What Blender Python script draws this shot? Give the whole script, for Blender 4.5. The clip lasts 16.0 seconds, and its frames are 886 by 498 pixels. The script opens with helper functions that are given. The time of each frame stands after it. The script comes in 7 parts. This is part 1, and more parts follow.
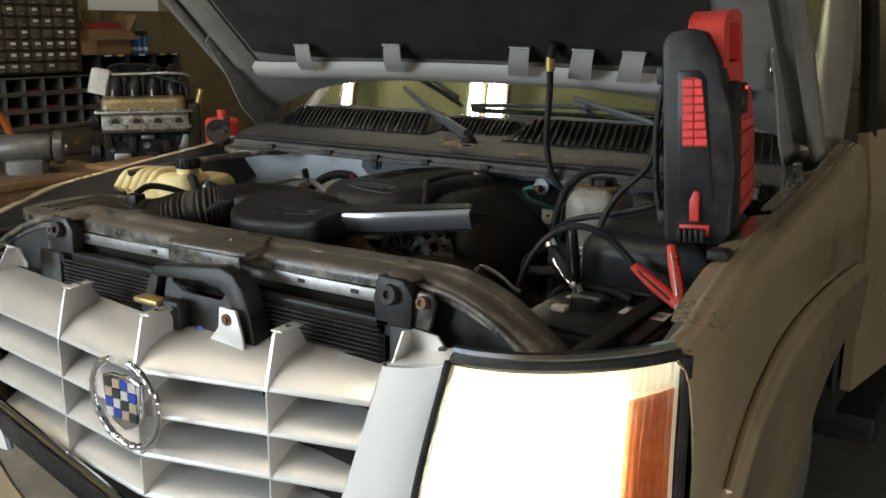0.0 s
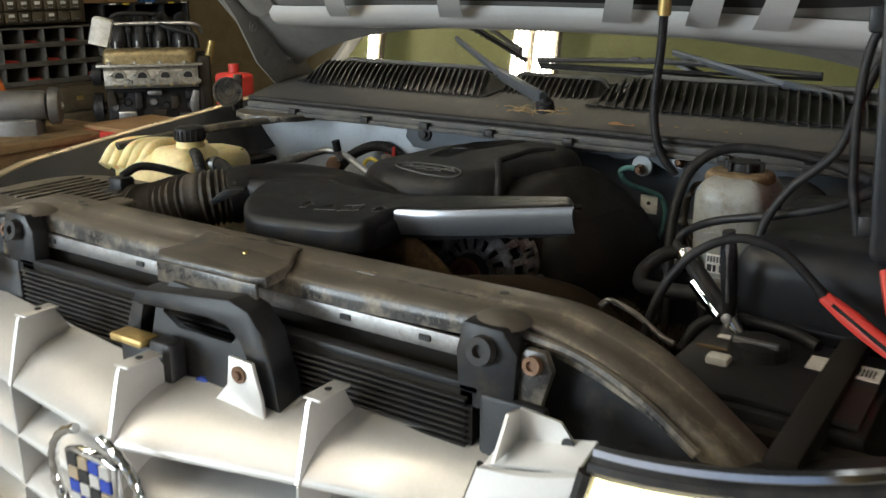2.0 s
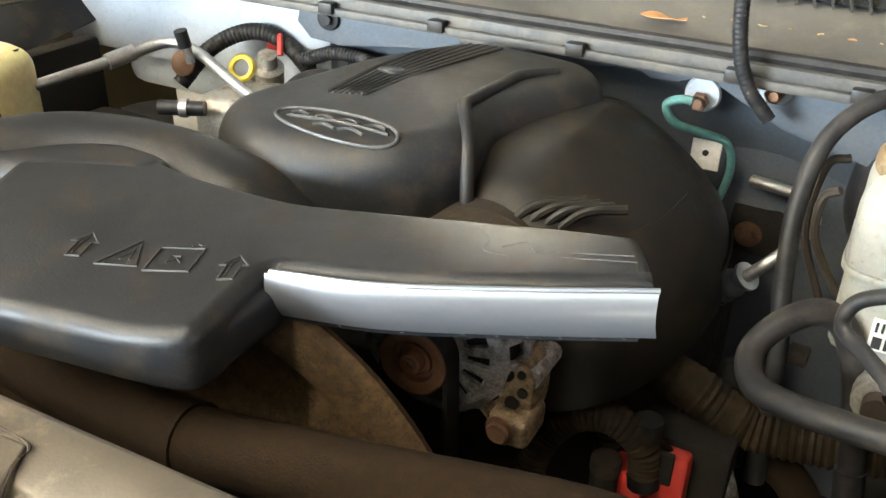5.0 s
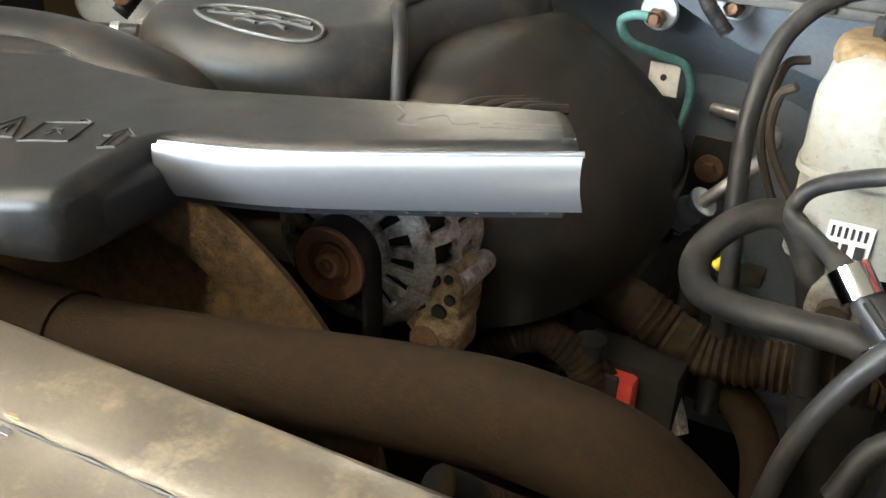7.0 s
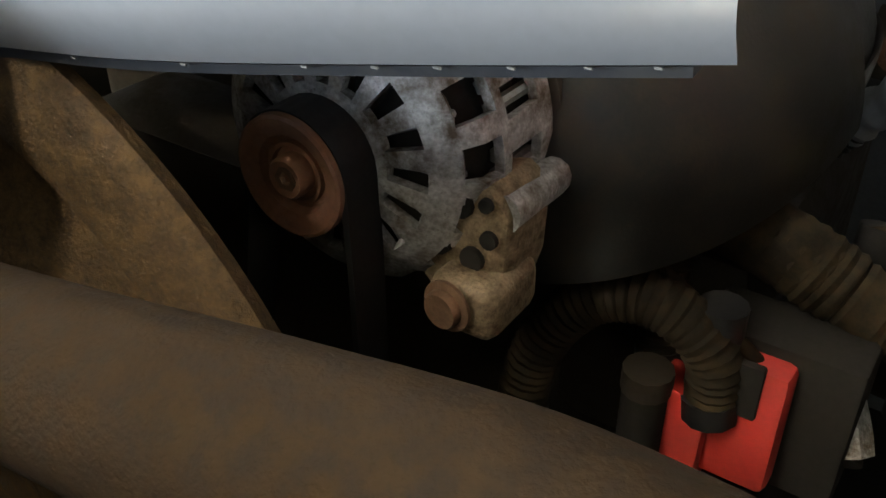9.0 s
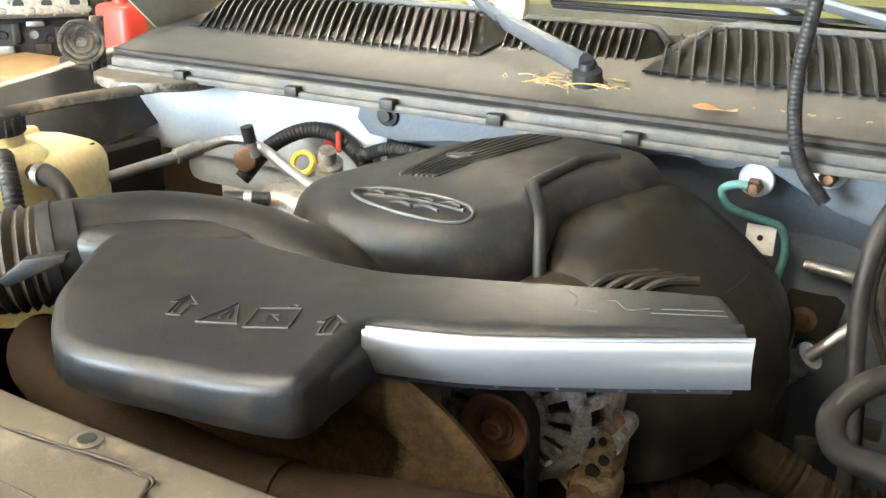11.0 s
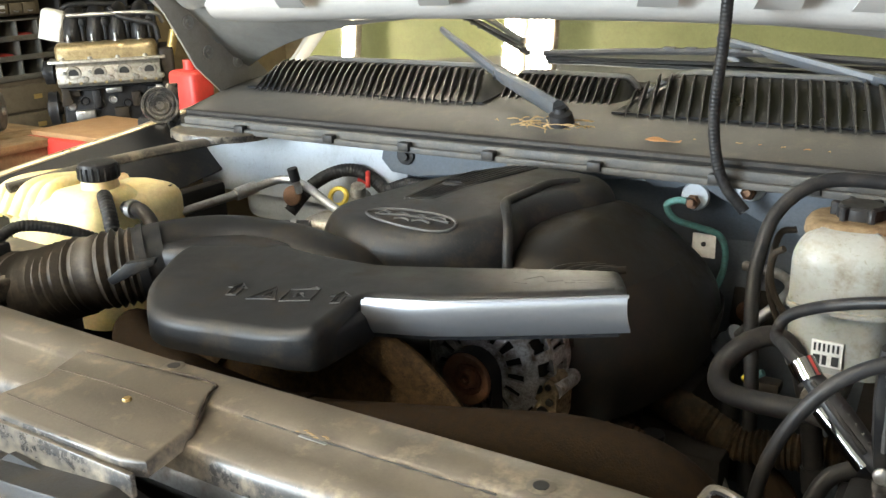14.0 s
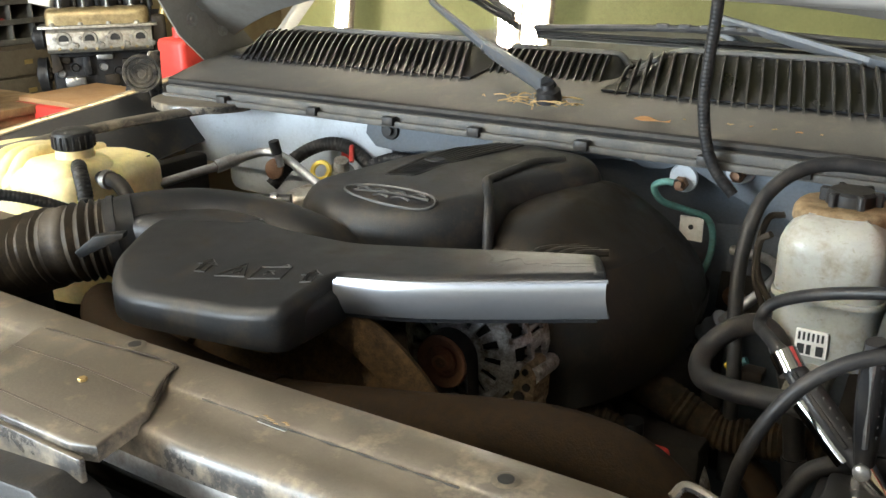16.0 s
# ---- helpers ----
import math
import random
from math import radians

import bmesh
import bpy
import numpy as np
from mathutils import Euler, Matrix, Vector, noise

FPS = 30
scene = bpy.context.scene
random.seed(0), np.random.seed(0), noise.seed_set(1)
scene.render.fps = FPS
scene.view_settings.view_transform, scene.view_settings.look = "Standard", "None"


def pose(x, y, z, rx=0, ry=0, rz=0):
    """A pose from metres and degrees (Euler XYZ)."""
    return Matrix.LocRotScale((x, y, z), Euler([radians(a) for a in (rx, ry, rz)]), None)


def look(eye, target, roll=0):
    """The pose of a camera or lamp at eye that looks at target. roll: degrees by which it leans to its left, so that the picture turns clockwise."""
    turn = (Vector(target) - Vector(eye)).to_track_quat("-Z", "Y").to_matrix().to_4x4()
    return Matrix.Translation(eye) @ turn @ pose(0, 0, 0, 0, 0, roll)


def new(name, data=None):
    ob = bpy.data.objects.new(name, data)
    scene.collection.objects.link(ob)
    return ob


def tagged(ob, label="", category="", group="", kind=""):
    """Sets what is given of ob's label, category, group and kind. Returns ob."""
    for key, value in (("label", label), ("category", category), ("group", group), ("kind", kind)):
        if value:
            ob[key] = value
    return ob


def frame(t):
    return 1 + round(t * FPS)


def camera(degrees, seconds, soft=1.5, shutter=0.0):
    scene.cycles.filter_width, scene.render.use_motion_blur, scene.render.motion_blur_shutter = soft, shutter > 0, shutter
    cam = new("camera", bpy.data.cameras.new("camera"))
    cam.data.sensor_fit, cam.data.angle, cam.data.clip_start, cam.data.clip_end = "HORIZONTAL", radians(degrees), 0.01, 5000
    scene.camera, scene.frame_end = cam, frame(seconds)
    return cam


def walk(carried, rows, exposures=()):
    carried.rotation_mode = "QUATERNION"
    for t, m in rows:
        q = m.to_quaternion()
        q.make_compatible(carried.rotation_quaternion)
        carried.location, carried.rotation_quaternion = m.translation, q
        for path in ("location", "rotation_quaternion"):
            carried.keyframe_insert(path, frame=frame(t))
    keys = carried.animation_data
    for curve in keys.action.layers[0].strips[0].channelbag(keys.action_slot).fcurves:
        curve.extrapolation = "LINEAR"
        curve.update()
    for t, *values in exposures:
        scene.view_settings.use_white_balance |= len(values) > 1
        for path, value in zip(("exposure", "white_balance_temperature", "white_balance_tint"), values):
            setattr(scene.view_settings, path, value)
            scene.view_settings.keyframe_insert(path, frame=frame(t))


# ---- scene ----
cam = camera(51.6, 16.0, soft=1.5, shutter=0.4)
PATH = [
    (0, (0.049, 0.014, 1.571), (-1.006, 1.647, 1.1), 0.3),
    (0.5, (0.009, 0.05, 1.552), (-1.037, 1.678, 1.047), 0.5),
    (1, (-0.132, 0.193, 1.549), (-1.171, 1.812, 1.003), 1.4),
    (1.5, (-0.258, 0.281, 1.544), (-1.3, 1.893, 0.984), 1.7),
    (2, (-0.351, 0.407, 1.534), (-1.417, 2.0, 0.964), 0.2),
    (2.5, (-0.453, 0.615, 1.544), (-1.527, 2.195, 0.952), -0.8),
    (3, (-0.55, 0.764, 1.548), (-1.596, 2.343, 0.906), 0.3),
    (3.5, (-0.713, 0.958, 1.565), (-1.674, 2.544, 0.816), 0.6),
    (4, (-0.819, 1.062, 1.542), (-1.68, 2.626, 0.64), 1.0),
    (4.2, (-0.83, 1.085, 1.538), (-1.674, 2.624, 0.579), 0.9),
    (6.3, (-0.81, 1.131, 1.438), (-1.609, 2.701, 0.493), 1.6),
    (6.5, (-0.794, 1.141, 1.419), (-1.598, 2.712, 0.478), 2.1),
    (7, (-0.785, 1.152, 1.41), (-1.584, 2.717, 0.456), 2.4),
    (7.5, (-0.834, 1.246, 1.348), (-1.637, 2.799, 0.377), 2.1),
    (8, (-0.864, 1.36, 1.277), (-1.745, 2.837, 0.257), 1.5),
    (8.5, (-0.87, 1.404, 1.256), (-1.826, 2.802, 0.192), -0.2),
    (9, (-0.876, 1.409, 1.253), (-1.825, 2.786, 0.157), -0.3),
    (9.5, (-0.859, 1.27, 1.425), (-1.717, 2.752, 0.393), 2.7),
    (10, (-0.864, 1.123, 1.483), (-1.738, 2.703, 0.622), 2.8),
    (10.2, (-0.869, 1.092, 1.482), (-1.748, 2.702, 0.687), 2.3),
    (12.3, (-0.744, 0.969, 1.522), (-1.698, 2.591, 0.845), -0.7),
    (12.5, (-0.704, 0.936, 1.529), (-1.675, 2.552, 0.863), -1.1),
    (13, (-0.632, 0.844, 1.532), (-1.654, 2.436, 0.883), -2.8),
    (13.5, (-0.617, 0.816, 1.534), (-1.66, 2.401, 0.901), -2.4),
    (14, (-0.627, 0.827, 1.536), (-1.67, 2.417, 0.916), -1.8),
    (14.5, (-0.639, 0.847, 1.536), (-1.685, 2.432, 0.908), -1.9),
    (15, (-0.642, 0.855, 1.536), (-1.689, 2.433, 0.892), -1.9),
    (15.5, (-0.635, 0.863, 1.531), (-1.673, 2.441, 0.873), -1.1),
    (16, (-0.627, 0.867, 1.53), (-1.652, 2.447, 0.858), -0.6),
]
EXPOSURES = [(0, -1.3), (1.0, -1.4), (1.5, -1.35), (2.5, -0.4), (3.5, 0.55), (4.2, 1.2), (7.0, 1.35), (7.5, 1.35), (8.0, 1.4), (9.0, 1.5), (9.6, 1.55), (10.2, 1.7), (12.5, 0.9), (14.0, 0.55), (16.0, 0.4)]

walk(cam, [(t, look(eye, target, roll)) for t, eye, target, roll in PATH], EXPOSURES)

# ---- light ----
world = bpy.data.worlds.new("sky")
scene.world = world
world.use_nodes = True
wn = world.node_tree
sky = wn.nodes.new("ShaderNodeTexSky")
sky.sky_type = "NISHITA"
sky.sun_disc = False
sky.sun_elevation = radians(40)
sky.sun_rotation = radians(200)
wn.links.new(sky.outputs[0], wn.nodes["Background"].inputs[0])
wn.nodes["Background"].inputs[1].default_value = 0.12


def lamp(name, kind, m, energy, color, **extra):
    data = bpy.data.lights.new(name, kind)
    data.energy, data.color = energy, color
    for key, value in extra.items():
        if key == "size":
            data.shape, data.size, data.size_y = "RECTANGLE", value[0], value[1]
        if key == "angle":
            data.angle = value
    ob = new(name, data)
    ob.matrix_world = m
    return ob


lamp("sun", "SUN", look((2, -12, 12), (0, 0, 0)), 4.0, (1.0, 0.95, 0.86), angle=radians(0.6))
# daylight in the open garage door behind the camera, plus added right-fender fill
lamp("door_daylight", "AREA", look((-4.7, -3.9, 1.75), (-1.5, 2.0, 1.0)), 800, (0.80, 0.92, 1.0), size=(2.9, 2.4))
lamp("fender_fill", "AREA", look((4.9, -0.6, 0.62), (-0.4, 1.8, 0.8)), 300, (1.0, 0.96, 0.92), size=(2.6, 1.1))

CX = -1.34


# ---- materials ----
def mat(name, color, rough=0.5, metal=0.0, dirt=None, dirt_amount=0.5, scale=14.0, fine=160.0, bump=0.15, vary=0.12,
        coat=0.0, emit=0.0, trans=0.0, ior=1.45, flakes=False, sub=0.0, dirt_low=0.45, dirt_up=0.0, specks=0.7, spec=0.5):
    m = bpy.data.materials.new(name)
    m.use_nodes = True
    t = m.node_tree
    b = t.nodes["Principled BSDF"]
    N, L = t.nodes.new, t.links.new
    co = N("ShaderNodeTexCoord")
    big = N("ShaderNodeTexNoise")
    big.inputs["Scale"].default_value, big.inputs["Detail"].default_value, big.inputs["Roughness"].default_value = scale, 6.0, 0.65
    small = N("ShaderNodeTexNoise")
    small.inputs["Scale"].default_value, small.inputs["Detail"].default_value = fine, 3.0
    L(co.outputs["Object"], big.inputs["Vector"])
    L(co.outputs["Object"], small.inputs["Vector"])
    info = N("ShaderNodeObjectInfo")
    mixv = N("ShaderNodeMath")
    mixv.operation = "MULTIPLY_ADD"
    mixv.inputs[1].default_value, mixv.inputs[2].default_value = 0.5, 0.0
    L(small.outputs["Fac"], mixv.inputs[0])
    addv = N("ShaderNodeMath")
    addv.operation = "MULTIPLY_ADD"
    addv.inputs[1].default_value = 0.5
    L(big.outputs["Fac"], addv.inputs[0])
    L(mixv.outputs[0], addv.inputs[2])
    hsv = N("ShaderNodeHueSaturation")
    hsv.inputs["Color"].default_value = (*color, 1)
    rng = N("ShaderNodeMapRange")
    rng.inputs[1].default_value, rng.inputs[2].default_value = 0.25, 0.75
    rng.inputs[3].default_value, rng.inputs[4].default_value = 1 - 2 * vary, 1 + 2 * vary
    L(addv.outputs[0], rng.inputs[0])
    rnd = N("ShaderNodeMath")
    rnd.operation = "MULTIPLY_ADD"
    rnd.inputs[1].default_value, rnd.inputs[2].default_value = 0.1, -0.05
    L(info.outputs["Random"], rnd.inputs[0])
    tot = N("ShaderNodeMath")
    L(rng.outputs[0], tot.inputs[0])
    L(rnd.outputs[0], tot.inputs[1])
    L(tot.outputs[0], hsv.inputs["Value"])
    out = hsv.outputs[0]
    rough_r = N("ShaderNodeMapRange")
    rough_r.inputs[1].default_value, rough_r.inputs[2].default_value = 0.3, 0.7
    rough_r.inputs[3].default_value, rough_r.inputs[4].default_value = max(0.02, rough - 0.09), min(1.0, rough + 0.09)
    L(big.outputs["Fac"], rough_r.inputs[0])
    rsock = rough_r.outputs[0]
    if dirt:
        dn = N("ShaderNodeTexNoise")
        dn.inputs["Scale"].default_value, dn.inputs["Detail"].default_value, dn.inputs["Roughness"].default_value = scale * 1.7, 9.0, 0.7
        L(co.outputs["Object"], dn.inputs["Vector"])
        dr = N("ShaderNodeMapRange")
        dr.inputs[1].default_value, dr.inputs[2].default_value = dirt_low, dirt_low + 0.22
        dr.inputs[3].default_value, dr.inputs[4].default_value = 0.0, dirt_amount
        L(dn.outputs["Fac"], dr.inputs[0])
        sn = N("ShaderNodeTexNoise")
        sn.inputs["Scale"].default_value, sn.inputs["Detail"].default_value, sn.inputs["Roughness"].default_value = scale * 11, 5.0, 0.75
        L(co.outputs["Object"], sn.inputs["Vector"])
        sr = N("ShaderNodeMapRange")
        sr.inputs[1].default_value, sr.inputs[2].default_value = 0.56, 0.70
        sr.inputs[3].default_value, sr.inputs[4].default_value = 0.0, dirt_amount * specks
        L(sn.outputs["Fac"], sr.inputs[0])
        sm = N("ShaderNodeMath")
        sm.operation = "MAXIMUM"
        L(dr.outputs[0], sm.inputs[0])
        L(sr.outputs[0], sm.inputs[1])
        fac = sm.outputs[0]
        if dirt_up:
            geo = N("ShaderNodeNewGeometry")
            sep = N("ShaderNodeSeparateXYZ")
            L(geo.outputs["Normal"], sep.inputs[0])
            up = N("ShaderNodeMapRange")
            up.inputs[1].default_value, up.inputs[2].default_value = 0.2, 0.95
            up.inputs[3].default_value, up.inputs[4].default_value = 0.0, dirt_up
            L(sep.outputs[2], up.inputs[0])
            mx = N("ShaderNodeMath")
            mx.operation = "MAXIMUM"
            upn = N("ShaderNodeMath")
            upn.operation = "MULTIPLY"
            L(up.outputs[0], upn.inputs[0])
            L(big.outputs["Fac"], upn.inputs[1])
            L(upn.outputs[0], mx.inputs[0])
            L(fac, mx.inputs[1])
            fac = mx.outputs[0]
        mc = N("ShaderNodeMix")
        mc.data_type = "RGBA"
        mc.inputs["B"].default_value = (*dirt, 1)
        L(fac, mc.inputs["Factor"])
        L(out, mc.inputs["A"])
        out = mc.outputs["Result"]
        rm = N("ShaderNodeMath")
        rm.operation = "MULTIPLY_ADD"
        rm.inputs[1].default_value = 0.4
        rm.use_clamp = True
        L(fac, rm.inputs[0])
        L(rsock, rm.inputs[2])
        rsock = rm.outputs[0]
    L(out, b.inputs["Base Color"])
    if bump:
        L(rsock, b.inputs["Roughness"])
    else:
        b.inputs["Roughness"].default_value = rough
    b.inputs["Metallic"].default_value = metal
    b.inputs["Specular IOR Level"].default_value = spec
    b.inputs["Coat Weight"].default_value = coat
    b.inputs["Coat Roughness"].default_value = 0.08
    b.inputs["Transmission Weight"].default_value = trans
    b.inputs["IOR"].default_value = ior
    b.inputs["Subsurface Weight"].default_value = sub
    if sub:
        b.inputs["Subsurface Radius"].default_value = (0.03, 0.02, 0.01)
    if emit:
        b.inputs["Emission Color"].default_value = (*color, 1)
        b.inputs["Emission Strength"].default_value = emit
    if bump:
        bn = N("ShaderNodeBump")
        bn.inputs["Strength"].default_value, bn.inputs["Distance"].default_value = bump, 0.0015
        L(addv.outputs[0], bn.inputs["Height"])
        L(bn.outputs[0], b.inputs["Normal"])
    return m


DUST = (0.16, 0.12, 0.075)
PAINT = mat("pewter_paint", (0.44, 0.345, 0.215), 0.30, 0.5, (0.33, 0.26, 0.16), 0.35, 3, 260, 0.03, 0.05, coat=0.9, specks=0.25)
HOODIN = mat("hood_inner_paint", (0.30, 0.29, 0.27), 0.36, 0.45, (0.18, 0.17, 0.15), 0.5, 6, 200, 0.04, 0.06, coat=0.3)
# the grille silver made lighter and glossier for the daylight the surround reflects
GLARESILVER = mat("glare_lightened_silver_paint", (0.84, 0.84, 0.83), 0.25, 0.1, None, 0.2, 3, 220, 0.0, 0.02, coat=0.8)
SILVER = mat("silver_paint", (0.66, 0.645, 0.62), 0.40, 0.5, (0.45, 0.42, 0.38), 0.2, 3, 220, 0.0, 0.03, coat=0.4, specks=0.0)
TRIM = mat("satin_silver_trim", (0.46, 0.48, 0.52), 0.30, 0.8, None, 0.25, 10, 180, 0.0, 0.03)
CHROME = mat("chrome", (0.75, 0.75, 0.76), 0.08, 1.0, None, bump=0.0, vary=0.03)
STEEL = mat("plain_steel", (0.42, 0.42, 0.42), 0.38, 0.9, (0.2, 0.15, 0.1), 0.5, 25, 300, 0.1, 0.1)
PLASTIC = mat("black_plastic", (0.013, 0.0142, 0.0165), 0.43, 0.0, (0.085, 0.062, 0.036), 0.5, 13, 420, 0.28, 0.2, dirt_low=0.50, dirt_up=0.08, specks=0.6, spec=0.36)
WINGP = mat("dust_browned_black_plastic", (0.011, 0.010, 0.009), 0.45, 0.0, (0.05, 0.035, 0.018), 0.5, 14, 420, 0.2, 0.18, dirt_low=0.46, specks=0.5, spec=0.35)
SMOOTHBLACK = mat("smooth_black_plastic", (0.016, 0.017, 0.02), 0.33, 0.0, (0.06, 0.055, 0.045), 0.3, 12, 500, 0.06, 0.1, dirt_low=0.5, spec=0.3)
SUPPORT = mat("dusty_black_steel", (0.035, 0.034, 0.034), 0.28, 0.1, (0.31, 0.26, 0.19), 0.85, 11, 300, 0.22, 0.25, dirt_low=0.46, dirt_up=0.60, specks=0.55)
SHROUD = mat("dirty_shroud_plastic", (0.034, 0.021, 0.012), 0.7, 0.0, (0.095, 0.058, 0.026), 0.7, 60, 480, 0.9, 0.3, dirt_low=0.40, dirt_up=0.15, spec=0.12)
HOSE = mat("dusty_rubber_hose", (0.009, 0.006, 0.004), 0.75, 0.0, (0.032, 0.019, 0.008), 0.5, 75, 480, 0.6, 0.3, dirt_low=0.36, dirt_up=0.2, spec=0.12)
RUBBER = mat("black_rubber", (0.013, 0.013, 0.014), 0.46, 0.0, (0.07, 0.06, 0.05), 0.35, 20, 300, 0.12, 0.12, spec=0.3)
# plastic lightened for the sheen on raised moulding; also colours the paint nicks
MARK = mat("sheen_grey_moulding_and_nicks", (0.055, 0.055, 0.055), 0.42, 0.0, (0.05, 0.045, 0.04), 0.6, 40, 300, 0.15, 0.12)
GREYHOSE = mat("grey_rubber_hose", (0.017, 0.016, 0.016), 0.48, 0.0, (0.075, 0.062, 0.048), 0.5, 20, 300, 0.15, 0.12, spec=0.3)
LOOM = mat("dusty_wire_loom", (0.018, 0.013, 0.008), 0.7, 0.0, (0.075, 0.050, 0.025), 0.6, 30, 320, 0.4, 0.2, spec=0.15)
FIREWALL = mat("firewall_insulation", (0.080, 0.094, 0.112), 0.55, 0.0, (0.12, 0.115, 0.105), 0.45, 9, 240, 0.2, 0.14, dirt_low=0.48)
BLUEGREY = mat("pale_painted_steel", (0.42, 0.45, 0.48), 0.42, 0.2, (0.22, 0.2, 0.17), 0.45, 6, 200, 0.05, 0.06, dirt_low=0.52)
COWL = mat("weathered_cowl_plastic", (0.055, 0.055, 0.055), 0.58, 0.0, (0.16, 0.145, 0.12), 0.55, 11, 300, 0.18, 0.14, dirt_low=0.42, dirt_up=0.4)
FINM = mat("cowl_fin_plastic", (0.022, 0.022, 0.024), 0.5, 0.0, (0.1, 0.09, 0.07), 0.3, 20, 300, 0.1, 0.12)
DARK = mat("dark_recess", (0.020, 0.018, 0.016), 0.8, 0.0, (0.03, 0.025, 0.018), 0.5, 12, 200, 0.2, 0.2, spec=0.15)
GREASE = mat("greasy_dark_metal", (0.028, 0.021, 0.015), 0.6, 0.2, (0.05, 0.036, 0.02), 0.6, 26, 240, 0.4, 0.2)
ALLOY = mat("corroded_cast_alloy", (0.58, 0.57, 0.56), 0.42, 0.6, (0.10, 0.062, 0.028), 0.92, 20, 420, 1.0, 0.3, dirt_low=0.41)
WIPER = mat("faded_wiper_paint", (0.085, 0.095, 0.11), 0.4, 0.2, (0.15, 0.135, 0.11), 0.4, 18, 300, 0.1, 0.12)
CRUST = mat("dirt_crusted_casting", (0.26, 0.19, 0.115), 0.6, 0.3, (0.055, 0.035, 0.017), 0.9, 45, 500, 1.0, 0.3, dirt_low=0.44)
RUST = mat("rusty_steel", (0.20, 0.09, 0.05), 0.65, 0.25, (0.30, 0.19, 0.14), 0.5, 24, 260, 0.3, 0.2)
BOLT = mat("rusty_bolt", (0.16, 0.09, 0.055), 0.55, 0.5, (0.12, 0.07, 0.04), 0.5, 60, 300, 0.3, 0.2)
TANK = mat("aged_translucent_tank", (0.88, 0.74, 0.40), 0.38, 0.0, (0.48, 0.34, 0.14), 0.45, 8, 160, 0.06, 0.08, sub=0.5)
WHITETANK = mat("white_translucent_tank", (0.28, 0.28, 0.255), 0.34, 0.0, (0.13, 0.088, 0.042), 0.85, 14, 200, 0.08, 0.06, sub=0.4, dirt_low=0.52)
TANKDIRT = mat("brown_grime", (0.13, 0.085, 0.04), 0.75, 0.0, (0.35, 0.27, 0.17), 0.6, 30, 200, 0.3, 0.25)
RED = mat("red_plastic", (0.56, 0.045, 0.035), 0.4, 0.0, (0.3, 0.06, 0.04), 0.3, 20, 300, 0.05, 0.06)
REDPANEL = mat("scuffed_red_plastic", (0.38, 0.035, 0.03), 0.48, 0.0, (0.22, 0.05, 0.04), 0.5, 9, 200, 0.1, 0.1)
REDGRILLE = mat("bright_red_insert", (0.75, 0.06, 0.06), 0.4, 0.0, (0.5, 0.08, 0.06), 0.25, 40, 300, 0.05, 0.06)
REDLED = mat("red_indicator", (1.0, 0.05, 0.03), 0.4, emit=6.0, bump=0.0, vary=0.0)
YELLOW = mat("yellow_plastic", (0.70, 0.52, 0.05), 0.4, 0.0, (0.4, 0.3, 0.1), 0.4, 40, 300, 0.05, 0.08)
TEAL = mat("teal_wire", (0.10, 0.26, 0.25), 0.55, 0.0, (0.10, 0.12, 0.09), 0.5, 40, 300, 0.1, 0.15)
WHITE = mat("white_label", (0.72, 0.70, 0.66), 0.5, 0.0, (0.45, 0.4, 0.33), 0.5, 20, 200, 0.04, 0.06)
INK = mat("black_ink", (0.02, 0.02, 0.02), 0.5, bump=0.0)
BLUE = mat("blue_enamel", (0.04, 0.08, 0.42), 0.25, 0.2, bump=0.0, vary=0.04)
AMBER = mat("amber_lens", (0.75, 0.20, 0.04), 0.25, 0.0, (0.5, 0.15, 0.05), 0.3, 20, 200, 0.05, 0.06, sub=0.3)
COND = mat("condenser_tube", (0.022, 0.022, 0.023), 0.55, 0.3, (0.07, 0.06, 0.045), 0.45, 30, 300, 0.2, 0.2)
PALEGOLD = mat("pale_gold_enamel", (0.62, 0.50, 0.36), 0.3, 0.6, None, bump=0.0, vary=0.04)
BRASS = mat("yellowed_band", (0.5, 0.36, 0.14), 0.4, 0.8, (0.3, 0.2, 0.1), 0.4, 30, 300, 0.05, 0.1)
PAD = mat("hood_insulation_felt", (0.014, 0.013, 0.012), 0.9, 0.0, (0.03, 0.026, 0.02), 0.5, 9, 220, 0.5, 0.2)
TYRE = mat("tyre_rubber", (0.03, 0.03, 0.03), 0.75, 0.0, (0.10, 0.085, 0.06), 0.5, 9, 160, 0.3, 0.12)
LEAF = mat("dry_leaf", (0.36, 0.17, 0.06), 0.7, bump=0.2, vary=0.2)
STRAW = mat("dry_straw", (0.33, 0.22, 0.10), 0.7, bump=0.1, vary=0.25)
CONCRETE = mat("stained_concrete", (0.22, 0.205, 0.18), 0.75, 0.0, (0.09, 0.08, 0.065), 0.6, 1.4, 60, 0.3, 0.12)
PANELWALL = mat("tan_wall_panel", (0.36, 0.29, 0.17), 0.6, 0.0, (0.2, 0.15, 0.09), 0.5, 2.5, 60, 0.1, 0.1)
CEIL = mat("ceiling_panel", (0.12, 0.115, 0.09), 0.75, 0.0, (0.07, 0.065, 0.05), 0.5, 1.5, 40, 0.1, 0.1)
CABSTEEL = mat("worn_cabinet_steel", (0.105, 0.085, 0.06), 0.5, 0.3, (0.06, 0.045, 0.03), 0.5, 5, 90, 0.1, 0.14)
DRAWER = mat("olive_drawer_steel", (0.125, 0.10, 0.065), 0.5, 0.3, (0.07, 0.05, 0.03), 0.5, 9, 90, 0.1, 0.14)
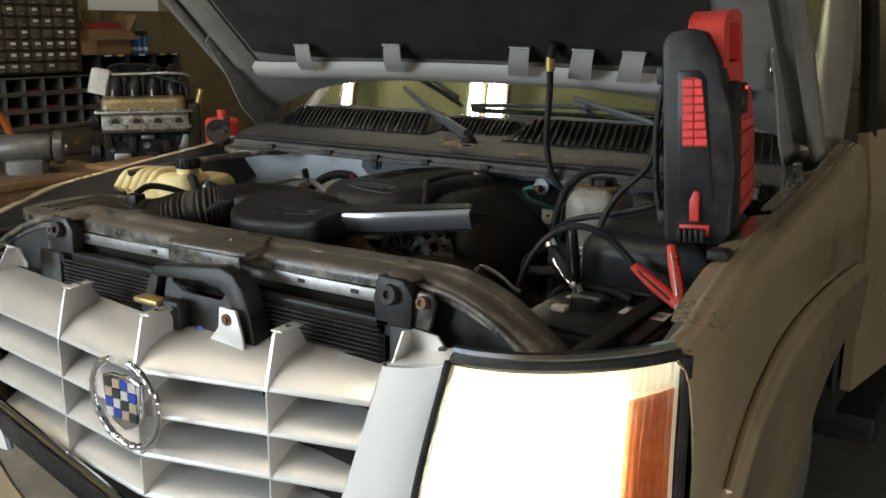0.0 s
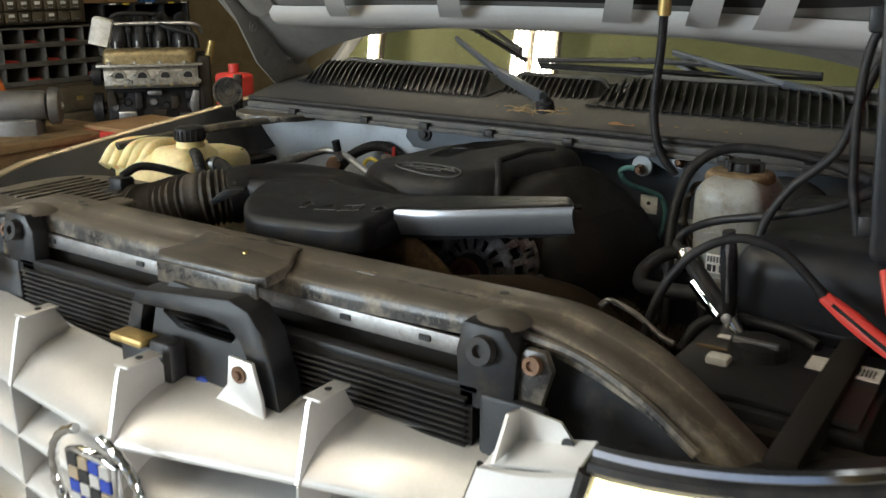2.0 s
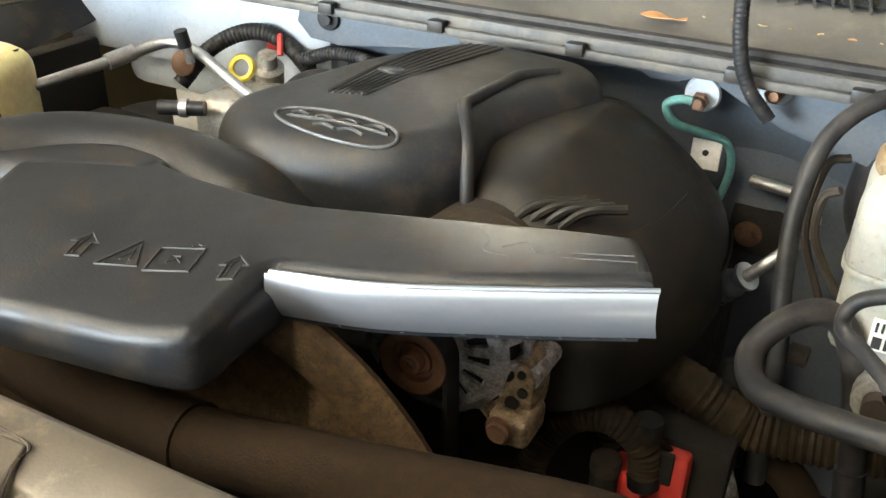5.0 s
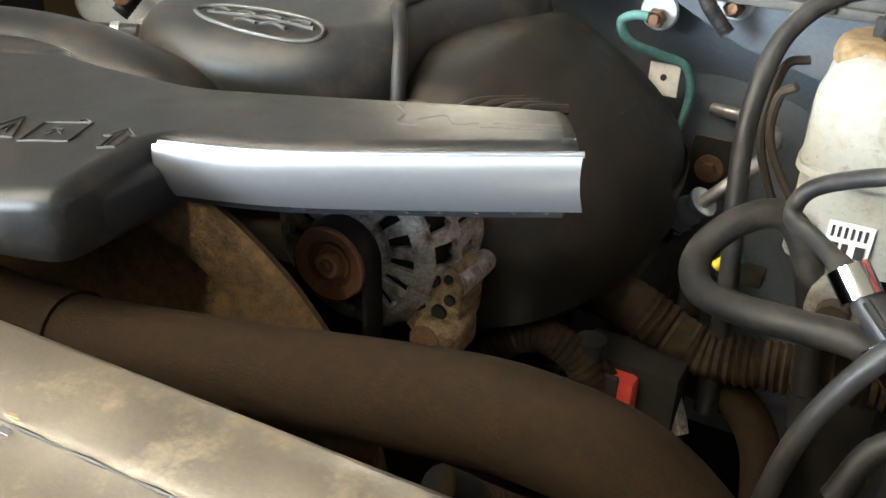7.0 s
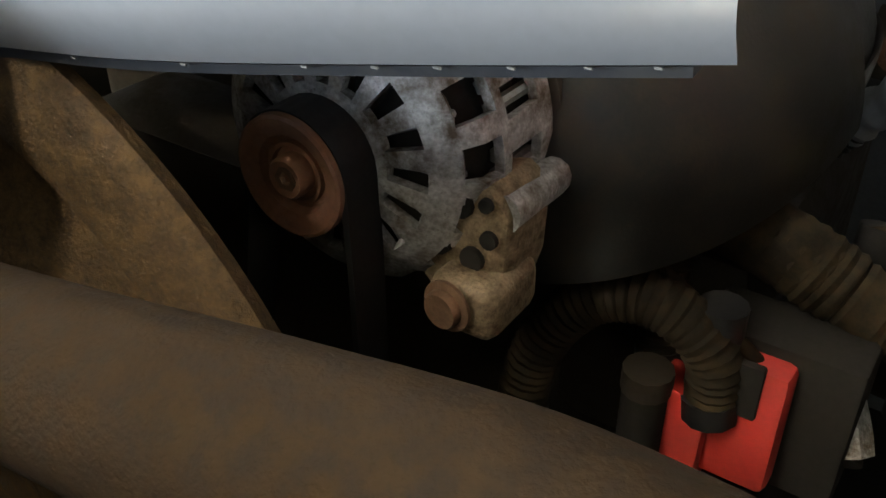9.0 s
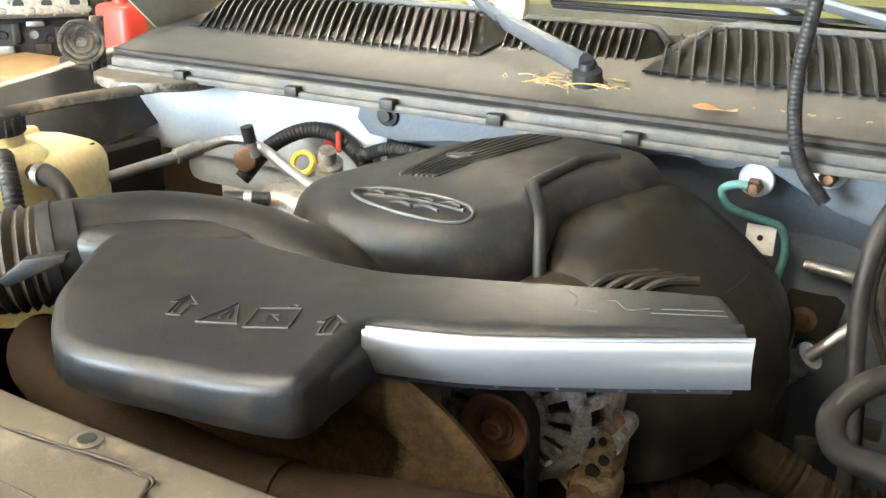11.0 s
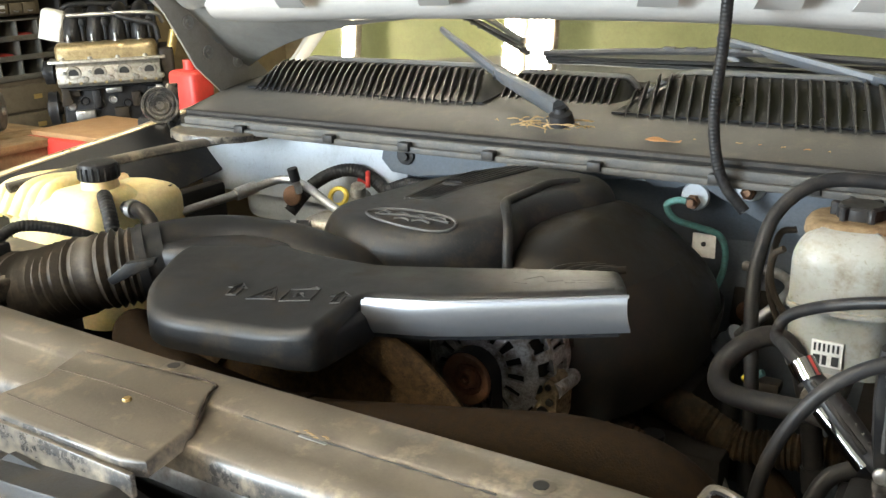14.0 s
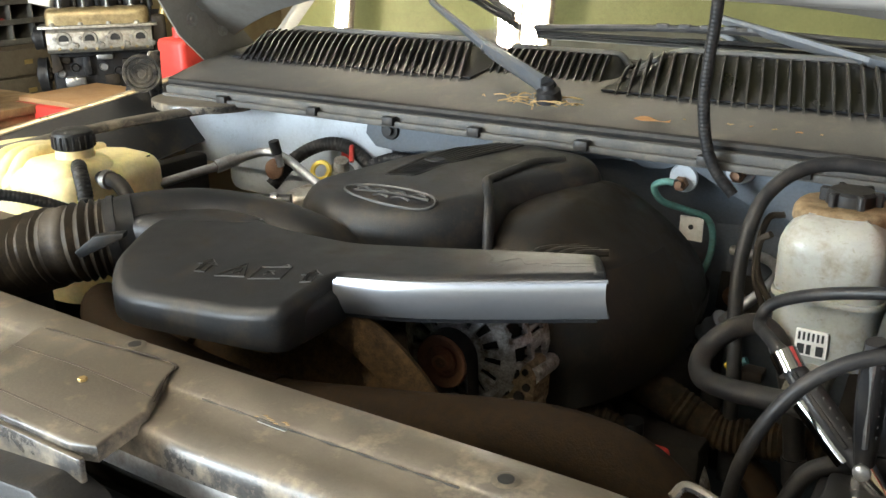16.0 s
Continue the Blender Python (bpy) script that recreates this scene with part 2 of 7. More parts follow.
BINSTEEL = mat("grey_bin_steel", (0.14, 0.135, 0.12), 0.5, 0.3, (0.07, 0.05, 0.03), 0.5, 5, 90, 0.1, 0.14)
CARD = mat("brown_cardboard", (0.34, 0.20, 0.095), 0.8, 0.0, (0.24, 0.14, 0.07), 0.4, 6, 90, 0.1, 0.1)
WOOD = mat("worn_bench_wood", (0.22, 0.145, 0.075), 0.65, 0.0, (0.10, 0.07, 0.04), 0.6, 5, 120, 0.25, 0.18)
ORANGE = mat("orange_paint", (0.55, 0.15, 0.03), 0.45, 0.1, (0.2, 0.08, 0.04), 0.4, 12, 160, 0.05, 0.1)
GRINDER = mat("grey_machine_paint", (0.14, 0.135, 0.13), 0.42, 0.4, (0.10, 0.08, 0.06), 0.5, 14, 160, 0.08, 0.1)
CAST = mat("bare_alloy_casting", (0.40, 0.38, 0.34), 0.45, 0.7, (0.12, 0.09, 0.06), 0.6, 22, 200, 0.4, 0.2)
GOLDCAST = mat("yellowed_alloy_cover", (0.42, 0.33, 0.18), 0.42, 0.7, (0.16, 0.11, 0.05), 0.6, 18, 200, 0.3, 0.2)
BLACKMETAL = mat("black_painted_metal", (0.02, 0.02, 0.022), 0.4, 0.3, (0.05, 0.045, 0.04), 0.5, 18, 200, 0.2, 0.2)
TUBE = mat("fluorescent_tube", (1.0, 0.91, 0.73), 0.5, emit=125.0, bump=0.0, vary=0.0)
LAMPGLOW = mat("lit_headlamp_bowl", (1.0, 0.94, 0.76), 0.4, emit=26.0, bump=0.0, vary=0.0)
# emission stands in for headlamp light falling on the amber bowl
AMBERLIT = mat("headlamp_lit_amber_bowl", (1.0, 0.50, 0.12), 0.4, emit=2.5, bump=0.0, vary=0.05)
# emission stands in for the lamp's light on its pale lining
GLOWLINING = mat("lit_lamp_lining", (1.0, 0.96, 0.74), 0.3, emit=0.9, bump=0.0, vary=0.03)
LINING = mat("pale_lamp_lining", (0.80, 0.80, 0.68), 0.3, 0.0, bump=0.0, vary=0.05)
GREENGLOW = mat("green_glow_panel", (0.15, 0.155, 0.06), 0.6, emit=0.40, bump=0.0, vary=0.3, scale=2)
BELLOWS = mat("dusty_rubber_bellows", (0.026, 0.022, 0.018), 0.45, 0.0, (0.14, 0.11, 0.075), 0.5, 20, 300, 0.12, 0.12, dirt_up=0.4)
SEAT = mat("tan_leather", (0.22, 0.17, 0.11), 0.5, bump=0.1)
GREENLEAF = mat("garden_green", (0.08, 0.16, 0.03), 0.8, 0.0, (0.15, 0.25, 0.05), 0.6, 4, 20, 0.3, 0.3)


def glass(name, color, rough=0.0, haze=0.0, dust=0.0):
    """Thin glass; haze scatters light through it, dust is a dry film on it."""
    m = bpy.data.materials.new(name)
    m.use_nodes = True
    t = m.node_tree
    t.nodes.remove(t.nodes["Principled BSDF"])
    tr = t.nodes.new("ShaderNodeBsdfTransparent")
    tr.inputs[0].default_value = (*color, 1)
    gl = t.nodes.new("ShaderNodeBsdfGlossy")
    gl.inputs["Roughness"].default_value = rough
    fr = t.nodes.new("ShaderNodeFresnel")
    fr.inputs[0].default_value = 1.6
    mx = t.nodes.new("ShaderNodeMixShader")
    t.links.new(fr.outputs[0], mx.inputs[0])
    base = tr.outputs[0]
    for amount, node in ((haze, "ShaderNodeBsdfTranslucent"), (dust, "ShaderNodeBsdfDiffuse")):
        if amount:
            scatter = t.nodes.new(node)
            scatter.inputs[0].default_value = (0.75, 0.72, 0.62, 1)
            film = t.nodes.new("ShaderNodeTexNoise")
            film.inputs["Scale"].default_value, film.inputs["Detail"].default_value = 9.0, 7.0
            span = t.nodes.new("ShaderNodeMapRange")
            span.inputs[3].default_value, span.inputs[4].default_value = amount * 0.4, amount * 1.6
            both = t.nodes.new("ShaderNodeMixShader")
            t.links.new(film.outputs["Fac"], span.inputs[0])
            t.links.new(span.outputs[0], both.inputs[0])
            t.links.new(base, both.inputs[1])
            t.links.new(scatter.outputs[0], both.inputs[2])
            base = both.outputs[0]
    t.links.new(base, mx.inputs[1])
    t.links.new(gl.outputs[0], mx.inputs[2])
    t.links.new(mx.outputs[0], t.nodes["Material Output"].inputs[0])
    return m


WINDSHIELD = glass("windshield_glass", (0.40, 0.52, 0.26), 0.028, dust=0.06)
LENS = glass("clear_ribbed_lens", (0.95, 0.95, 0.88), 0.08, haze=0.12)


# ---- mesh helpers ----
def finish(name, bm, material, smooth=True, angle=40):
    bmesh.ops.remove_doubles(bm, verts=bm.verts, dist=1e-5)
    bmesh.ops.recalc_face_normals(bm, faces=bm.faces)
    me = bpy.data.meshes.new(name)
    if smooth:
        for fc in bm.faces:
            fc.smooth = True
        for e in bm.edges:
            if len(e.link_faces) == 2 and e.calc_face_angle(0) > radians(angle):
                e.smooth = False
    bm.to_mesh(me)
    bm.free()
    me.materials.append(material)
    return me


def part(name, bm, material, parent, label="", smooth=True, angle=40):
    me = bm if isinstance(bm, bpy.types.Mesh) else finish(name, bm, material, smooth, angle)
    ob = new(name, me)
    ob.parent = parent
    if parent is not None:
        ob.matrix_parent_inverse = parent.matrix_world.inverted()
    return tagged(ob, label) if label else ob


def thing(name, label, category, at=(0, 0, 0), group="", kind=""):
    ob = new(name)
    ob.empty_display_size = 0.05
    ob.location = at
    ob.matrix_world = Matrix.Translation(at)
    bpy.context.view_layer.update()
    return tagged(ob, label, category, group, kind)


def single(name, bm, material, label, category, group="", kind="", smooth=True):
    return tagged(new(name, finish(name, bm, material, smooth)), label, category, group, kind)


def box(lo, hi, bevel=0.0, seg=2, bm=None, m=None):
    b = bmesh.new()
    c = [(a + d) / 2 for a, d in zip(lo, hi)]
    s = [abs(d - a) for a, d in zip(lo, hi)]
    bmesh.ops.create_cube(b, size=1.0, matrix=Matrix.Translation(c) @ Matrix.Diagonal((*s, 1)))
    if bevel:
        bmesh.ops.bevel(b, geom=b.edges[:], offset=min(bevel, min(s) * 0.45), segments=seg, affect="EDGES", profile=0.5)
    if m is not None:
        b.transform(m)
    return join(bm, b)


def join(bm, b):
    if bm is None:
        return b
    me = bpy.data.meshes.new("tmp")
    b.to_mesh(me)
    b.free()
    bm.from_mesh(me)
    bpy.data.meshes.remove(me)
    return bm


def spline(pts, n=8, closed=False):
    """Catmull-Rom through the points."""
    P = [Vector(p) for p in pts]
    out = []
    k = len(P)
    for i in range(k if closed else k - 1):
        if closed:
            a, b, c, d = P[i - 1], P[i], P[(i + 1) % k], P[(i + 2) % k]
        else:
            b, c = P[i], P[i + 1]
            a = P[i - 1] if i else b * 2 - c
            d = P[i + 2] if i + 2 < k else c * 2 - b
        for j in range(n):
            s = j / n
            out.append(0.5 * ((2 * b) + (c - a) * s + (2 * a - 5 * b + 4 * c - d) * s * s + (3 * b - a - 3 * c + d) * s ** 3))
    if not closed:
        out.append(P[-1])
    return out


def tube(pts, r, sides=12, n=8, ridge=0.0, pitch=0.008, bm=None, smooth_path=True, flat=1.0):
    """A hose along points; ridge gives convolutions of that depth; r may be a function of 0..1."""
    path = spline(pts, n) if smooth_path and len(pts) > 2 else [Vector(p) for p in pts]
    if ridge:
        dense, length = [path[0]], 0.0
        for a, b in zip(path, path[1:]):
            steps = max(1, int((b - a).length / (pitch / 4)))
            dense += [a.lerp(b, (q + 1) / steps) for q in range(steps)]
        path = dense
    b = bmesh.new()
    rings, nrm = [], None
    run = 0.0
    for i, p in enumerate(path):
        d = (path[min(i + 1, len(path) - 1)] - path[max(i - 1, 0)]).normalized()
        if nrm is None:
            nrm = d.orthogonal().normalized()
        nrm = (nrm - d * nrm.dot(d)).normalized()
        bi = d.cross(nrm)
        if i:
            run += (p - path[i - 1]).length
        rr = r(i / (len(path) - 1)) if callable(r) else r
        if ridge:
            rr += ridge * (0.5 + 0.5 * math.cos(run / pitch * 2 * math.pi))
        rings.append([b.verts.new(p + (nrm * math.cos(2 * math.pi * k / sides) * flat + bi * math.sin(2 * math.pi * k / sides)) * rr) for k in range(sides)])
    for A, B in zip(rings, rings[1:]):
        for k in range(sides):
            b.faces.new((A[k], A[(k + 1) % sides], B[(k + 1) % sides], B[k]))
    b.faces.new(rings[0][::-1])
    b.faces.new(rings[-1])
    return join(bm, b)


def lathe(profile, sides=32, m=None, bm=None):
    """Rows of (radius, height) turned about z, then moved by m."""
    b = bmesh.new()
    rings = []
    for r, z in profile:
        if r < 1e-6:
            rings.append([b.verts.new((0, 0, z))])
        else:
            rings.append([b.verts.new((r * math.cos(2 * math.pi * k / sides), r * math.sin(2 * math.pi * k / sides), z)) for k in range(sides)])
    for A, B in zip(rings, rings[1:]):
        for k in range(sides):
            if len(A) == 1 and len(B) > 1:
                b.faces.new((A[0], B[(k + 1) % sides], B[k]))
            elif len(B) == 1 and len(A) > 1:
                b.faces.new((A[k], A[(k + 1) % sides], B[0]))
            elif len(A) > 1:
                b.faces.new((A[k], A[(k + 1) % sides], B[(k + 1) % sides], B[k]))
    if m is not None:
        b.transform(m)
    return join(bm, b)


def pillow(outline, z0, z1, r=0.02, steps=5, smooth_n=4, lift=None, crown=0.0, bm=None):
    """A body over a plan outline with a rounded upper edge of radius r; lift(x, y) is added to the top's height."""
    P = [Vector((p[0], p[1], 0)) for p in outline]
    if smooth_n:
        P = spline(P, smooth_n, closed=True)
    area = sum(a.x * b2.y - b2.x * a.y for a, b2 in zip(P, P[1:] + P[:1]))
    if area < 0:
        P.reverse()
    k = len(P)
    nrm = []
    for i in range(k):
        d = (P[(i + 1) % k] - P[i - 1]).normalized()
        nrm.append(Vector((-d.y, d.x, 0)))
    lift = lift or (lambda x, y: 0.0)
    cxy = sum(P, Vector()) / k
    b = bmesh.new()
    rings = [[b.verts.new((p.x, p.y, z0(p.x, p.y) if callable(z0) else z0)) for p in P]]
    for s in range(steps + 1):
        a = s / steps * math.pi / 2
        ring = []
        for p, n2 in zip(P, nrm):
            q = p + n2 * r * (1 - math.cos(a))
            ring.append(b.verts.new((q.x, q.y, z1 - r + r * math.sin(a) + lift(q.x, q.y))))
        rings.append(ring)
    for A, B in zip(rings, rings[1:]):
        for i in range(k):
            b.faces.new((A[i], A[(i + 1) % k], B[(i + 1) % k], B[i]))
    top = b.faces.new(rings[-1])
    if crown:
        res = bmesh.ops.poke(b, faces=[top])
        for v in res["verts"]:
            v.co.z += crown
    else:
        bmesh.ops.triangulate(b, faces=[top])
    b.faces.new(rings[0][::-1])
    return join(bm, b)


def prism(poly, depth, m=None, bevel=0.0, hole=None, bm=None):
    """A plate: polygon in x, z thickened along y, with an optional slot, moved by m."""
    b = bmesh.new()
    if hole:
        k = len(poly)
        hk = len(hole)
        outer = [[b.verts.new((x, yy, z)) for x, z in poly] for yy in (0, depth)]
        inner = [[b.verts.new((x, yy, z)) for x, z in hole] for yy in (0, depth)]
        for lev in (0, 1):
            eds = [b.edges.new((outer[lev][i], outer[lev][(i + 1) % k])) for i in range(k)]
            eds += [b.edges.new((inner[lev][i], inner[lev][(i + 1) % hk])) for i in range(hk)]
            bmesh.ops.triangle_fill(b, edges=eds, use_beauty=True)
        for loop, kk in ((outer, k), (inner, hk)):
            for i in range(kk):
                b.faces.new((loop[0][i], loop[0][(i + 1) % kk], loop[1][(i + 1) % kk], loop[1][i]))
    else:
        lo = [b.verts.new((x, 0, z)) for x, z in poly]
        hi = [b.verts.new((x, depth, z)) for x, z in poly]
        k = len(poly)
        b.faces.new(lo)
        b.faces.new(hi[::-1])
        for i in range(k):
            b.faces.new((lo[i], hi[i], hi[(i + 1) % k], lo[(i + 1) % k]))
        if bevel:
            bmesh.ops.bevel(b, geom=b.edges[:], offset=bevel, segments=2, affect="EDGES", profile=0.5)
    if m is not None:
        b.transform(m)
    return join(bm, b)


def sheet(fn, nu, nv, thick=0.0, bm=None):
    """A surface fn(u, v) for u, v in 0..1, thickened along its normals."""
    b = bmesh.new()
    g = [[b.verts.new(fn(i / nu, j / nv)) for j in range(nv + 1)] for i in range(nu + 1)]
    for i in range(nu):
        for j in range(nv):
            b.faces.new((g[i][j], g[i + 1][j], g[i + 1][j + 1], g[i][j + 1]))
    if thick:
        bmesh.ops.recalc_face_normals(b, faces=b.faces)
        bmesh.ops.solidify(b, geom=b.faces[:], thickness=thick)
    return join(bm, b)


def along(p, d):
    """A matrix that takes z to the direction d and stands at p."""
    return Matrix.Translation(p) @ Vector(d).to_track_quat("Z", "Y").to_matrix().to_4x4()


def interp(x, xs, ys):
    return float(np.interp(x, xs, ys))


def bolt_bm(p, d, r=0.008, h=0.006, bm=None, washer=True):
    prof = [(0, h), (r * 0.85, h), (r * 0.95, h * 0.8), (r * 0.95, 0)]
    b = lathe(prof, 6, along(p, d))
    if washer:
        b = lathe([(0, 0.0022), (r * 1.7, 0.0022), (r * 1.75, 0), (0, -0.001)], 16, along(p, d), b)
    return join(bm, b)


# ---- setting: the workshop ----
def slab(name, lo, hi, material, label, cat="wall"):
    return single(name, box(lo, hi), material, label, cat, kind="structure", smooth=False)


slab("floor", (-8.3, -14, -0.15), (6, 10, 0.0), CONCRETE, "oil-stained grey concrete workshop floor", "floor")
slab("ground", (-400, -400, -0.4), (400, 400, -0.16), GREENLEAF, "green grassy ground outside the workshop", "ground")
slab("wall_north", (-8.3, 9.0, 0), (5.2, 9.2, 3.7), PANELWALL, "tan panelled workshop back wall", "wall")
slab("wall_west_lower", (-8.3, -4.3, 0), (-8.1, 9.0, 1.72), PANELWALL, "tan panelled side wall behind the shelves")
slab("wall_west_front", (-8.3, -4.3, 1.72), (-8.1, 6.05, 3.7), PANELWALL, "tan panelled side wall above the cabinets")
slab("wall_west_rear", (-8.3, 7.1, 1.72), (-8.1, 9.0, 3.7), PANELWALL, "tan panelled side wall beside the window")
slab("wall_west_lintel", (-8.3, 6.05, 2.5), (-8.1, 7.1, 3.7), PANELWALL, "tan panelled wall over the window")
slab("wall_east", (5.0, 0.9, 0), (5.2, 9.0, 3.7), PANELWALL, "tan panelled side wall")
# opening added, out of view, to go with the fender's fill lamp
slab("wall_east_front", (5.0, -4.3, 0), (5.2, -2.1, 3.7), PANELWALL, "tan panelled side wall beside an added unseen opening")
slab("wall_east_lintel", (5.0, -2.1, 2.8), (5.2, 0.9, 3.7), PANELWALL, "tan panelled wall over an added unseen opening")
slab("wall_south_left", (-8.3, -4.3, 0), (-6.2, -4.1, 3.7), PANELWALL, "tan panelled front wall beside the open door")
slab("wall_south_right", (3.0, -4.3, 0), (5.0, -4.1, 3.7), PANELWALL, "tan panelled front wall beside the open door")
slab("wall_south_lintel", (-6.2, -4.3, 3.4), (3.0, -4.1, 3.7), PANELWALL, "tan wall above the open garage door")
# added glowing panel, out of view: gives the windshield its green reflection
slab("skylight", (-4.6, 2.6, 3.66), (3.0, 4.8, 3.695), GREENGLOW, "added glowing green panel reflected by the windshield", "skylight")
slab("ceiling", (-8.3, -4.3, 3.7), (5.2, 9.2, 3.85), CEIL, "dim tan workshop ceiling panels", "ceiling")

# wall ribs seen beside the cardboard box
rib = finish("wall_rib", box((0, -0.03, 0), (0.02, 0.03, 1.7), 0.006), PANELWALL)
wall_w = bpy.data.objects["wall_west_lower"]
for i in range(9):
    o = part("wall_rib", rib, PANELWALL, wall_w)
    o.matrix_world = Matrix.Translation((-8.1, 4.9 + 0.22 * i, 0.01))
for i in range(5):
    o = part("wall_rib", rib, PANELWALL, bpy.data.objects["wall_west_front"])
    o.matrix_world = Matrix.Translation((-8.1, 4.9 + 0.22 * i, 1.74))

# ---- ceiling lights ----
def ceiling_light(x, y0, y1, n, gap):
    th = thing("ceiling_light", "long warm fluorescent tube fixture, reflected in the windshield or added as fill", "ceiling light", (x, y0, 3.45), "tube lights")
    part("housing", box((x - gap * n * 0.55, y0, 3.47), (x + gap * n * 0.55, y1, 3.53), 0.01), CABSTEEL, th)
    for k in range(n):
        xx = x + (k - (n - 1) / 2) * gap
        part("light_tube", tube([(xx, y0 + 0.02, 3.445), (xx, y1 - 0.02, 3.445)], gap * 0.2, 10), TUBE, th)
    for yy in (y0 + 0.1, y1 - 0.1):
        part("hanger", tube([(x, yy, 3.52), (x, yy, 3.70)], 0.006, 6), STEEL, th)
    return th


ceiling_light(-2.83, 2.45, 3.9, 3, 0.034)
ceiling_light(-2.67, 2.45, 3.9, 4, 0.034)
ceiling_light(-4.0, 2.0, 3.3, 2, 0.04)
# unseen fixtures added to brighten the crossbar and the left of the bay
for x in (-4.6, -3.1, -1.7):
    ceiling_light(x, -1.6, 0.8, 2, 0.07)

# ---- the truck ----
truck = thing("pickup_truck", "pewter-coloured full-size truck with its hood open and headlight lit", "truck", (CX, 3.0, 0))


def crest(y, s=1):
    """Height of the fender's inner top edge; the truck leans a little to its own right."""
    z = interp(y, [1.2, 1.35, 1.6, 1.93, 2.15, 2.55, 2.9], [1.045, 1.108, 1.176, 1.212, 1.231, 1.28, 1.285])
    return z if s > 0 else z - 0.052


ARCH = (2.47, 0.30)


def flare_line(y):
    """Height of the raised wheel arch line along the fender's side."""
    return interp(y, [1.36, 1.41, 1.53, 1.64, 1.75, 1.93, 2.13, 2.36, 2.61, 2.9], [0.62, 0.827, 0.933, 0.975, 1.001, 1.01, 1.005, 0.99, 0.965, 0.92])


def fender(s, y0, y1):
    def fn(u, v):
        y = y0 + (y1 - y0) * u
        zc = crest(y, s)
        low = 0.45
        dy = y - ARCH[0]
        if abs(dy) < 0.50:
            low = max(low, ARCH[1] + math.sqrt(0.50 ** 2 - dy * dy))
        row = [(0.953, zc - 0.05), (0.954, zc - 0.012), (0.957, zc - 0.002), (0.966, zc + 0.002), (0.978, zc - 0.004), (0.992, zc - 0.004), (1.008, zc - 0.016),
               (1.018, zc - 0.045), (1.026, zc - 0.10), (1.032, zc - 0.17)]
        k = v * 36
        if k <= 9:
            i = min(int(k), 8)
            a, b2 = row[i], row[i + 1]
            f2 = k - i
            d, z = a[0] + (b2[0] - a[0]) * f2, a[1] + (b2[1] - a[1]) * f2
        else:
            f2 = (k - 9) / 27
            d, z = 1.032, (zc - 0.17) + (low - zc + 0.17) * f2
        under = max(0.0, min(1.0, (flare_line(y) - z) / 0.035)) if y > 1.36 else 0.0
        d += 0.026 * under * under * (3 - 2 * under) - 0.02 * max(0.0, min(1.0, (flare_line(y) - 0.05 - z) / 0.25))
        nose = max(0.0, (1.40 - y) / 0.12)
        d -= 0.022 * nose * nose
        return (CX + s * d, y, z)
    return sheet(fn, 130, 108, 0.004)


part("front_fender", fender(1, 1.300, 2.66), PAINT, truck, "pewter metallic front fender", angle=60)
part("front_fender", fender(-1, 1.315, 2.66), PAINT, truck, "pewter metallic front fender", angle=60)
for s in (1, -1):
    part("flare_edge", tube([(CX + s * 1.040, y, flare_line(y) - 0.004) for y in [1.42 + 0.098 * k for k in range(13)]], 0.008, 10), PAINT, truck, "rounded wheel arch flare")
# folded fender lip with mounting tabs
for s in (1, -1):
    part("inner_apron", box((CX + s * 0.79, 1.3, 0.5), (CX + s * 0.83, 2.24, 1.06), 0.01), DARK, truck, "black inner fender apron")
    if s < 0:
        continue
    part("fender_ledge", sheet(lambda u, v: (CX + s * ((0.80 if s < 0 else 0.90) + (0.10 if s < 0 else 0.05) * v), 1.3 + 1.15 * u, crest(1.3 + 1.15 * u, s) - 0.085 + 0.012 * v), 16, 3, 0.004), COWL, truck, "dusty black fender ledge")
for y0, y1, w in ((1.40, 1.60, 0.030), (1.635, 1.90, 0.040), (1.945, 2.13, 0.034), (2.17, 2.30, 0.026)):
    part("fender_tab", sheet(lambda u, v: (CX + 0.957 - (w - 0.006 * (2 * u - 1) ** 6) * v, y0 + (y1 - y0) * u, crest(y0 + (y1 - y0) * u) - 0.003 - 0.006 * v), 8, 3, 0.003), PAINT, truck, "folded pewter mounting lip")
part("fender_cushion", box((CX + 0.925, 1.585, 1.172), (CX + 0.965, 1.625, 1.192), 0.007, 3), RUBBER, truck, "black rubber hood cushion")
part("fender_inner_wall", sheet(lambda u, v: (CX - (0.83 + 0.118 * v), 1.32 + 1.2 * u, crest(1.32 + 1.2 * u, -1) - 0.12 + 0.116 * v), 20, 4, 0.004), PLASTIC, truck, "black inner fender wall")
# wheel
wheel = part("wheel", lathe([(0.0, -0.02), (0.2, -0.03), (0.23, 0.0), (0.24, 0.05), (0.24, 0.2), (0.2, 0.22), (0, 0.22)], 40, along((CX + 0.93, 2.45, 0.385), (-1, 0, 0))), STEEL, truck, "alloy wheel")
part("tyre", lathe([(0.24, 0.0), (0.30, -0.02), (0.36, 0.0), (0.385, 0.035), (0.385, 0.2), (0.36, 0.235), (0.24, 0.22)], 56, along((CX + 0.92, 2.45, 0.385), (-1, 0, 0))), TYRE, wheel, "dusty black tyre")
part("wheel_liner", sheet(lambda u, v: (CX + 0.55 + 0.41 * v, 2.45 + 0.53 * math.cos(math.pi * u), 0.36 + 0.55 * math.sin(math.pi * u)), 24, 2, 0.004), DARK, truck, "black wheel arch liner")

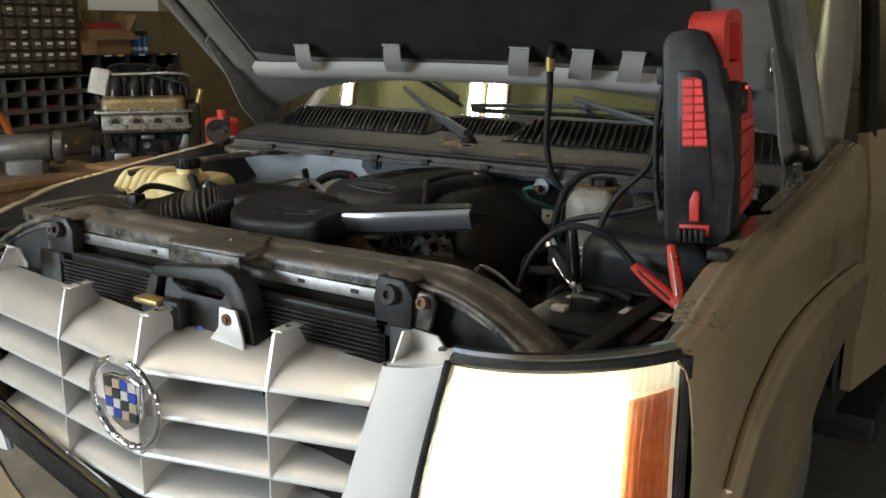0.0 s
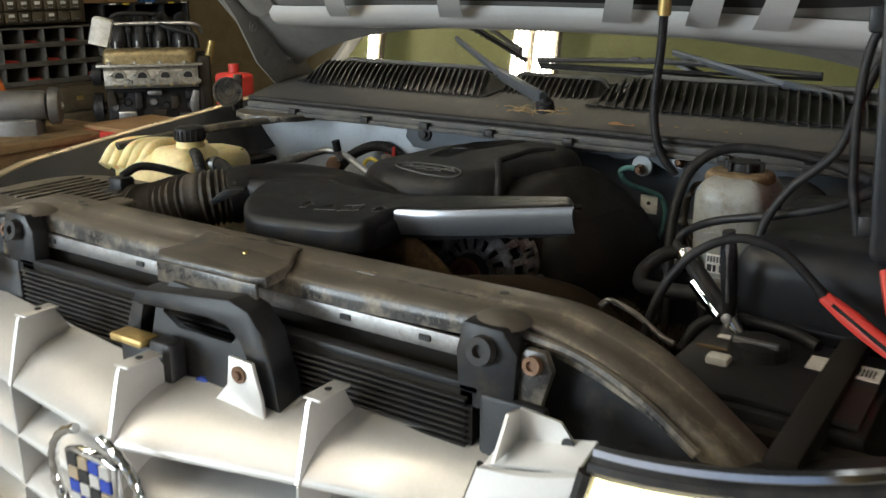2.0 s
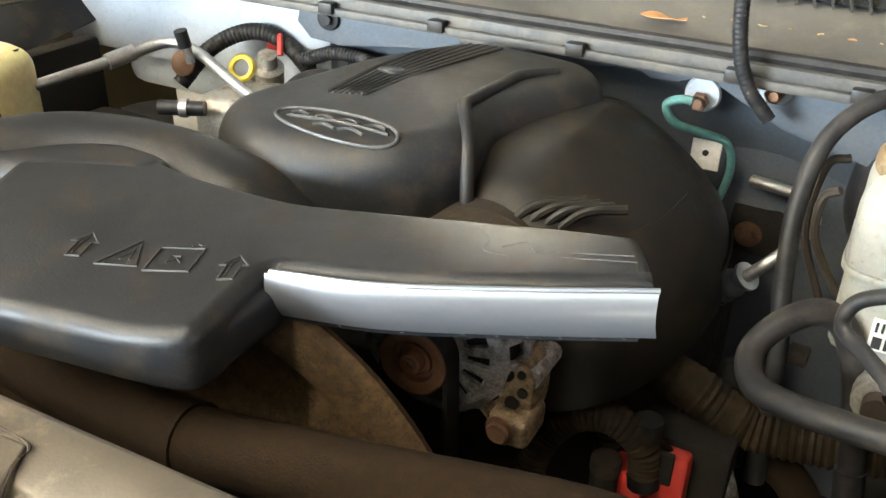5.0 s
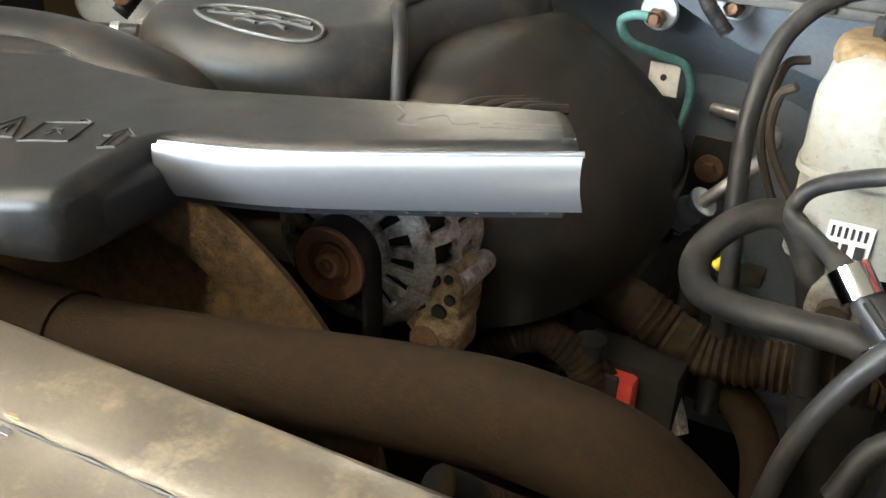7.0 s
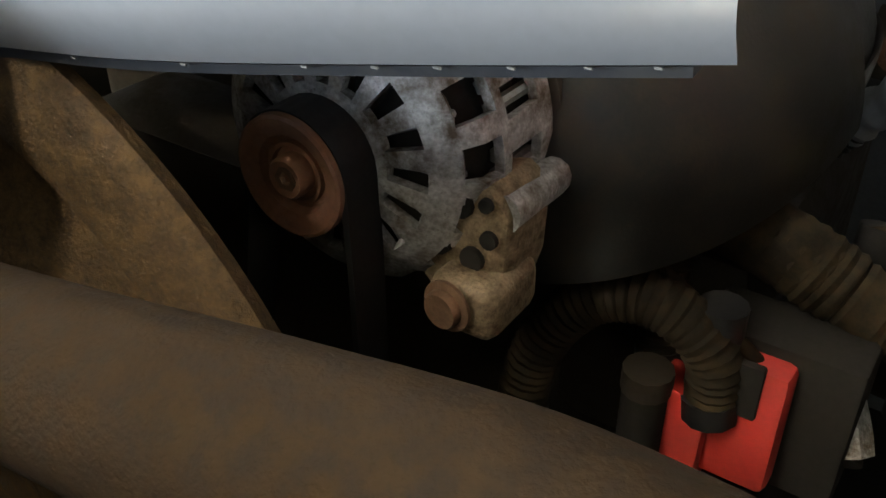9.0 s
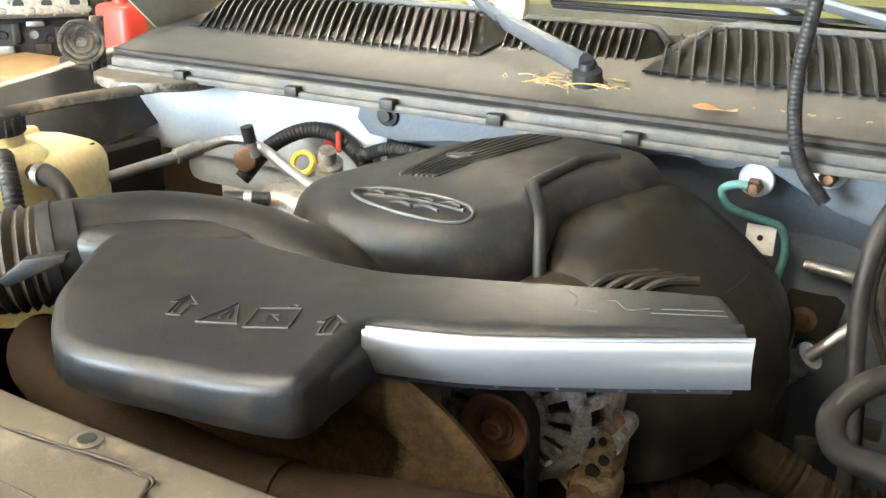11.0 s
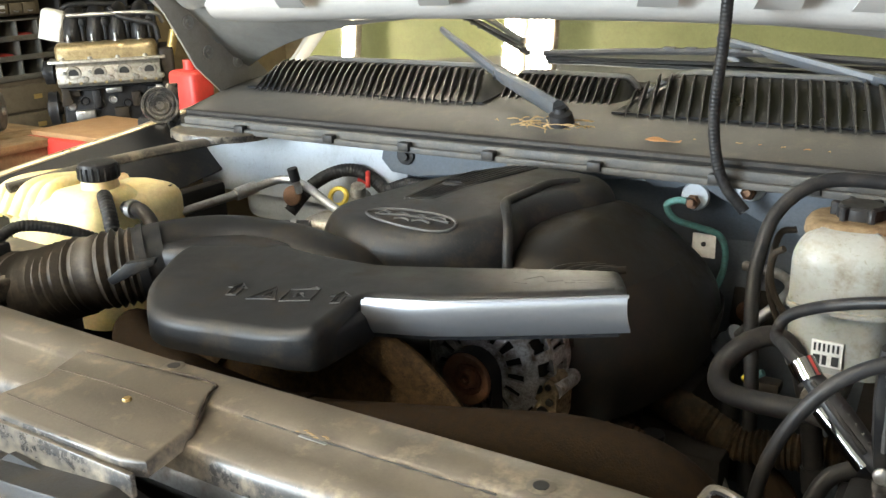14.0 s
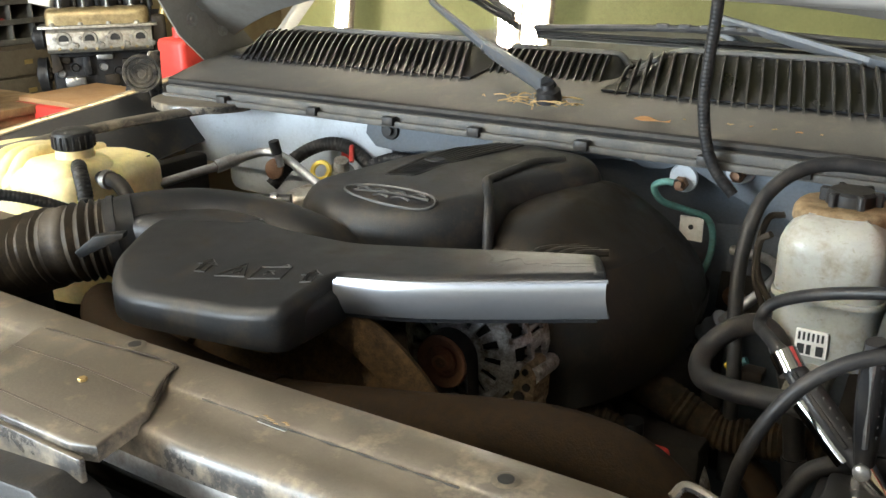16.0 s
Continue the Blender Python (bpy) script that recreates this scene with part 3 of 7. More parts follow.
# front door, ajar, pillar, cabin
part("front_door", sheet(lambda u, v: (CX + 0.985 + 0.16 * u * 1.1 - 0.03 * max(0, v - 0.75) * 4, 2.88 + 1.0 * u, 0.5 + 0.78 * v), 14, 14, 0.03), PAINT, truck, "pewter front door standing ajar")
part("door_frame", tube([(CX + 0.975, 2.92, 1.27), (CX + 0.93, 3.12, 1.50), (CX + 0.88, 3.32, 1.74), (CX + 0.87, 3.6, 1.9)], 0.026, 8), DARK, truck, "black window frame")
part("door_seal", tube([(CX + 0.965, 2.87, 0.5), (CX + 0.965, 2.87, 1.2)], 0.012, 8), RUBBER, truck)
for s in (1, -1):
    part("windshield_pillar", tube([(CX + s * 0.90, 2.62, 1.20), (CX + s * 0.865, 2.9, 1.46), (CX + s * 0.80, 3.25, 1.80)], 0.058, 10), HOODIN, truck)
part("roof", sheet(lambda u, v: (CX + (u - 0.5) * 1.6, 3.25 + 2.4 * v, 1.83 + 0.04 * math.sin(math.pi * u)), 12, 6, 0.03), PAINT, truck)
for s in (1, -1):
    part("body_side", box((CX + s * 0.93, 3.9, 0.45), (CX + s * 0.98, 6.2, 1.85), 0.02), PAINT, truck)
part("tail", box((CX - 0.97, 6.2, 0.45), (CX + 0.97, 6.26, 1.85), 0.02), PAINT, truck)
part("dashboard", sheet(lambda u, v: (CX + (u - 0.5) * 1.66, 2.66 + 0.5 * v, 1.20 + 0.06 * math.sin(min(1, v * 1.2) * math.pi / 2)), 12, 8, 0.03), DARK, truck, "dark dashboard top")
part("dashboard_front", box((CX - 0.85, 3.15, 0.6), (CX + 0.85, 3.2, 1.25)), DARK, truck)
for x in (CX - 0.4, CX + 0.42):
    st = part("seat_back", box((x - 0.24, 3.95, 0.8), (x + 0.24, 4.12, 1.45), 0.05, 3), SEAT, truck, "tan leather seat")
    part("headrest", box((x - 0.13, 3.98, 1.47), (x + 0.13, 4.09, 1.66), 0.04, 3), SEAT, st)
part("chassis", box((CX - 0.8, 1.5, 0.3), (CX + 0.8, 6.1, 0.45)), DARK, truck)

part("running_board", box((CX + 0.80, 2.95, 0.30), (CX + 1.09, 5.6, 0.40), 0.02), PLASTIC, truck, "black running board")
# dark box: the shadow under the body put into a shape
part("sill", box((CX + 0.78, 2.9, 0.38), (CX + 0.97, 5.6, 0.52), 0.01), DARK, truck)
# windshield
WA = radians(42)


def ws(u, v):
    d = (u - 0.5) * 2
    y = 2.555 + 0.03 * d * d + 0.85 * v * math.cos(WA)
    return (CX + d * (0.85 - 0.08 * v), y, 1.262 + 0.85 * v * math.sin(WA))


wsh = part("windshield", sheet(ws, 24, 12), WINDSHIELD, truck, "green-tinted windshield with lamp reflections")
wsh.visible_shadow = False
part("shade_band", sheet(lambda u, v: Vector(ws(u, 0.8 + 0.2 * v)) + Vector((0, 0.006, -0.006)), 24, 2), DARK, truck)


# cowl panel with louvres
def cowl(u, v):
    d = (u - 0.5) * 2
    y = 2.245 + 0.31 * v + 0.03 * d * d * v
    z = 1.212 + 0.045 * v + 0.012 * math.sin(v * math.pi) + 0.004 * math.sin(u * 37) * v * (1 - v)
    return (CX + d * 0.90, y, z)


cowl_ob = part("cowl_panel", sheet(cowl, 60, 12, 0.005), COWL, truck, "weathered grey plastic cowl panel")


def louvre_row(x0, x1, n, y0, y1, h, lean):
    """A sloping recess crossed by thin fins, closed above by a rounded ridge."""
    za, zb = 1.2455, 1.2585 + h
    w = y1 - y0
    me = finish("louvre_fin", prism([(-0.018, -0.002), (-0.006, 0.006), (w * 0.35, (zb - za) * 0.35 + 0.020), (w * 0.7, (zb - za) * 0.7 + 0.020), (w, zb - za + 0.006), (w, zb - za - 0.004), (w * 0.4, (zb - za) * 0.4 - 0.003)], 0.003,
                                    Matrix.Rotation(radians(90), 4, "Z")), FINM, smooth=False)

    def slope(u, v):
        end = min(1.0, u * 9 + 0.12, (1 - u) * 9 + 0.35)
        return (x0 - 0.03 + (x1 - x0 + 0.05) * u, y0 + w * v, za + 0.004 + (zb - za) * v * end)

    part("louvre_slope", sheet(slope, 24, 5, 0.003), SMOOTHBLACK, cowl_ob, "slate grey louvre recess")
    part("louvre_ridge", tube([Vector(slope(u / 16, 1.0)) + Vector((0, 0.004, 0.003)) for u in range(17)], 0.0075, 8, 3), COWL, cowl_ob)
    for i in range(n):
        x = x0 + (x1 - x0) * i / (n - 1)
        end = min(1.0, (x - x0 + 0.03) / (x1 - x0 + 0.05) * 9 + 0.12)
        o = part("louvre_fin", me, FINM, cowl_ob)
        o.matrix_world = Matrix.Translation((x, y0, za)) @ Matrix.Rotation(radians(lean), 4, "Z") @ Matrix.Diagonal((1, 1, max(0.45, end), 1))


louvre_row(-2.14, -1.56, 32, 2.375, 2.52, 0.034, 22)
louvre_row(-1.53, -1.30, 15, 2.44, 2.53, 0.024, 10)
louvre_row(-1.24, -0.50, 34, 2.375, 2.53, 0.038, 14)
part("glass_seal", tube([(-2.19, 2.585, 1.262), (-1.8, 2.562, 1.268), (-1.34, 2.55, 1.27), (-0.9, 2.562, 1.268), (-0.49, 2.585, 1.262)], 0.009, 8), RUBBER, truck, "black rubber windshield seal")
# front rail of the cowl
part("cowl_rail", box((CX - 0.86, 2.20, 1.186), (CX + 0.86, 2.25, 1.207), 0.006), COWL, truck, "dusty black cowl rail")
part("cowl_seal", tube([(CX - 0.86, 2.218, 1.212), (CX - 0.3, 2.212, 1.214), (CX + 0.3, 2.212, 1.214), (CX + 0.86, 2.218, 1.212)], 0.008, 8), RUBBER, truck, "black rubber hood seal")
part("rail_lip", box((CX - 0.86, 2.19, 1.180), (CX + 0.86, 2.2, 1.192), 0.003), COWL, truck)
clipm = finish("rail_clip", box((-0.012, -0.008, -0.008), (0.012, 0.008, 0.008), 0.002), PLASTIC)
for x in (-2.02, -1.78, -1.60, -1.42, -1.22, -1.02, -0.88, -0.72):
    o = part("rail_clip", clipm, PLASTIC, truck)
    o.matrix_world = Matrix.Translation((x, 2.192, 1.192))

# firewall
part("firewall", box((-1.70, 2.33, 0.5), (CX + 0.80, 2.37, 1.21)), FIREWALL, truck, "dark grey insulated firewall")
part("firewall_pad", sheet(lambda u, v: (-1.50 + 1.0 * u, 2.325 - 0.012 * math.sin(u * 9) * math.sin(v * 5) - 0.02 * v, 0.6 + 0.54 * v), 30, 16, 0.006), FIREWALL, truck)


def lip_poly():
    top = [(-1.655 + 0.0, 1.19), (-0.53, 1.19)]
    low = [(-0.53, 1.10), (-0.86, 1.10), (-0.96, 1.125), (-1.02, 1.155), (-1.06, 1.178), (-1.09, 1.162), (-1.13, 1.160), (-1.15, 1.176),
           (-1.20, 1.165), (-1.42, 1.152), (-1.60, 1.128), (-1.655, 1.132), (-1.678, 1.155), (-1.672, 1.18)]
    return top + low


part("firewall_flange", prism(lip_poly(), 0.012, Matrix.Translation((0, 2.222, 0)), bevel=0.002), FIREWALL, truck, "blue-grey insulation flange")
part("flange_back", box((-1.6, 2.237, 1.165), (-0.54, 2.26, 1.188)), BLUEGREY, truck)
part("flange_lower", sheet(lambda u, v: (-1.62 + 1.1 * u, 2.245 + 0.07 * v + 0.006 * math.sin(u * 14), 1.17 - 0.16 * v), 40, 10, 0.004), FIREWALL, truck)
part("heater_case", pillow([(-2.24, 2.30), (-2.20, 2.27), (-1.72, 2.27), (-1.66, 2.30), (-1.66, 2.36), (-2.24, 2.36)], 1.03, 1.178, 0.012), BLUEGREY, truck, "pale blue-grey painted bulkhead panel")
part("heater_case_step", box((-2.13, 2.285, 0.96), (-1.55, 2.36, 1.06), 0.03, 4), BLUEGREY, truck)
part("rubber_grommet", lathe([(0, 0.014), (0.008, 0.014), (0.009, 0.008), (0.017, 0.007), (0.019, 0.0), (0, 0)], 24, along((-1.618, 2.222, 1.168), (0.1, -1, 0))), RUBBER, truck, "round black rubber grommet")
part("tape_patch", box((-1.40, 2.2185, 1.165), (-1.32, 2.2215, 1.186), 0.001), SUPPORT, truck)
for x, z in ((-1.06, 1.147), (-0.975, 1.172)):
    pl = part("stud_plate", lathe([(0, 0.004), (0.021, 0.004), (0.023, 0), (0, 0)], 24, along((x, 2.222, z + 0.006), (0, -1, 0))), BLUEGREY, truck)
    part("rusty_stud", tube([(x, 2.222, z), (x + 0.002, 2.188, z + 0.003)], 0.006, 8), BOLT, pl)
    part("rusty_nut", lathe([(0, 0.01), (0.011, 0.01), (0.012, 0), (0, 0)], 6, along((x, 2.212, z), (0, -1, 0))), BOLT, pl)
wsq = part("white_label", box((-1.068, 2.2435, 1.046), (-1.030, 2.2465, 1.086), 0.001), WHITE, truck, "square white sticker")
part("label_hole", lathe([(0, 0.002), (0.004, 0.002), (0.004, 0)], 12, along((-1.049, 2.2435, 1.069), (0, -1, 0))), INK, wsq)

# ---- hood ----
HA = radians(43)
hood = thing("hood", "raised pewter hood with black felt insulation underneath", "hood", (CX, 2.4, 1.35))


def hp(x, s, off=0.0):
    """A point of the hood's underside: s metres up from its rear edge, off metres out of the underside."""
    d = abs(x - CX) / 0.9
    bow = -0.02 * d * d
    base = Vector((x, 2.30 + 0.02, 1.40 + bow))
    return base + Vector((0, -math.cos(HA), math.sin(HA))) * s + Vector((0, -math.sin(HA), -math.cos(HA))) * off


def rear(x):
    d = abs(x - CX) / 0.9
    return -0.17 * d ** 3


part("hood_skin", sheet(lambda u, v: hp(CX + (u - 0.5) * 1.90, rear(CX + (u - 0.5) * 1.9) + (1.28 - rear(CX + (u - 0.5) * 1.9)) * v, -0.03), 32, 24, 0.004), PAINT, hood)
part("inner_frame", sheet(lambda u, v: hp(CX + (u - 0.5) * 1.90, rear(CX + (u - 0.5) * 1.9) + 0.005 + (1.26 - rear(CX + (u - 0.5) * 1.9)) * v,
                                          -0.024 + 0.02 * min(1, min(v * 14, (1 - v) * 14, u * 22, (1 - u) * 22))), 60, 40, 0.003), HOODIN, hood, "grey painted inner hood frame")
# silver in place of the frame's grey: its bright reflection put into the colour
part("rear_ledge", sheet(lambda u, v: hp(CX + (u - 0.5) * 1.58, 0.035 - 0.03 * abs(u * 2 - 1) ** 4 + 0.078 * v + 0.035 * abs(u * 2 - 1) ** 6, 0.006 + 0.016 * math.sin(math.pi * v)), 32, 6, 0.003), SILVER, hood, "ledge of the hood frame, lightened for the light it reflects")
for s in (1, -1):
    part("side_rail", tube([hp(CX + s * 0.935, rear(CX + s * 0.935) + 0.02, 0.0), hp(CX + s * 0.935, 0.5, 0.0), hp(CX + s * 0.92, 1.2, 0.0)], 0.018, 10), HOODIN, hood)
    part("side_ledge", sheet(lambda u, v: hp(CX + s * (0.77 + 0.11 * v), 0.10 + 1.1 * u, 0.004 + 0.02 * math.sin(math.pi * v)), 20, 6, 0.003), HOODIN, hood)


def pad(u, v):
    x = CX + (u - 0.5) * 1.50
    s = 0.125 + 0.035 * abs(2 * u - 1) ** 5 + 1.05 * v
    edge = min(1.0, u * 16, (1 - u) * 16, v * 16, (1 - v) * 16)
    lump = 0.012 * noise.noise(Vector((x * 5, s * 5, 0))) + 0.008 * noise.noise(Vector((x * 13, s * 13, 3)))
    return hp(x, s, 0.004 + 0.022 * edge + lump * edge)


part("insulation_pad", sheet(pad, 70, 50), PAD, hood, "sagging black felt insulation pad")
for x in (-1.858, -1.527, -1.122, -0.945, -0.813):
    c = part("hood_clip", sheet(lambda u, v: hp(x + 0.045 * v - 0.012 + (u - 0.5) * 0.065 * (1.0 - 0.15 * v), 0.108 + 0.112 * v, 0.036 + 0.010 * math.sin(math.pi * v)), 4, 8, 0.003), SILVER, hood, "bare metal tab on the hood frame")
    part("clip_bar", tube([hp(x + 0.003, 0.222, 0.04), hp(x + 0.063, 0.222, 0.04)], 0.004, 6), STEEL, c)
# hinges
for s in (1, -1):
    poly = [(2.50, 1.20), (2.36, 1.235), (2.29, 1.30), (2.22, 1.42), (2.14, 1.52), (2.17, 1.56), (2.27, 1.50), (2.36, 1.42), (2.45, 1.33), (2.53, 1.25)]
    slot = [(2.365, 1.345), (2.345, 1.362), (2.352, 1.372), (2.378, 1.352)]
    hg = part("hinge", prism(poly, 0.006, Matrix.Translation((CX + s * (0.872 if s > 0 else 0.905), 0, 0)) @ Matrix.Rotation(radians(90), 4, "Z") @ Matrix.Scale(-1, 4, (0, 1, 0)), hole=slot), HOODIN, hood, "stamped grey hood hinge plate")
    for y, z in ((2.28, 1.40), (2.33, 1.33), (2.42, 1.30), (2.20, 1.48)):
        part("hinge_bolt", bolt_bm((CX + s * (0.866 if s > 0 else 0.899), y, z), (-s, 0, 0), 0.009, 0.007), STEEL, hg)
    part("hinge_arm", box((CX + s * 0.86 - 0.004, 2.22, 1.17), (CX + s * 0.86 + 0.004, 2.5, 1.20), 0.003), SUPPORT, hg)
    sp = part("hinge_spring", lathe([(0, 0.012), (0.012, 0.012), (0.013, 0.004), (0.02, 0.004), (0.021, 0.009), (0.027, 0.009), (0.028, 0.004), (0.034, 0.004),
                                     (0.035, 0.009), (0.041, 0.009), (0.042, 0.004), (0.047, 0.004), (0.048, 0.01), (0.054, 0.01), (0.055, -0.012), (0, -0.012)], 40,
                                    along((CX + s * 0.93, 2.20, 1.226), (-s, -0.75, 0.15)) @ Matrix.Scale(0.74, 4)), SUPPORT, hg, "coiled flat hinge spring")
    part("spring_arm", prism([(0, 0), (0.03, 0), (0.035, 0.12), (0.01, 0.12)], 0.012, Matrix.Translation((CX + s * 0.93, 2.215, 1.15)) @ Matrix.Rotation(radians(70), 4, "Z"), 0.003), SUPPORT, hg)
# underhood lamp lead
lead = thing("lamp_lead", "black corrugated lead running from hood to firewall", "cable", (-0.98, 2.16, 1.16))
part("sleeve", tube([(-1.005, 2.14, 1.475), (-1.012, 2.155, 1.40), (-1.022, 2.165, 1.30), (-1.016, 2.17, 1.23), (-1.0, 2.175, 1.185), (-0.972, 2.18, 1.15)], 0.0082, 12, ridge=0.0008, pitch=0.006), RUBBER, lead)
part("tape_collar", tube([(-1.003, 2.136, 1.50), (-1.005, 2.14, 1.465)], 0.0125, 12), BRASS, lead, "brown tape collar")
part("lead_end", tube([(-0.985, 2.12, 1.535), (-0.995, 2.13, 1.515), (-1.003, 2.136, 1.495)], 0.011, 10), RUBBER, lead)

# ---- grille ----
def yv(x):
    return 1.075 + (0.25 if x > CX else 0.135) * max(0.0, abs(x - CX) - 0.01)


grille = thing("grille", "satin silver slatted grille with vertical fins", "grille", (CX, 1.1, 0.62))


def blade(z, dy, dz):
    prof = [(0.0, -0.002), (0.0, 0.003), (0.003, 0.008), (0.014, 0.019), (0.035, dz * 0.62), (dy * 0.6, dz * 0.86), (dy, dz), (dy, dz - 0.005), (dy * 0.6, dz * 0.66), (0.03, 0.012), (0.006, -0.004)]
    b = bmesh.new()
    rings = []
    half = 0.52 - 0.35 * max(0.0, 0.985 - z)
    xs = [CX - half - 0.20 + (2 * half + 0.20) * i / 48 for i in range(49)]
    for x in xs:
        rings.append([b.verts.new((x, yv(x) + p, z + q)) for p, q in prof])
    k = len(prof)
    for A, B in zip(rings, rings[1:]):
        for i in range(k):
            b.faces.new((A[i], A[(i + 1) % k], B[(i + 1) % k], B[i]))
    b.faces.new(rings[0])
    b.faces.new(rings[-1][::-1])
    return b


for i in range(4):
    part("grille_slat", blade(0.930 - 0.087 * i, 0.115 if i == 0 else 0.095, 0.062 if i == 0 else 0.05), SILVER, grille)
for x in (CX - 0.275, CX + 0.01, CX + 0.285):
    y = yv(x)
    fin = part("grille_post", prism([(-0.004, 0.93), (0.022, 1.028), (0.026, 1.034), (0.082, 1.036), (0.085, 1.03), (0.112, 0.985), (0.03, 0.945)], 0.007,
                                    Matrix.Translation((x, y, 0)) @ Matrix.Rotation(radians(90), 4, "Z")), SILVER, grille)
    part("post_flange", box((x - 0.012, y + 0.024, 1.0345), (x + 0.016, y + 0.083, 1.0385), 0.0015), SILVER, fin)
    part("post_hole", lathe([(0, 0.0012), (0.005, 0.0012), (0.005, 0)], 12, Matrix.Translation((x + 0.002, y + 0.055, 1.039))), INK, fin)
    for i in range(3):
        z = 0.93 - 0.087 * i
        part("grille_fin", prism([(-0.003, z - 0.083), (-0.004, z - 0.002), (0.03, z + 0.014), (0.085, z - 0.034), (0.04, z - 0.058)], 0.004,
                                 Matrix.Translation((x, y, 0)) @ Matrix.Rotation(radians(90), 4, "Z")), SILVER, grille)
for s in (1, -1):
    part("grille_surround", sheet(lambda u, v: (CX + s * ((0.527 if s > 0 else 0.735) + 0.108 * u - (0.155 - 0.06 * u) * (1 - v)), yv(CX + (0.475 if s > 0 else -0.70)) - 0.012 + 0.008 * u - 0.008 * math.sin(math.pi * u), 0.58 + (0.44 + 0.022 * u) * v), 10, 14, 0.012), GLARESILVER, grille, "smooth glossy silver grille surround, lightened for reflected daylight")
    part("surround_edge", tube([(CX + s * (0.372 if s > 0 else 0.58), yv(CX + (0.475 if s > 0 else -0.70)) - 0.014, 0.58), (CX + s * (0.525 if s > 0 else 0.733), yv(CX + (0.475 if s > 0 else -0.70)) - 0.014, 1.02)], 0.006, 8), CHROME, grille)
    part("surround_top", sheet(lambda u, v: (CX + s * ((0.527 if s > 0 else 0.735) + 0.108 * u), yv(CX + (0.475 if s > 0 else -0.70)) - 0.012 + 0.008 * u + 0.05 * v, 1.021 + 0.022 * u + 0.012 * v), 6, 4, 0.004), GLARESILVER, grille)
    br = part("surround_bracket", prism([(0.0, 0), (0.075, 0), (0.076, 0.010), (0.05, 0.040), (0.0, 0.044)], 0.004, Matrix.Translation((CX + s * 0.545, yv(CX + (0.475 if s > 0 else -0.70)) + 0.035, 1.03)) if s > 0 else
                                        Matrix.Translation((CX - 0.59, yv(CX + (0.475 if s > 0 else -0.70)) + 0.035, 1.03))), SILVER, grille, "silver mounting bracket with bolt hole")
    part("bracket_cheek", prism([(0, 0), (0.06, 0), (0.055, 0.042), (0.03, 0.046)], 0.004, Matrix.Translation((CX + s * 0.545, yv(CX + (0.475 if s > 0 else -0.70)) - 0.02, 1.03)) @ Matrix.Rotation(radians(90), 4, "Z")), SILVER, br)
    part("bracket_hole", lathe([(0, 0.001), (0.008, 0.001), (0.008, 0)], 14, along((CX + s * 0.606, yv(CX + (0.475 if s > 0 else -0.70)) + 0.034, 1.047), (0, -1, 0))), INK, br)
part("grille_sill", tube([(x, yv(x) - 0.018, 0.642 + 0.12 * max(0.0, CX - x) + 0.05 * max(0.0, x - CX)) for x in [CX - 0.70 + 0.118 * k for k in range(11)]], 0.010, 8), CHROME, grille, "bright strip under the slats")
part("grille_skirt", sheet(lambda u, v: (CX - 0.70 + 1.18 * u, yv(CX - 0.70 + 1.18 * u) - 0.03 + 0.03 * v, 0.635 + 0.12 * max(0.0, 0.70 - 1.18 * u) + 0.05 * max(0.0, 1.18 * u - 0.70) - 0.09 * v), 24, 3, 0.006), PLASTIC, grille, "dark skirt below the grille")
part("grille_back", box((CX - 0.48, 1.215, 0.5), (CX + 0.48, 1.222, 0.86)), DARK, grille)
bumper = part("bumper", sheet(lambda u, v: (CX + (u - 0.5) * 1.9, 1.02 + 0.28 * abs(2 * u - 1) ** 1.7 + 0.05 - 0.09 * math.sin(math.pi * min(1, v * 0.8)), 0.26 + 0.25 * v), 40, 10, 0.01), PAINT, truck, "pewter painted front bumper")

# emblem: ring and shield, plain shapes only
emblem = thing("grille_emblem", "chrome wreath and shield badge with coloured blocks", "emblem", (CX, 1.05, 0.79))
ring = []
for k in range(40):
    a = math.radians(106 + 328 * k / 39)
    ring.append((CX + 0.093 * math.cos(a), 1.052 - 0.004 * math.sin(a), 0.878 + (0.083 if math.sin(a) > 0 else 0.095) * math.sin(a)))
part("wreath", tube(ring, lambda q: 0.0072 + 0.0008 * math.sin(q * 150), 10, 3), CHROME, emblem, "twisted chrome wreath")
shield = [(-0.055, 0.04), (-0.03, 0.048), (0, 0.044), (0.03, 0.048), (0.055, 0.04), (0.05, -0.03), (0.03, -0.052), (0, -0.064), (-0.03, -0.052), (-0.05, -0.03)]
part("shield", prism(shield, 0.012, Matrix.Translation((CX, 1.045, 0.882)), 0.003), CHROME, emblem, "chrome shield")
for i in range(4):
    for j in range(4):
        w, hgt = 0.0225, 0.020
        x, z = CX - 0.045 + i * w, 0.842 + j * hgt
        m2 = (INK if (i + j) % 3 == 0 else PALEGOLD) if (i < 2) == (j > 1) else (BLUE if (i + j) % 2 else SILVER)
        part("enamel_block", box((x + 0.001, 1.0415, z + 0.001), (x + w - 0.001, 1.0446, z + hgt - 0.001), 0.0006, 1), m2, emblem)

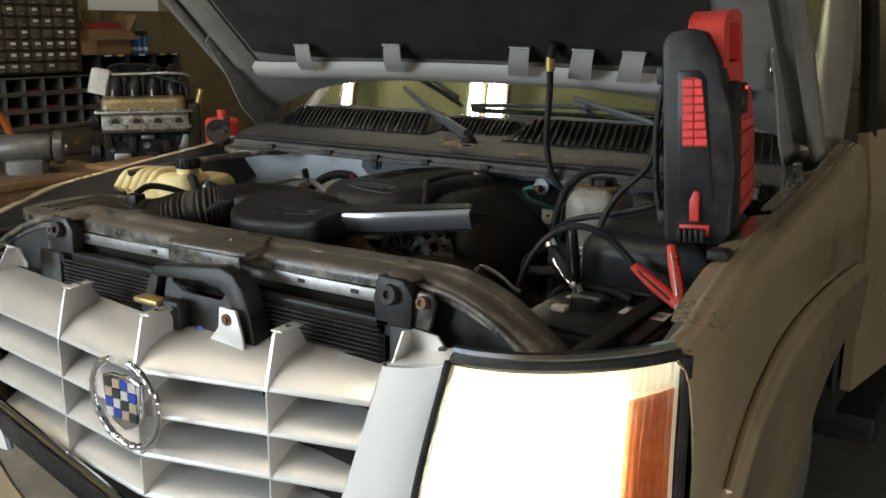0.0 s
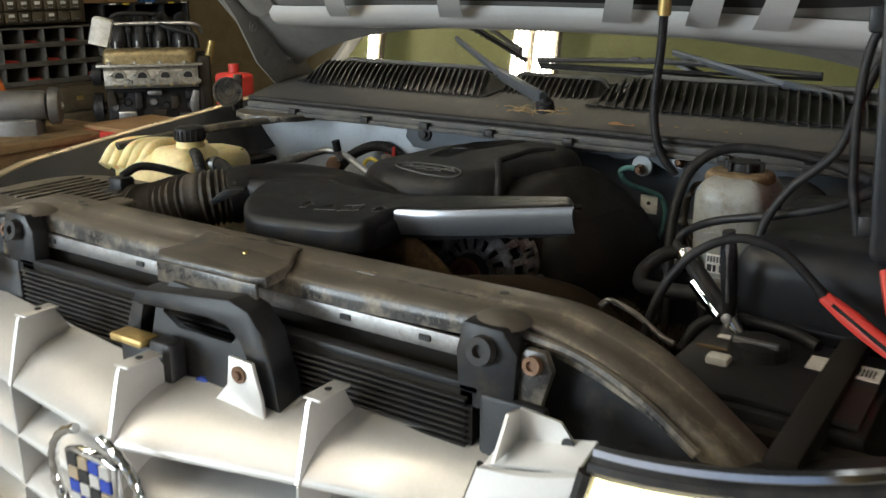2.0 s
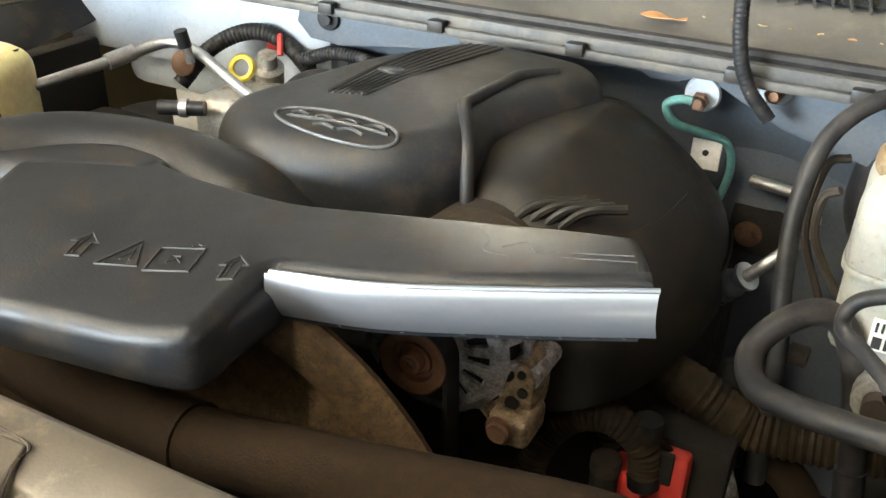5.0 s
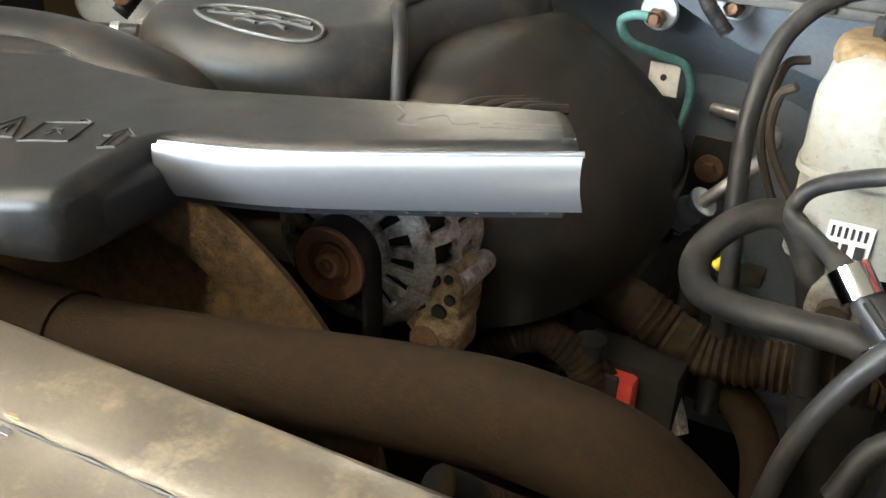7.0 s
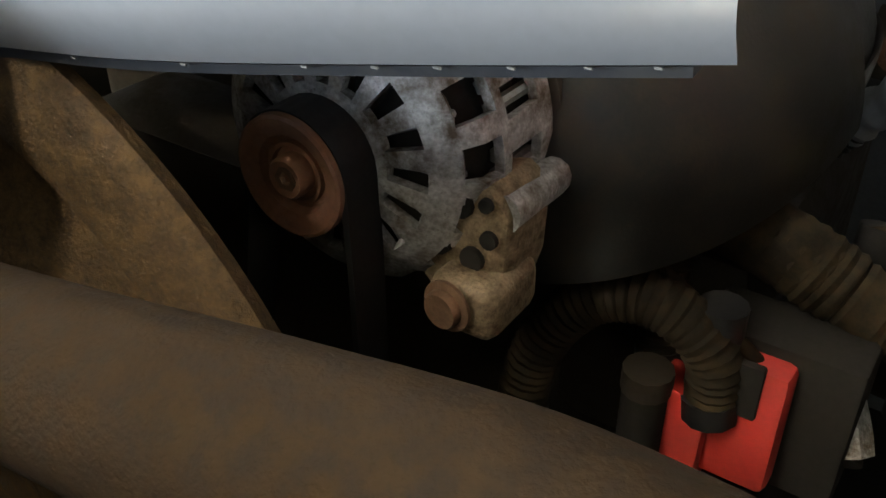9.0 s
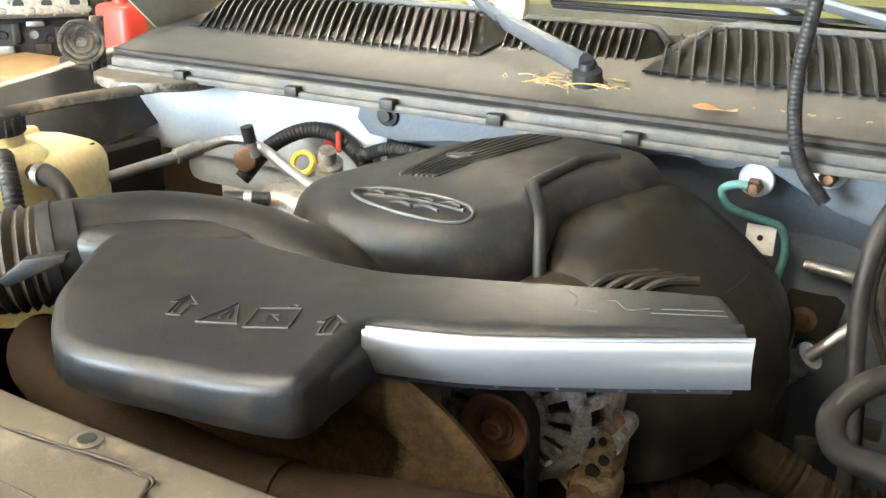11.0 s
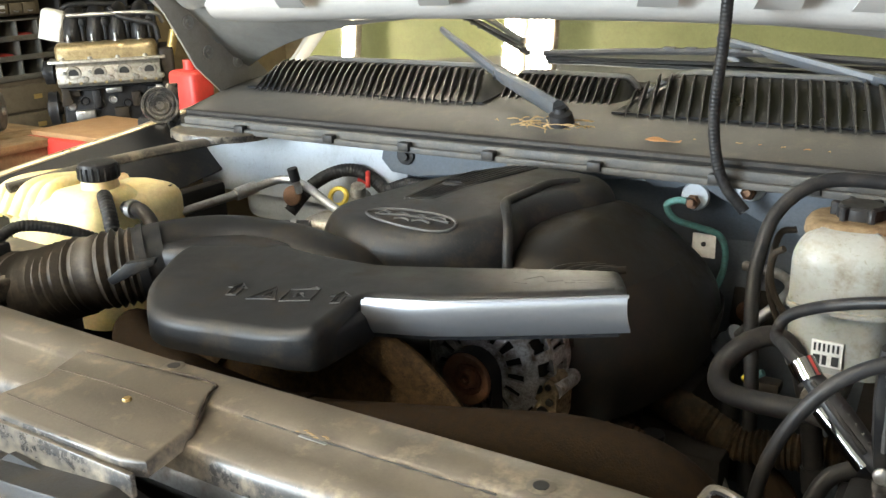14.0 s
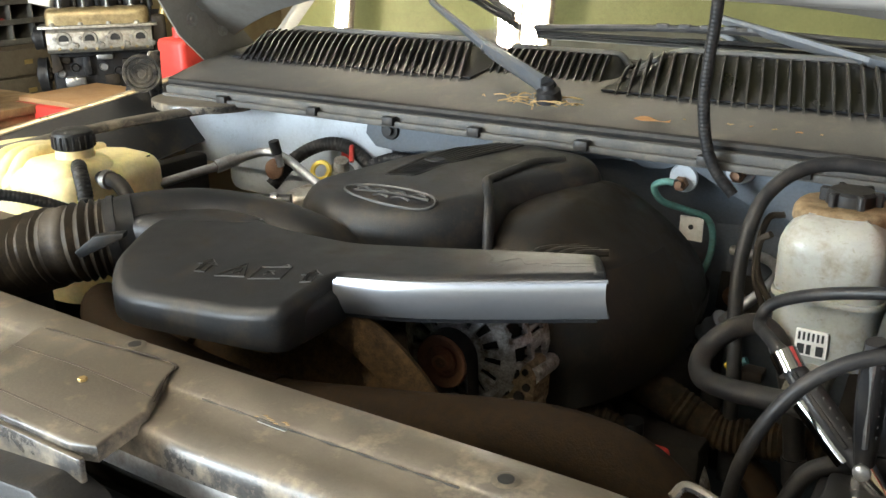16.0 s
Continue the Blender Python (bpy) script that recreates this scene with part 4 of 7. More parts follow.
# ---- headlight ----
for s in (1, -1):
    hl = thing("headlight", "lit clear headlight with ribbed lens and amber corner" if s > 0 else "clear headlight with ribbed lens and amber corner", "headlight", (CX + s * 0.8, 1.25, 0.66), "headlights")

    def lens(u, v, off=0.0):
        x0, x1 = (0.648 if s > 0 else 0.79) - 0.095 * (1 - v), 0.990 + 0.016 * (1 - v)
        x = x0 + (x1 - x0) * u
        y = 1.178 + 0.10 * u ** 2.2 + 0.03 * u ** 8 + off
        top = 1.048 + 0.042 * u ** 1.6
        return Vector((CX + s * x, y - 0.02 * math.sin(math.pi * v), 0.61 + (top - 0.61) * v))

    cover_glass = part("lens_cover", sheet(lambda u, v: lens(u * 0.985, v, 0.0007 * math.cos(u * 0.985 * 260) * min(1.0, max(0.0, v - 0.70) / 0.08)), 240, 24), LENS, hl, "clear ribbed lens")
    if s > 0:
        cover_glass.data.flip_normals()
    part("amber_marker", sheet(lambda u, v: lens(0.815 + 0.15 * u, (0.885 + 0.02 * u) * v, 0.012 + 0.0015 * math.cos(u * 40)), 24, 30, 0.004), AMBER, hl, "amber corner lens")
    part("reflector", sheet(lambda u, v: lens(0.004 + 0.786 * u, 0.36 + 0.56 * v, 0.013 + 0.02 * math.sin(math.pi * u) * math.sin(math.pi * v)), 20, 16), LAMPGLOW if s > 0 else CHROME, hl, "glowing lamp bowl" if s > 0 else "")
    part("lower_reflector", sheet(lambda u, v: lens(0.30 + 0.46 * u, 0.36 * v, 0.02 + 0.006 * math.sin(u * 60) * math.cos(v * 9)), 40, 8), CHROME, hl, "faceted chrome reflector")
    part("turn_signal", sheet(lambda u, v: lens(0.01 + 0.28 * u, 0.355 * v, 0.014 + 0.002 * math.sin(u * 55)), 40, 10), AMBERLIT if s > 0 else AMBER, hl, "amber ribbed turn signal bowl")
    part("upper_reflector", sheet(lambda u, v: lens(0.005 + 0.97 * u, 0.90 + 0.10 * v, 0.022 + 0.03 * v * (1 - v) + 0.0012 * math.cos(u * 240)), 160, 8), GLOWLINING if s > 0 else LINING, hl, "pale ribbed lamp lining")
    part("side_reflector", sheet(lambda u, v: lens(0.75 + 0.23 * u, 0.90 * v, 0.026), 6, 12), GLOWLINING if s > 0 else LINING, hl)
    # added backing; on the lit side its glow brightens gaps round the bowl
    part("lamp_shell", sheet(lambda u, v: lens(0.97 * u + 0.001, v, 0.004 + 0.05 * min(1.0, u * 14)), 30, 12), GLOWLINING if s > 0 else LINING, hl, "added pale backing that fills the lamp")
    part("lamp_frame", tube([lens(0, 0, 0.006), lens(0, 0.5, 0.006), lens(0, 1, 0.006)], 0.010, 8), RUBBER, hl, "black lamp gasket")
    part("lamp_top_frame", tube([lens(u / 12.3, 1.01, 0.010) for u in range(13)], 0.010, 8), RUBBER, hl)
    part("lamp_side_frame", tube([lens(1, 0, 0.004), lens(1, 0.5, 0.004), lens(1, 1, 0.004)], 0.010, 8), RUBBER, hl)
    part("chrome_strip", tube([lens(u / 12.6, 1.045, 0.012) for u in range(13)], 0.009, 8), CHROME, hl, "chrome strip above the lens")
    part("lamp_housing", sheet(lambda u, v: lens(u, 1.05, 0.02) + Vector((0, 0.14 * v, -0.03 * v - 0.02)), 12, 4, 0.004), PLASTIC, hl)
    part("lamp_back", box((CX + s * 0.64, 1.40, 0.62), (CX + s * 0.90, 1.42, 1.03)), DARK, hl)
# ---- radiator support and radiator ----
support = thing("radiator_support", "dusty black steel radiator support crossbar", "radiator support", (CX, 1.33, 1.1))


def drop(d):
    return 0.0 if d < 0.50 else -0.13 * ((d - 0.50) / 0.32) ** 1.8


def rear_y(d):
    return interp(d, [0, 0.45, 0.55, 0.65, 0.75, 0.85], [1.402, 1.41, 1.41, 1.40, 1.37, 1.35])


def front_y(d):
    return interp(d, [0, 0.2, 0.45, 0.52, 0.6, 0.7, 0.85], [1.285, 1.285, 1.30, 1.31, 1.30, 1.29, 1.28])


def sup(u, v):
    x = CX + (u - 0.5) * 1.66
    d = abs(x - CX)
    f0, r0 = front_y(d), rear_y(d)
    rows = [(f0, -0.028), (f0 + 0.001, -0.006), (f0 + 0.006, 0.0), (f0 + (r0 - f0) * 0.5, 0.001), (f0 + (r0 - f0) * 0.55, 0.005), (r0 - 0.008, 0.006), (r0 - 0.001, 0.001), (r0, -0.028)]
    k = v * 7
    i = min(int(k), 6)
    q = k - i
    a, b2 = rows[i], rows[i + 1]
    return (x, a[0] + (b2[0] - a[0]) * q, 1.138 + drop(d) + a[1] + (b2[1] - a[1]) * q)


part("crossbar", sheet(sup, 90, 14, 0.004), SUPPORT, support, angle=50)
tab = part("latch_plate", pillow([(-1.435, 1.36), (-1.25, 1.372), (-1.235, 1.345), (-1.205, 1.30), (-1.195, 1.242), (-1.22, 1.234), (-1.40, 1.232), (-1.42, 1.25), (-1.415, 1.30)], 1.132, 1.1475, 0.004, 3, 0), SUPPORT, support, "raised dusty plate over the hood latch")
part("plate_lip", box((-1.40, 1.228, 1.108), (-1.2, 1.234, 1.14), 0.002), SUPPORT, tab)
part("plate_bolt", bolt_bm((-1.297, 1.306, 1.1475), (0, 0, 1), 0.0045, 0.003, washer=False), BRASS, tab)
me_hole = finish("bar_hole", lathe([(0.0045, 0.0003), (0.009, 0.0007), (0.0115, 0.0)], 18), SUPPORT)
me_dark = finish("hole_recess", lathe([(0, 0.0008), (0.0065, 0.0008), (0.0065, 0)], 14), INK)
for x, y in ((-1.322, 1.384), (-0.903, 1.374), (-1.75, 1.36), (-1.36 - 0.42, 1.375)):
    o = part("bar_hole", me_hole, SUPPORT, support)
    o.matrix_world = Matrix.Translation((x, y, 1.1445))
    o2 = part("hole_recess", me_dark, INK, o)
    o2.matrix_world = Matrix.Translation((x, y, 1.1448))
part("plate_seam", tube([(-1.425, 1.358, 1.1472), (-1.34, 1.367, 1.1468), (-1.255, 1.373, 1.1466), (-1.24, 1.352, 1.1462), (-1.214, 1.315, 1.146)], lambda q: 0.0010 + 0.0006 * math.sin(q * 37), 6), GREASE, tab, "dirty brown seam round the plate")
part("plate_crease", tube([(-1.415, 1.318, 1.1474), (-1.32, 1.322, 1.1476), (-1.22, 1.318, 1.1474)], 0.0006, 6), GREASE, tab)
part("plate_crease", tube([(-1.41, 1.258, 1.1474), (-1.30, 1.256, 1.1476), (-1.21, 1.255, 1.1474)], 0.0006, 6), GREASE, tab)
part("bar_crease", tube([(-1.19, 1.347, 1.1405), (-1.10, 1.348, 1.1408), (-1.0, 1.350, 1.141), (-0.93, 1.352, 1.1405)], lambda q: 0.0007 + 0.0005 * math.sin(q * 53), 6), INK, support, "thin dark crease line along the bar")
for k in range(7):
    part("paint_chip", prism([(0, 0), (0.003 + 0.002 * (k % 3), 0.0006), (0.004, 0.0015 + 0.0006 * (k % 2)), (0.001, 0.0015)], 0.0004, Matrix.Translation((-1.125 + 0.0052 * k, 1.344 + 0.0016 * ((k * 7) % 4), 1.1448)) @ Matrix.Rotation(radians(-90), 4, "X")), STRAW, support)
part("bare_scratch", box((-1.118, 1.340, 1.1435), (-1.088, 1.343, 1.1442)), STEEL, support)
for s in (1, -1):
    X = CX + s * 0.47
    mt = part("mount_bracket", prism([(-0.03, -0.10), (0.045, -0.10), (0.05, -0.02), (0.03, 0.008), (-0.025, 0.01), (-0.035, -0.03)], 0.03, Matrix.Translation((X, 1.262, 1.135)), 0.004), PLASTIC, support, "black moulded mounting bracket")
    part("mount_bush", lathe([(0, 0.004), (0.007, 0.004), (0.008, 0.010), (0.017, 0.010), (0.019, 0.0)], 22, along((X + 0.005, 1.258, 1.115), (0, -1, 0.2))), GREYHOSE, mt)
    leg = part("brace", prism([(-0.018, -0.10), (0.015, -0.10), (0.04, -0.01), (0.03, 0.012), (0.005, 0.012), (-0.01, -0.01)], 0.012, Matrix.Translation((X + s * 0.05, 1.272, 1.112)), 0.003), SUPPORT, support)
    part("brace_bolt", lathe([(0, 0.004), (0.005, 0.004), (0.006, 0.008), (0.011, 0.008), (0.012, 0)], 18, along((X + s * 0.05 + 0.018, 1.268, 1.108), (0, -1, 0.2))), BOLT, leg)
    part("mount_dome", lathe([(0, 0.014), (0.02, 0.012), (0.034, 0.004), (0.038, 0)], 24, Matrix.Translation((X + 0.005, 1.30, 1.138))), SUPPORT, support)
    part("end_panel", sheet(lambda u, v: (CX + s * (0.50 + 0.30 * u), front_y(0.5 + 0.3 * u) + 0.01, 1.12 + drop(0.5 + 0.3 * u) - 0.25 * v), 12, 4, 0.004), PLASTIC, support)
    part("gutter", tube([(CX + s * 0.50, 1.30, 1.128), (CX + s * 0.58, 1.298, 1.118), (CX + s * 0.66, 1.288, 1.09), (CX + s * 0.73, 1.278, 1.05)], 0.007, 8), SUPPORT, support)

radiator = thing("radiator", "black finned condenser and radiator behind the grille", "radiator", (CX, 1.3, 0.62))
part("core", box((CX - 0.46, 1.262, 0.60), (CX + 0.46, 1.30, 1.055)), DARK, radiator, "dark finned core")
tb = finish("core_tube", box((-0.455, -0.005, -0.0020), (0.455, 0.005, 0.0020), 0.0015, 1), COND)
for i in range(50):
    o = part("core_tube", tb, COND, radiator)
    o.matrix_world = Matrix.Translation((CX, 1.258, 0.62 + 0.0087 * i))
part("header", box((CX - 0.47, 1.262, 1.052), (CX + 0.47, 1.285, 1.066), 0.004), PLASTIC, radiator, "black condenser header")
part("top_rail", prism([(CX - 0.47, 1.083), (CX + 0.47, 1.083), (CX + 0.47, 1.107), (CX - 0.47, 1.107)], 0.006, Matrix.Translation((0, 1.292, 0)), 0.001), STEEL, radiator, "bare aluminium radiator rail")
for x in (-1.75, -1.52, -1.1, -0.97):
    part("rail_slot", box((x - 0.009, 1.2895, 1.092), (x + 0.009, 1.2925, 1.1), 0.0008, 1), INK, radiator)
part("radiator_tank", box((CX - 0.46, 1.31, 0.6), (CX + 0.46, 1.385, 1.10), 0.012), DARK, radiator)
part("air_baffle", box((CX - 0.55, 1.258, 0.6), (CX - 0.47, 1.275, 1.06), 0.01), PLASTIC, radiator)
part("air_baffle", box((CX + 0.47, 1.258, 0.6), (CX + 0.56, 1.275, 1.06), 0.01), PLASTIC, radiator)

latch = thing("hood_latch_bracket", "black stamped hood latch bracket with slot", "bracket", (CX, 1.2, 0.75))
br_poly = [(-0.13, -0.14), (-0.13, -0.04), (-0.085, 0.0), (-0.08, 0.06), (-0.05, 0.082), (0.06, 0.075), (0.12, 0.05), (0.14, 0.0), (0.15, -0.06), (0.06, -0.075), (0.02, -0.14)]
br_slot = [(-0.065, 0.035), (-0.06, 0.052), (0.07, 0.046), (0.085, 0.030), (0.075, 0.018), (-0.03, 0.018)]
part("latch_plate_front", prism(br_poly, 0.012, Matrix.Translation((CX + 0.03, 1.207, 1.036)) @ Matrix.Rotation(radians(-10), 4, "X"), hole=br_slot), PLASTIC, latch)
part("latch_hoop", prism([(-1.425, 1.082), (-1.405, 1.104), (-1.22, 1.124), (-1.185, 1.114), (-1.160, 1.085), (-1.143, 1.03), (-1.128, 0.94), (-1.10, 0.80), (-1.135, 0.80), (-1.165, 0.95), (-1.178, 1.03), (-1.198, 1.072), (-1.225, 1.092), (-1.26, 1.096), (-1.40, 1.080)], 0.045, Matrix.Translation((0, 1.195, 0)), 0.004), PLASTIC, latch, "curved flat black latch hoop")
part("latch_side", prism([(-1.50, 0.78), (-1.46, 0.78), (-1.435, 0.95), (-1.42, 1.05), (-1.40, 1.088), (-1.435, 1.075), (-1.465, 1.0)], 0.03, Matrix.Translation((0, 1.205, 0)), 0.003), PLASTIC, latch)
part("blue_tag", lathe([(0, 0.003), (0.011, 0.003), (0.0125, 0)], 18, along((-1.285, 1.196, 0.985), (0.2, -1, 0.2))), BLUE, latch, "small blue round tag")
part("latch_post", box((-1.36, 1.17, 0.86), (-1.315, 1.20, 1.045), 0.006, m=None), BLACKMETAL, latch, "worn black latch post")
part("latch_tongue", box((-1.44, 1.165, 1.028), (-1.37, 1.20, 1.04), 0.004), BRASS, latch, "worn shiny latch tongue")
part("latch_block", box((-1.43, 1.175, 0.93), (-1.36, 1.20, 1.03), 0.006), PLASTIC, latch)
hook = part("grille_hook", prism([(-0.05, -0.06), (0.05, -0.06), (0.045, -0.01), (0.03, 0.04), (-0.012, 0.042), (-0.016, 0.0), (-0.05, -0.035)], 0.006, Matrix.Translation((-1.195, 1.178, 1.012)), 0.001), SILVER, latch, "silver grille mounting tab")
part("hook_bolt", bolt_bm((-1.188, 1.177, 1.032), (0, -1, 0), 0.007, 0.006), BOLT, hook)


# ---- engine bay ----
from mathutils.bvhtree import BVHTree

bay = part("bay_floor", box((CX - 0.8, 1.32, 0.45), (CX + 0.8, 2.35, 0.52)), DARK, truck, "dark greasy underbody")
engine = thing("engine", "dark greasy engine block low in the bay", "engine", (CX, 2.0, 0.5))
part("block", box((-1.56, 1.86, 0.52), (-1.12, 2.28, 1.00), 0.03), GREASE, engine)
part("front_cover", box((-1.46, 1.76, 0.55), (-1.24, 1.87, 0.98), 0.03), GREASE, engine)
part("cylinder_head", box((-1.13, 1.92, 0.72), (-0.98, 2.28, 0.92), 0.03), GREASE, engine)
part("fan_hub", lathe([(0, 0.08), (0.05, 0.07), (0.09, 0.03), (0.1, 0)], 24, along((CX, 1.70, 0.83), (0, -1, 0))), GREASE, engine)
for k in range(8):
    a = 2 * math.pi * k / 8
    part("fan_blade", sheet(lambda u, v: (CX + (0.09 + 0.13 * u) * math.cos(a + 0.5 * v), 1.64 + 0.03 * v, 0.83 + (0.09 + 0.13 * u) * math.sin(a + 0.5 * v)), 4, 3, 0.003), DARK, engine)

# engine cover
cover = thing("engine_cover", "black moulded plastic engine cover with raised emblem", "engine cover", (-1.3, 2.0, 1.05))


def cover_lift(x, y):
    return -0.22 * max(0.0, 1.90 - y) ** 1.5 - 0.12 * max(0, -1.43 - x) + 0.012 * math.sin((y - 1.9) * 5)


shell_bm = pillow([(-1.53, 1.885), (-1.49, 1.825), (-1.42, 1.795), (-1.34, 1.80), (-1.27, 1.825), (-1.225, 1.865), (-1.21, 1.90), (-1.215, 1.96), (-1.18, 2.02),
                            (-1.15, 2.10), (-1.18, 2.16), (-1.27, 2.18), (-1.36, 2.17), (-1.43, 2.08), (-1.49, 1.97)], 1.03, 1.181, 0.042, 7, 4, cover_lift, crown=0.006)
cover_top = BVHTree.FromBMesh(shell_bm)
part("cover_shell", shell_bm, PLASTIC, cover)


def on_cover(x, y, h=0.0):
    """The point of the cover's top over x, y, raised by h."""
    hit = cover_top.ray_cast(Vector((x, y, 2)), Vector((0, 0, -1)))[0]
    return Vector((x, y, (hit.z if hit else 1.12) + h))



def dome(u, v):
    a = 2 * math.pi * u
    c, s2 = math.cos(a), math.sin(a)
    rx = (0.150 if c < 0 else 0.162) * abs(c) ** 0.8 * (1 if c > 0 else -1)
    ry = 0.20 * abs(s2) ** 0.8 * (1 if s2 > 0 else -1)
    if v < 0.5:
        k, z = 1.0 + 0.03 * math.sin(v * 2 * math.pi), 0.955 + 0.09 * v * 2 + (0.03 * c if c > 0 else 0.0) * (1 - 2 * v)
    else:
        th = (v - 0.5) * math.pi
        k, z = math.cos(th) ** 0.72, 1.045 + 0.120 * math.sin(th) ** 0.95
    x = -1.135 + rx * k
    return (x, 2.035 + ry * k, z - 0.50 * max(0.0, x + 1.14) * max(0.0, 2 * v - 0.6))


part("cover_wing", sheet(dome, 56, 22), WINGP, cover, "domed side of the cover")
part("heat_shield", sheet(lambda u, v: (-1.098 + (0.134 - 0.055 * v * v) * math.sin(u * 1.5) ** 0.9, 2.035 - (0.232 - 0.06 * v * v) * math.cos(u * 1.5) ** 0.9, 0.938 + 0.05 * u + (0.17 - 0.05 * u) * v), 20, 12, 0.004), WINGP, cover, "black plastic shield beside the alternator")
part("shield_edge", sheet(lambda u, v: (-1.10 - 0.004 * math.sin(v * 3), 1.803 + 0.12 * u, 0.938 + 0.17 * v), 6, 10, 0.004), WINGP, cover)
part("cover_rib", tube([(-1.200, 1.862, 1.085), (-1.205, 1.868, 1.115), on_cover(-1.218, 1.892, 0.0), on_cover(-1.236, 1.922, 0.001), on_cover(-1.252, 1.948, 0.001), on_cover(-1.252, 1.968, 0.001), on_cover(-1.243, 2.010, 0.001), on_cover(-1.234, 2.055, 0.001), on_cover(-1.205, 2.095, -0.002)], 0.0078, 10), PLASTIC, cover, "moulded ridge")
part("cover_flange", tube([(-1.195, 1.855, 1.078), (-1.215, 1.832, 1.070), (-1.26, 1.808, 1.062), (-1.34, 1.785, 1.055), (-1.42, 1.780, 1.05), (-1.50, 1.815, 1.05)], 0.010, 8, flat=0.6), WINGP, cover, "dusty lower flange of the cover")
# oval emblem, plain raised strokes
def on_oval(p, q, h=0.0012):
    return on_cover(-1.352 + 0.074 * p - 0.012 * q, 1.850 + 0.004 * p + 0.024 * q, h)


part("oval_rim", tube([on_oval(math.cos(a), math.sin(a)) for a in [2 * math.pi * k / 28 for k in range(29)]], 0.0022, 6, 2), MARK, cover, "raised oval badge outline")
for x0, x1, q in [(-0.75, -0.45, 0.3), (-0.35, -0.05, 0.3), (0.05, 0.35, 0.3), (0.45, 0.8, 0.25), (-0.35, 0.0, -0.4), (0.05, 0.45, -0.4), (-0.8, 0.85, -0.02)]:
    part("badge_stroke", tube([on_oval(x0, q), on_oval((x0 + x1) / 2, q + 0.22), on_oval(x1, q)], 0.0019, 6), MARK, cover)
for k in range(7):
    part("cover_groove", tube([on_cover(-1.407 + 0.0062 * k + (0.030 + 0.0052 * k) * q, 1.925 + 0.0008 * k + 0.215 * q, 0.0002) for q in (0.0, 0.25, 0.5, 0.75, 1.0)], 0.0012, 6), PLASTIC, cover, "long moulded groove")
part("groove_panel", tube([on_cover(-1.410, 1.922, 0.0), on_cover(-1.395, 2.03, 0.0), on_cover(-1.378, 2.14, 0.0)], 0.0024, 6), PLASTIC, cover)
part("groove_panel", tube([on_cover(-1.364, 1.928, 0.0), on_cover(-1.330, 2.04, 0.0), on_cover(-1.298, 2.14, 0.0)], 0.0024, 6), PLASTIC, cover)
part("oil_recess", lathe([(0, 0.001), (0.010, 0.001), (0.0125, 0.0024), (0.015, 0.0)], 22, Matrix.Translation(on_cover(-1.374, 2.0, 0.0006)) @ Matrix.Diagonal((1.25, 0.85, 1, 1))), SMOOTHBLACK, cover, "oval moulded recess")
for k in range(4):
    part("wing_fold", tube([(-1.165 + 0.014 * k, 1.852 + 0.006 * k, 1.085), (-1.135 + 0.016 * k, 1.872 + 0.004 * k, 1.125), (-1.09 + 0.014 * k, 1.905, 1.13)], 0.005, 8), WINGP, cover, "moulded fold")
for i in range(7):
    part("cover_tick", tube([on_cover(-1.4085 + 0.0070 * i, 1.917 + 0.0008 * i, 0.0008), on_cover(-1.4065 + 0.0070 * i, 1.923 + 0.0008 * i, 0.0008)], 0.0016, 6), MARK, cover)
# intake duct
duct = thing("intake_duct", "black plastic air intake duct with silver trim bar", "air duct", (-1.3, 1.6, 1.08))


def duct_lift(x, y):
    return 0.098 * max(-0.06, x + 1.236) + (0.0 if y > 1.52 else -0.6 * (1.52 - y) ** 1.0 * 0.25)


duct_bm = pillow([(-1.44, 1.462), (-1.50, 1.50), (-1.545, 1.56), (-1.585, 1.63), (-1.60, 1.70), (-1.54, 1.735), (-1.44, 1.712), (-1.36, 1.708), (-1.285, 1.713), (-1.18, 1.727), (-1.08, 1.742), (-1.005, 1.75), (-0.988, 1.742),
                 (-0.962, 1.690), (-0.968, 1.677), (-1.05, 1.645), (-1.15, 1.614), (-1.225, 1.603), (-1.240, 1.590), (-1.236, 1.55), (-1.230, 1.51), (-1.248, 1.488), (-1.34, 1.472)],
                 lambda x, y: 1.112 + (0.135 * max(0.0, x + 1.236) if y > 1.56 else 0.0), 1.1645, 0.013, 6, 4, duct_lift)
duct_top = BVHTree.FromBMesh(duct_bm)
part("resonator", duct_bm, PLASTIC, duct)


def on_duct(x, y, h=0.0):
    hit = duct_top.ray_cast(Vector((x, y, 2)), Vector((0, 0, -1)))[0]
    return Vector((x, y, (hit.z if hit else 1.16) + h))


def bar(u, v, off=0.0):
    pts = spline([(-1.238, 1.596, 0), (-1.15, 1.608, 0), (-1.05, 1.640, 0), (-0.953, 1.676, 0)], 8)
    k = u * (len(pts) - 1)
    i = min(int(k), len(pts) - 2)
    p = pts[i].lerp(pts[i + 1], k - i)
    top = 1.161 + 0.098 * (p.x + 1.236)
    return (p.x, p.y - 0.009 - off + 0.003 * v ** 6 + 0.013 * (1 - v) ** 2.2, top - 0.040 * (1 - v))


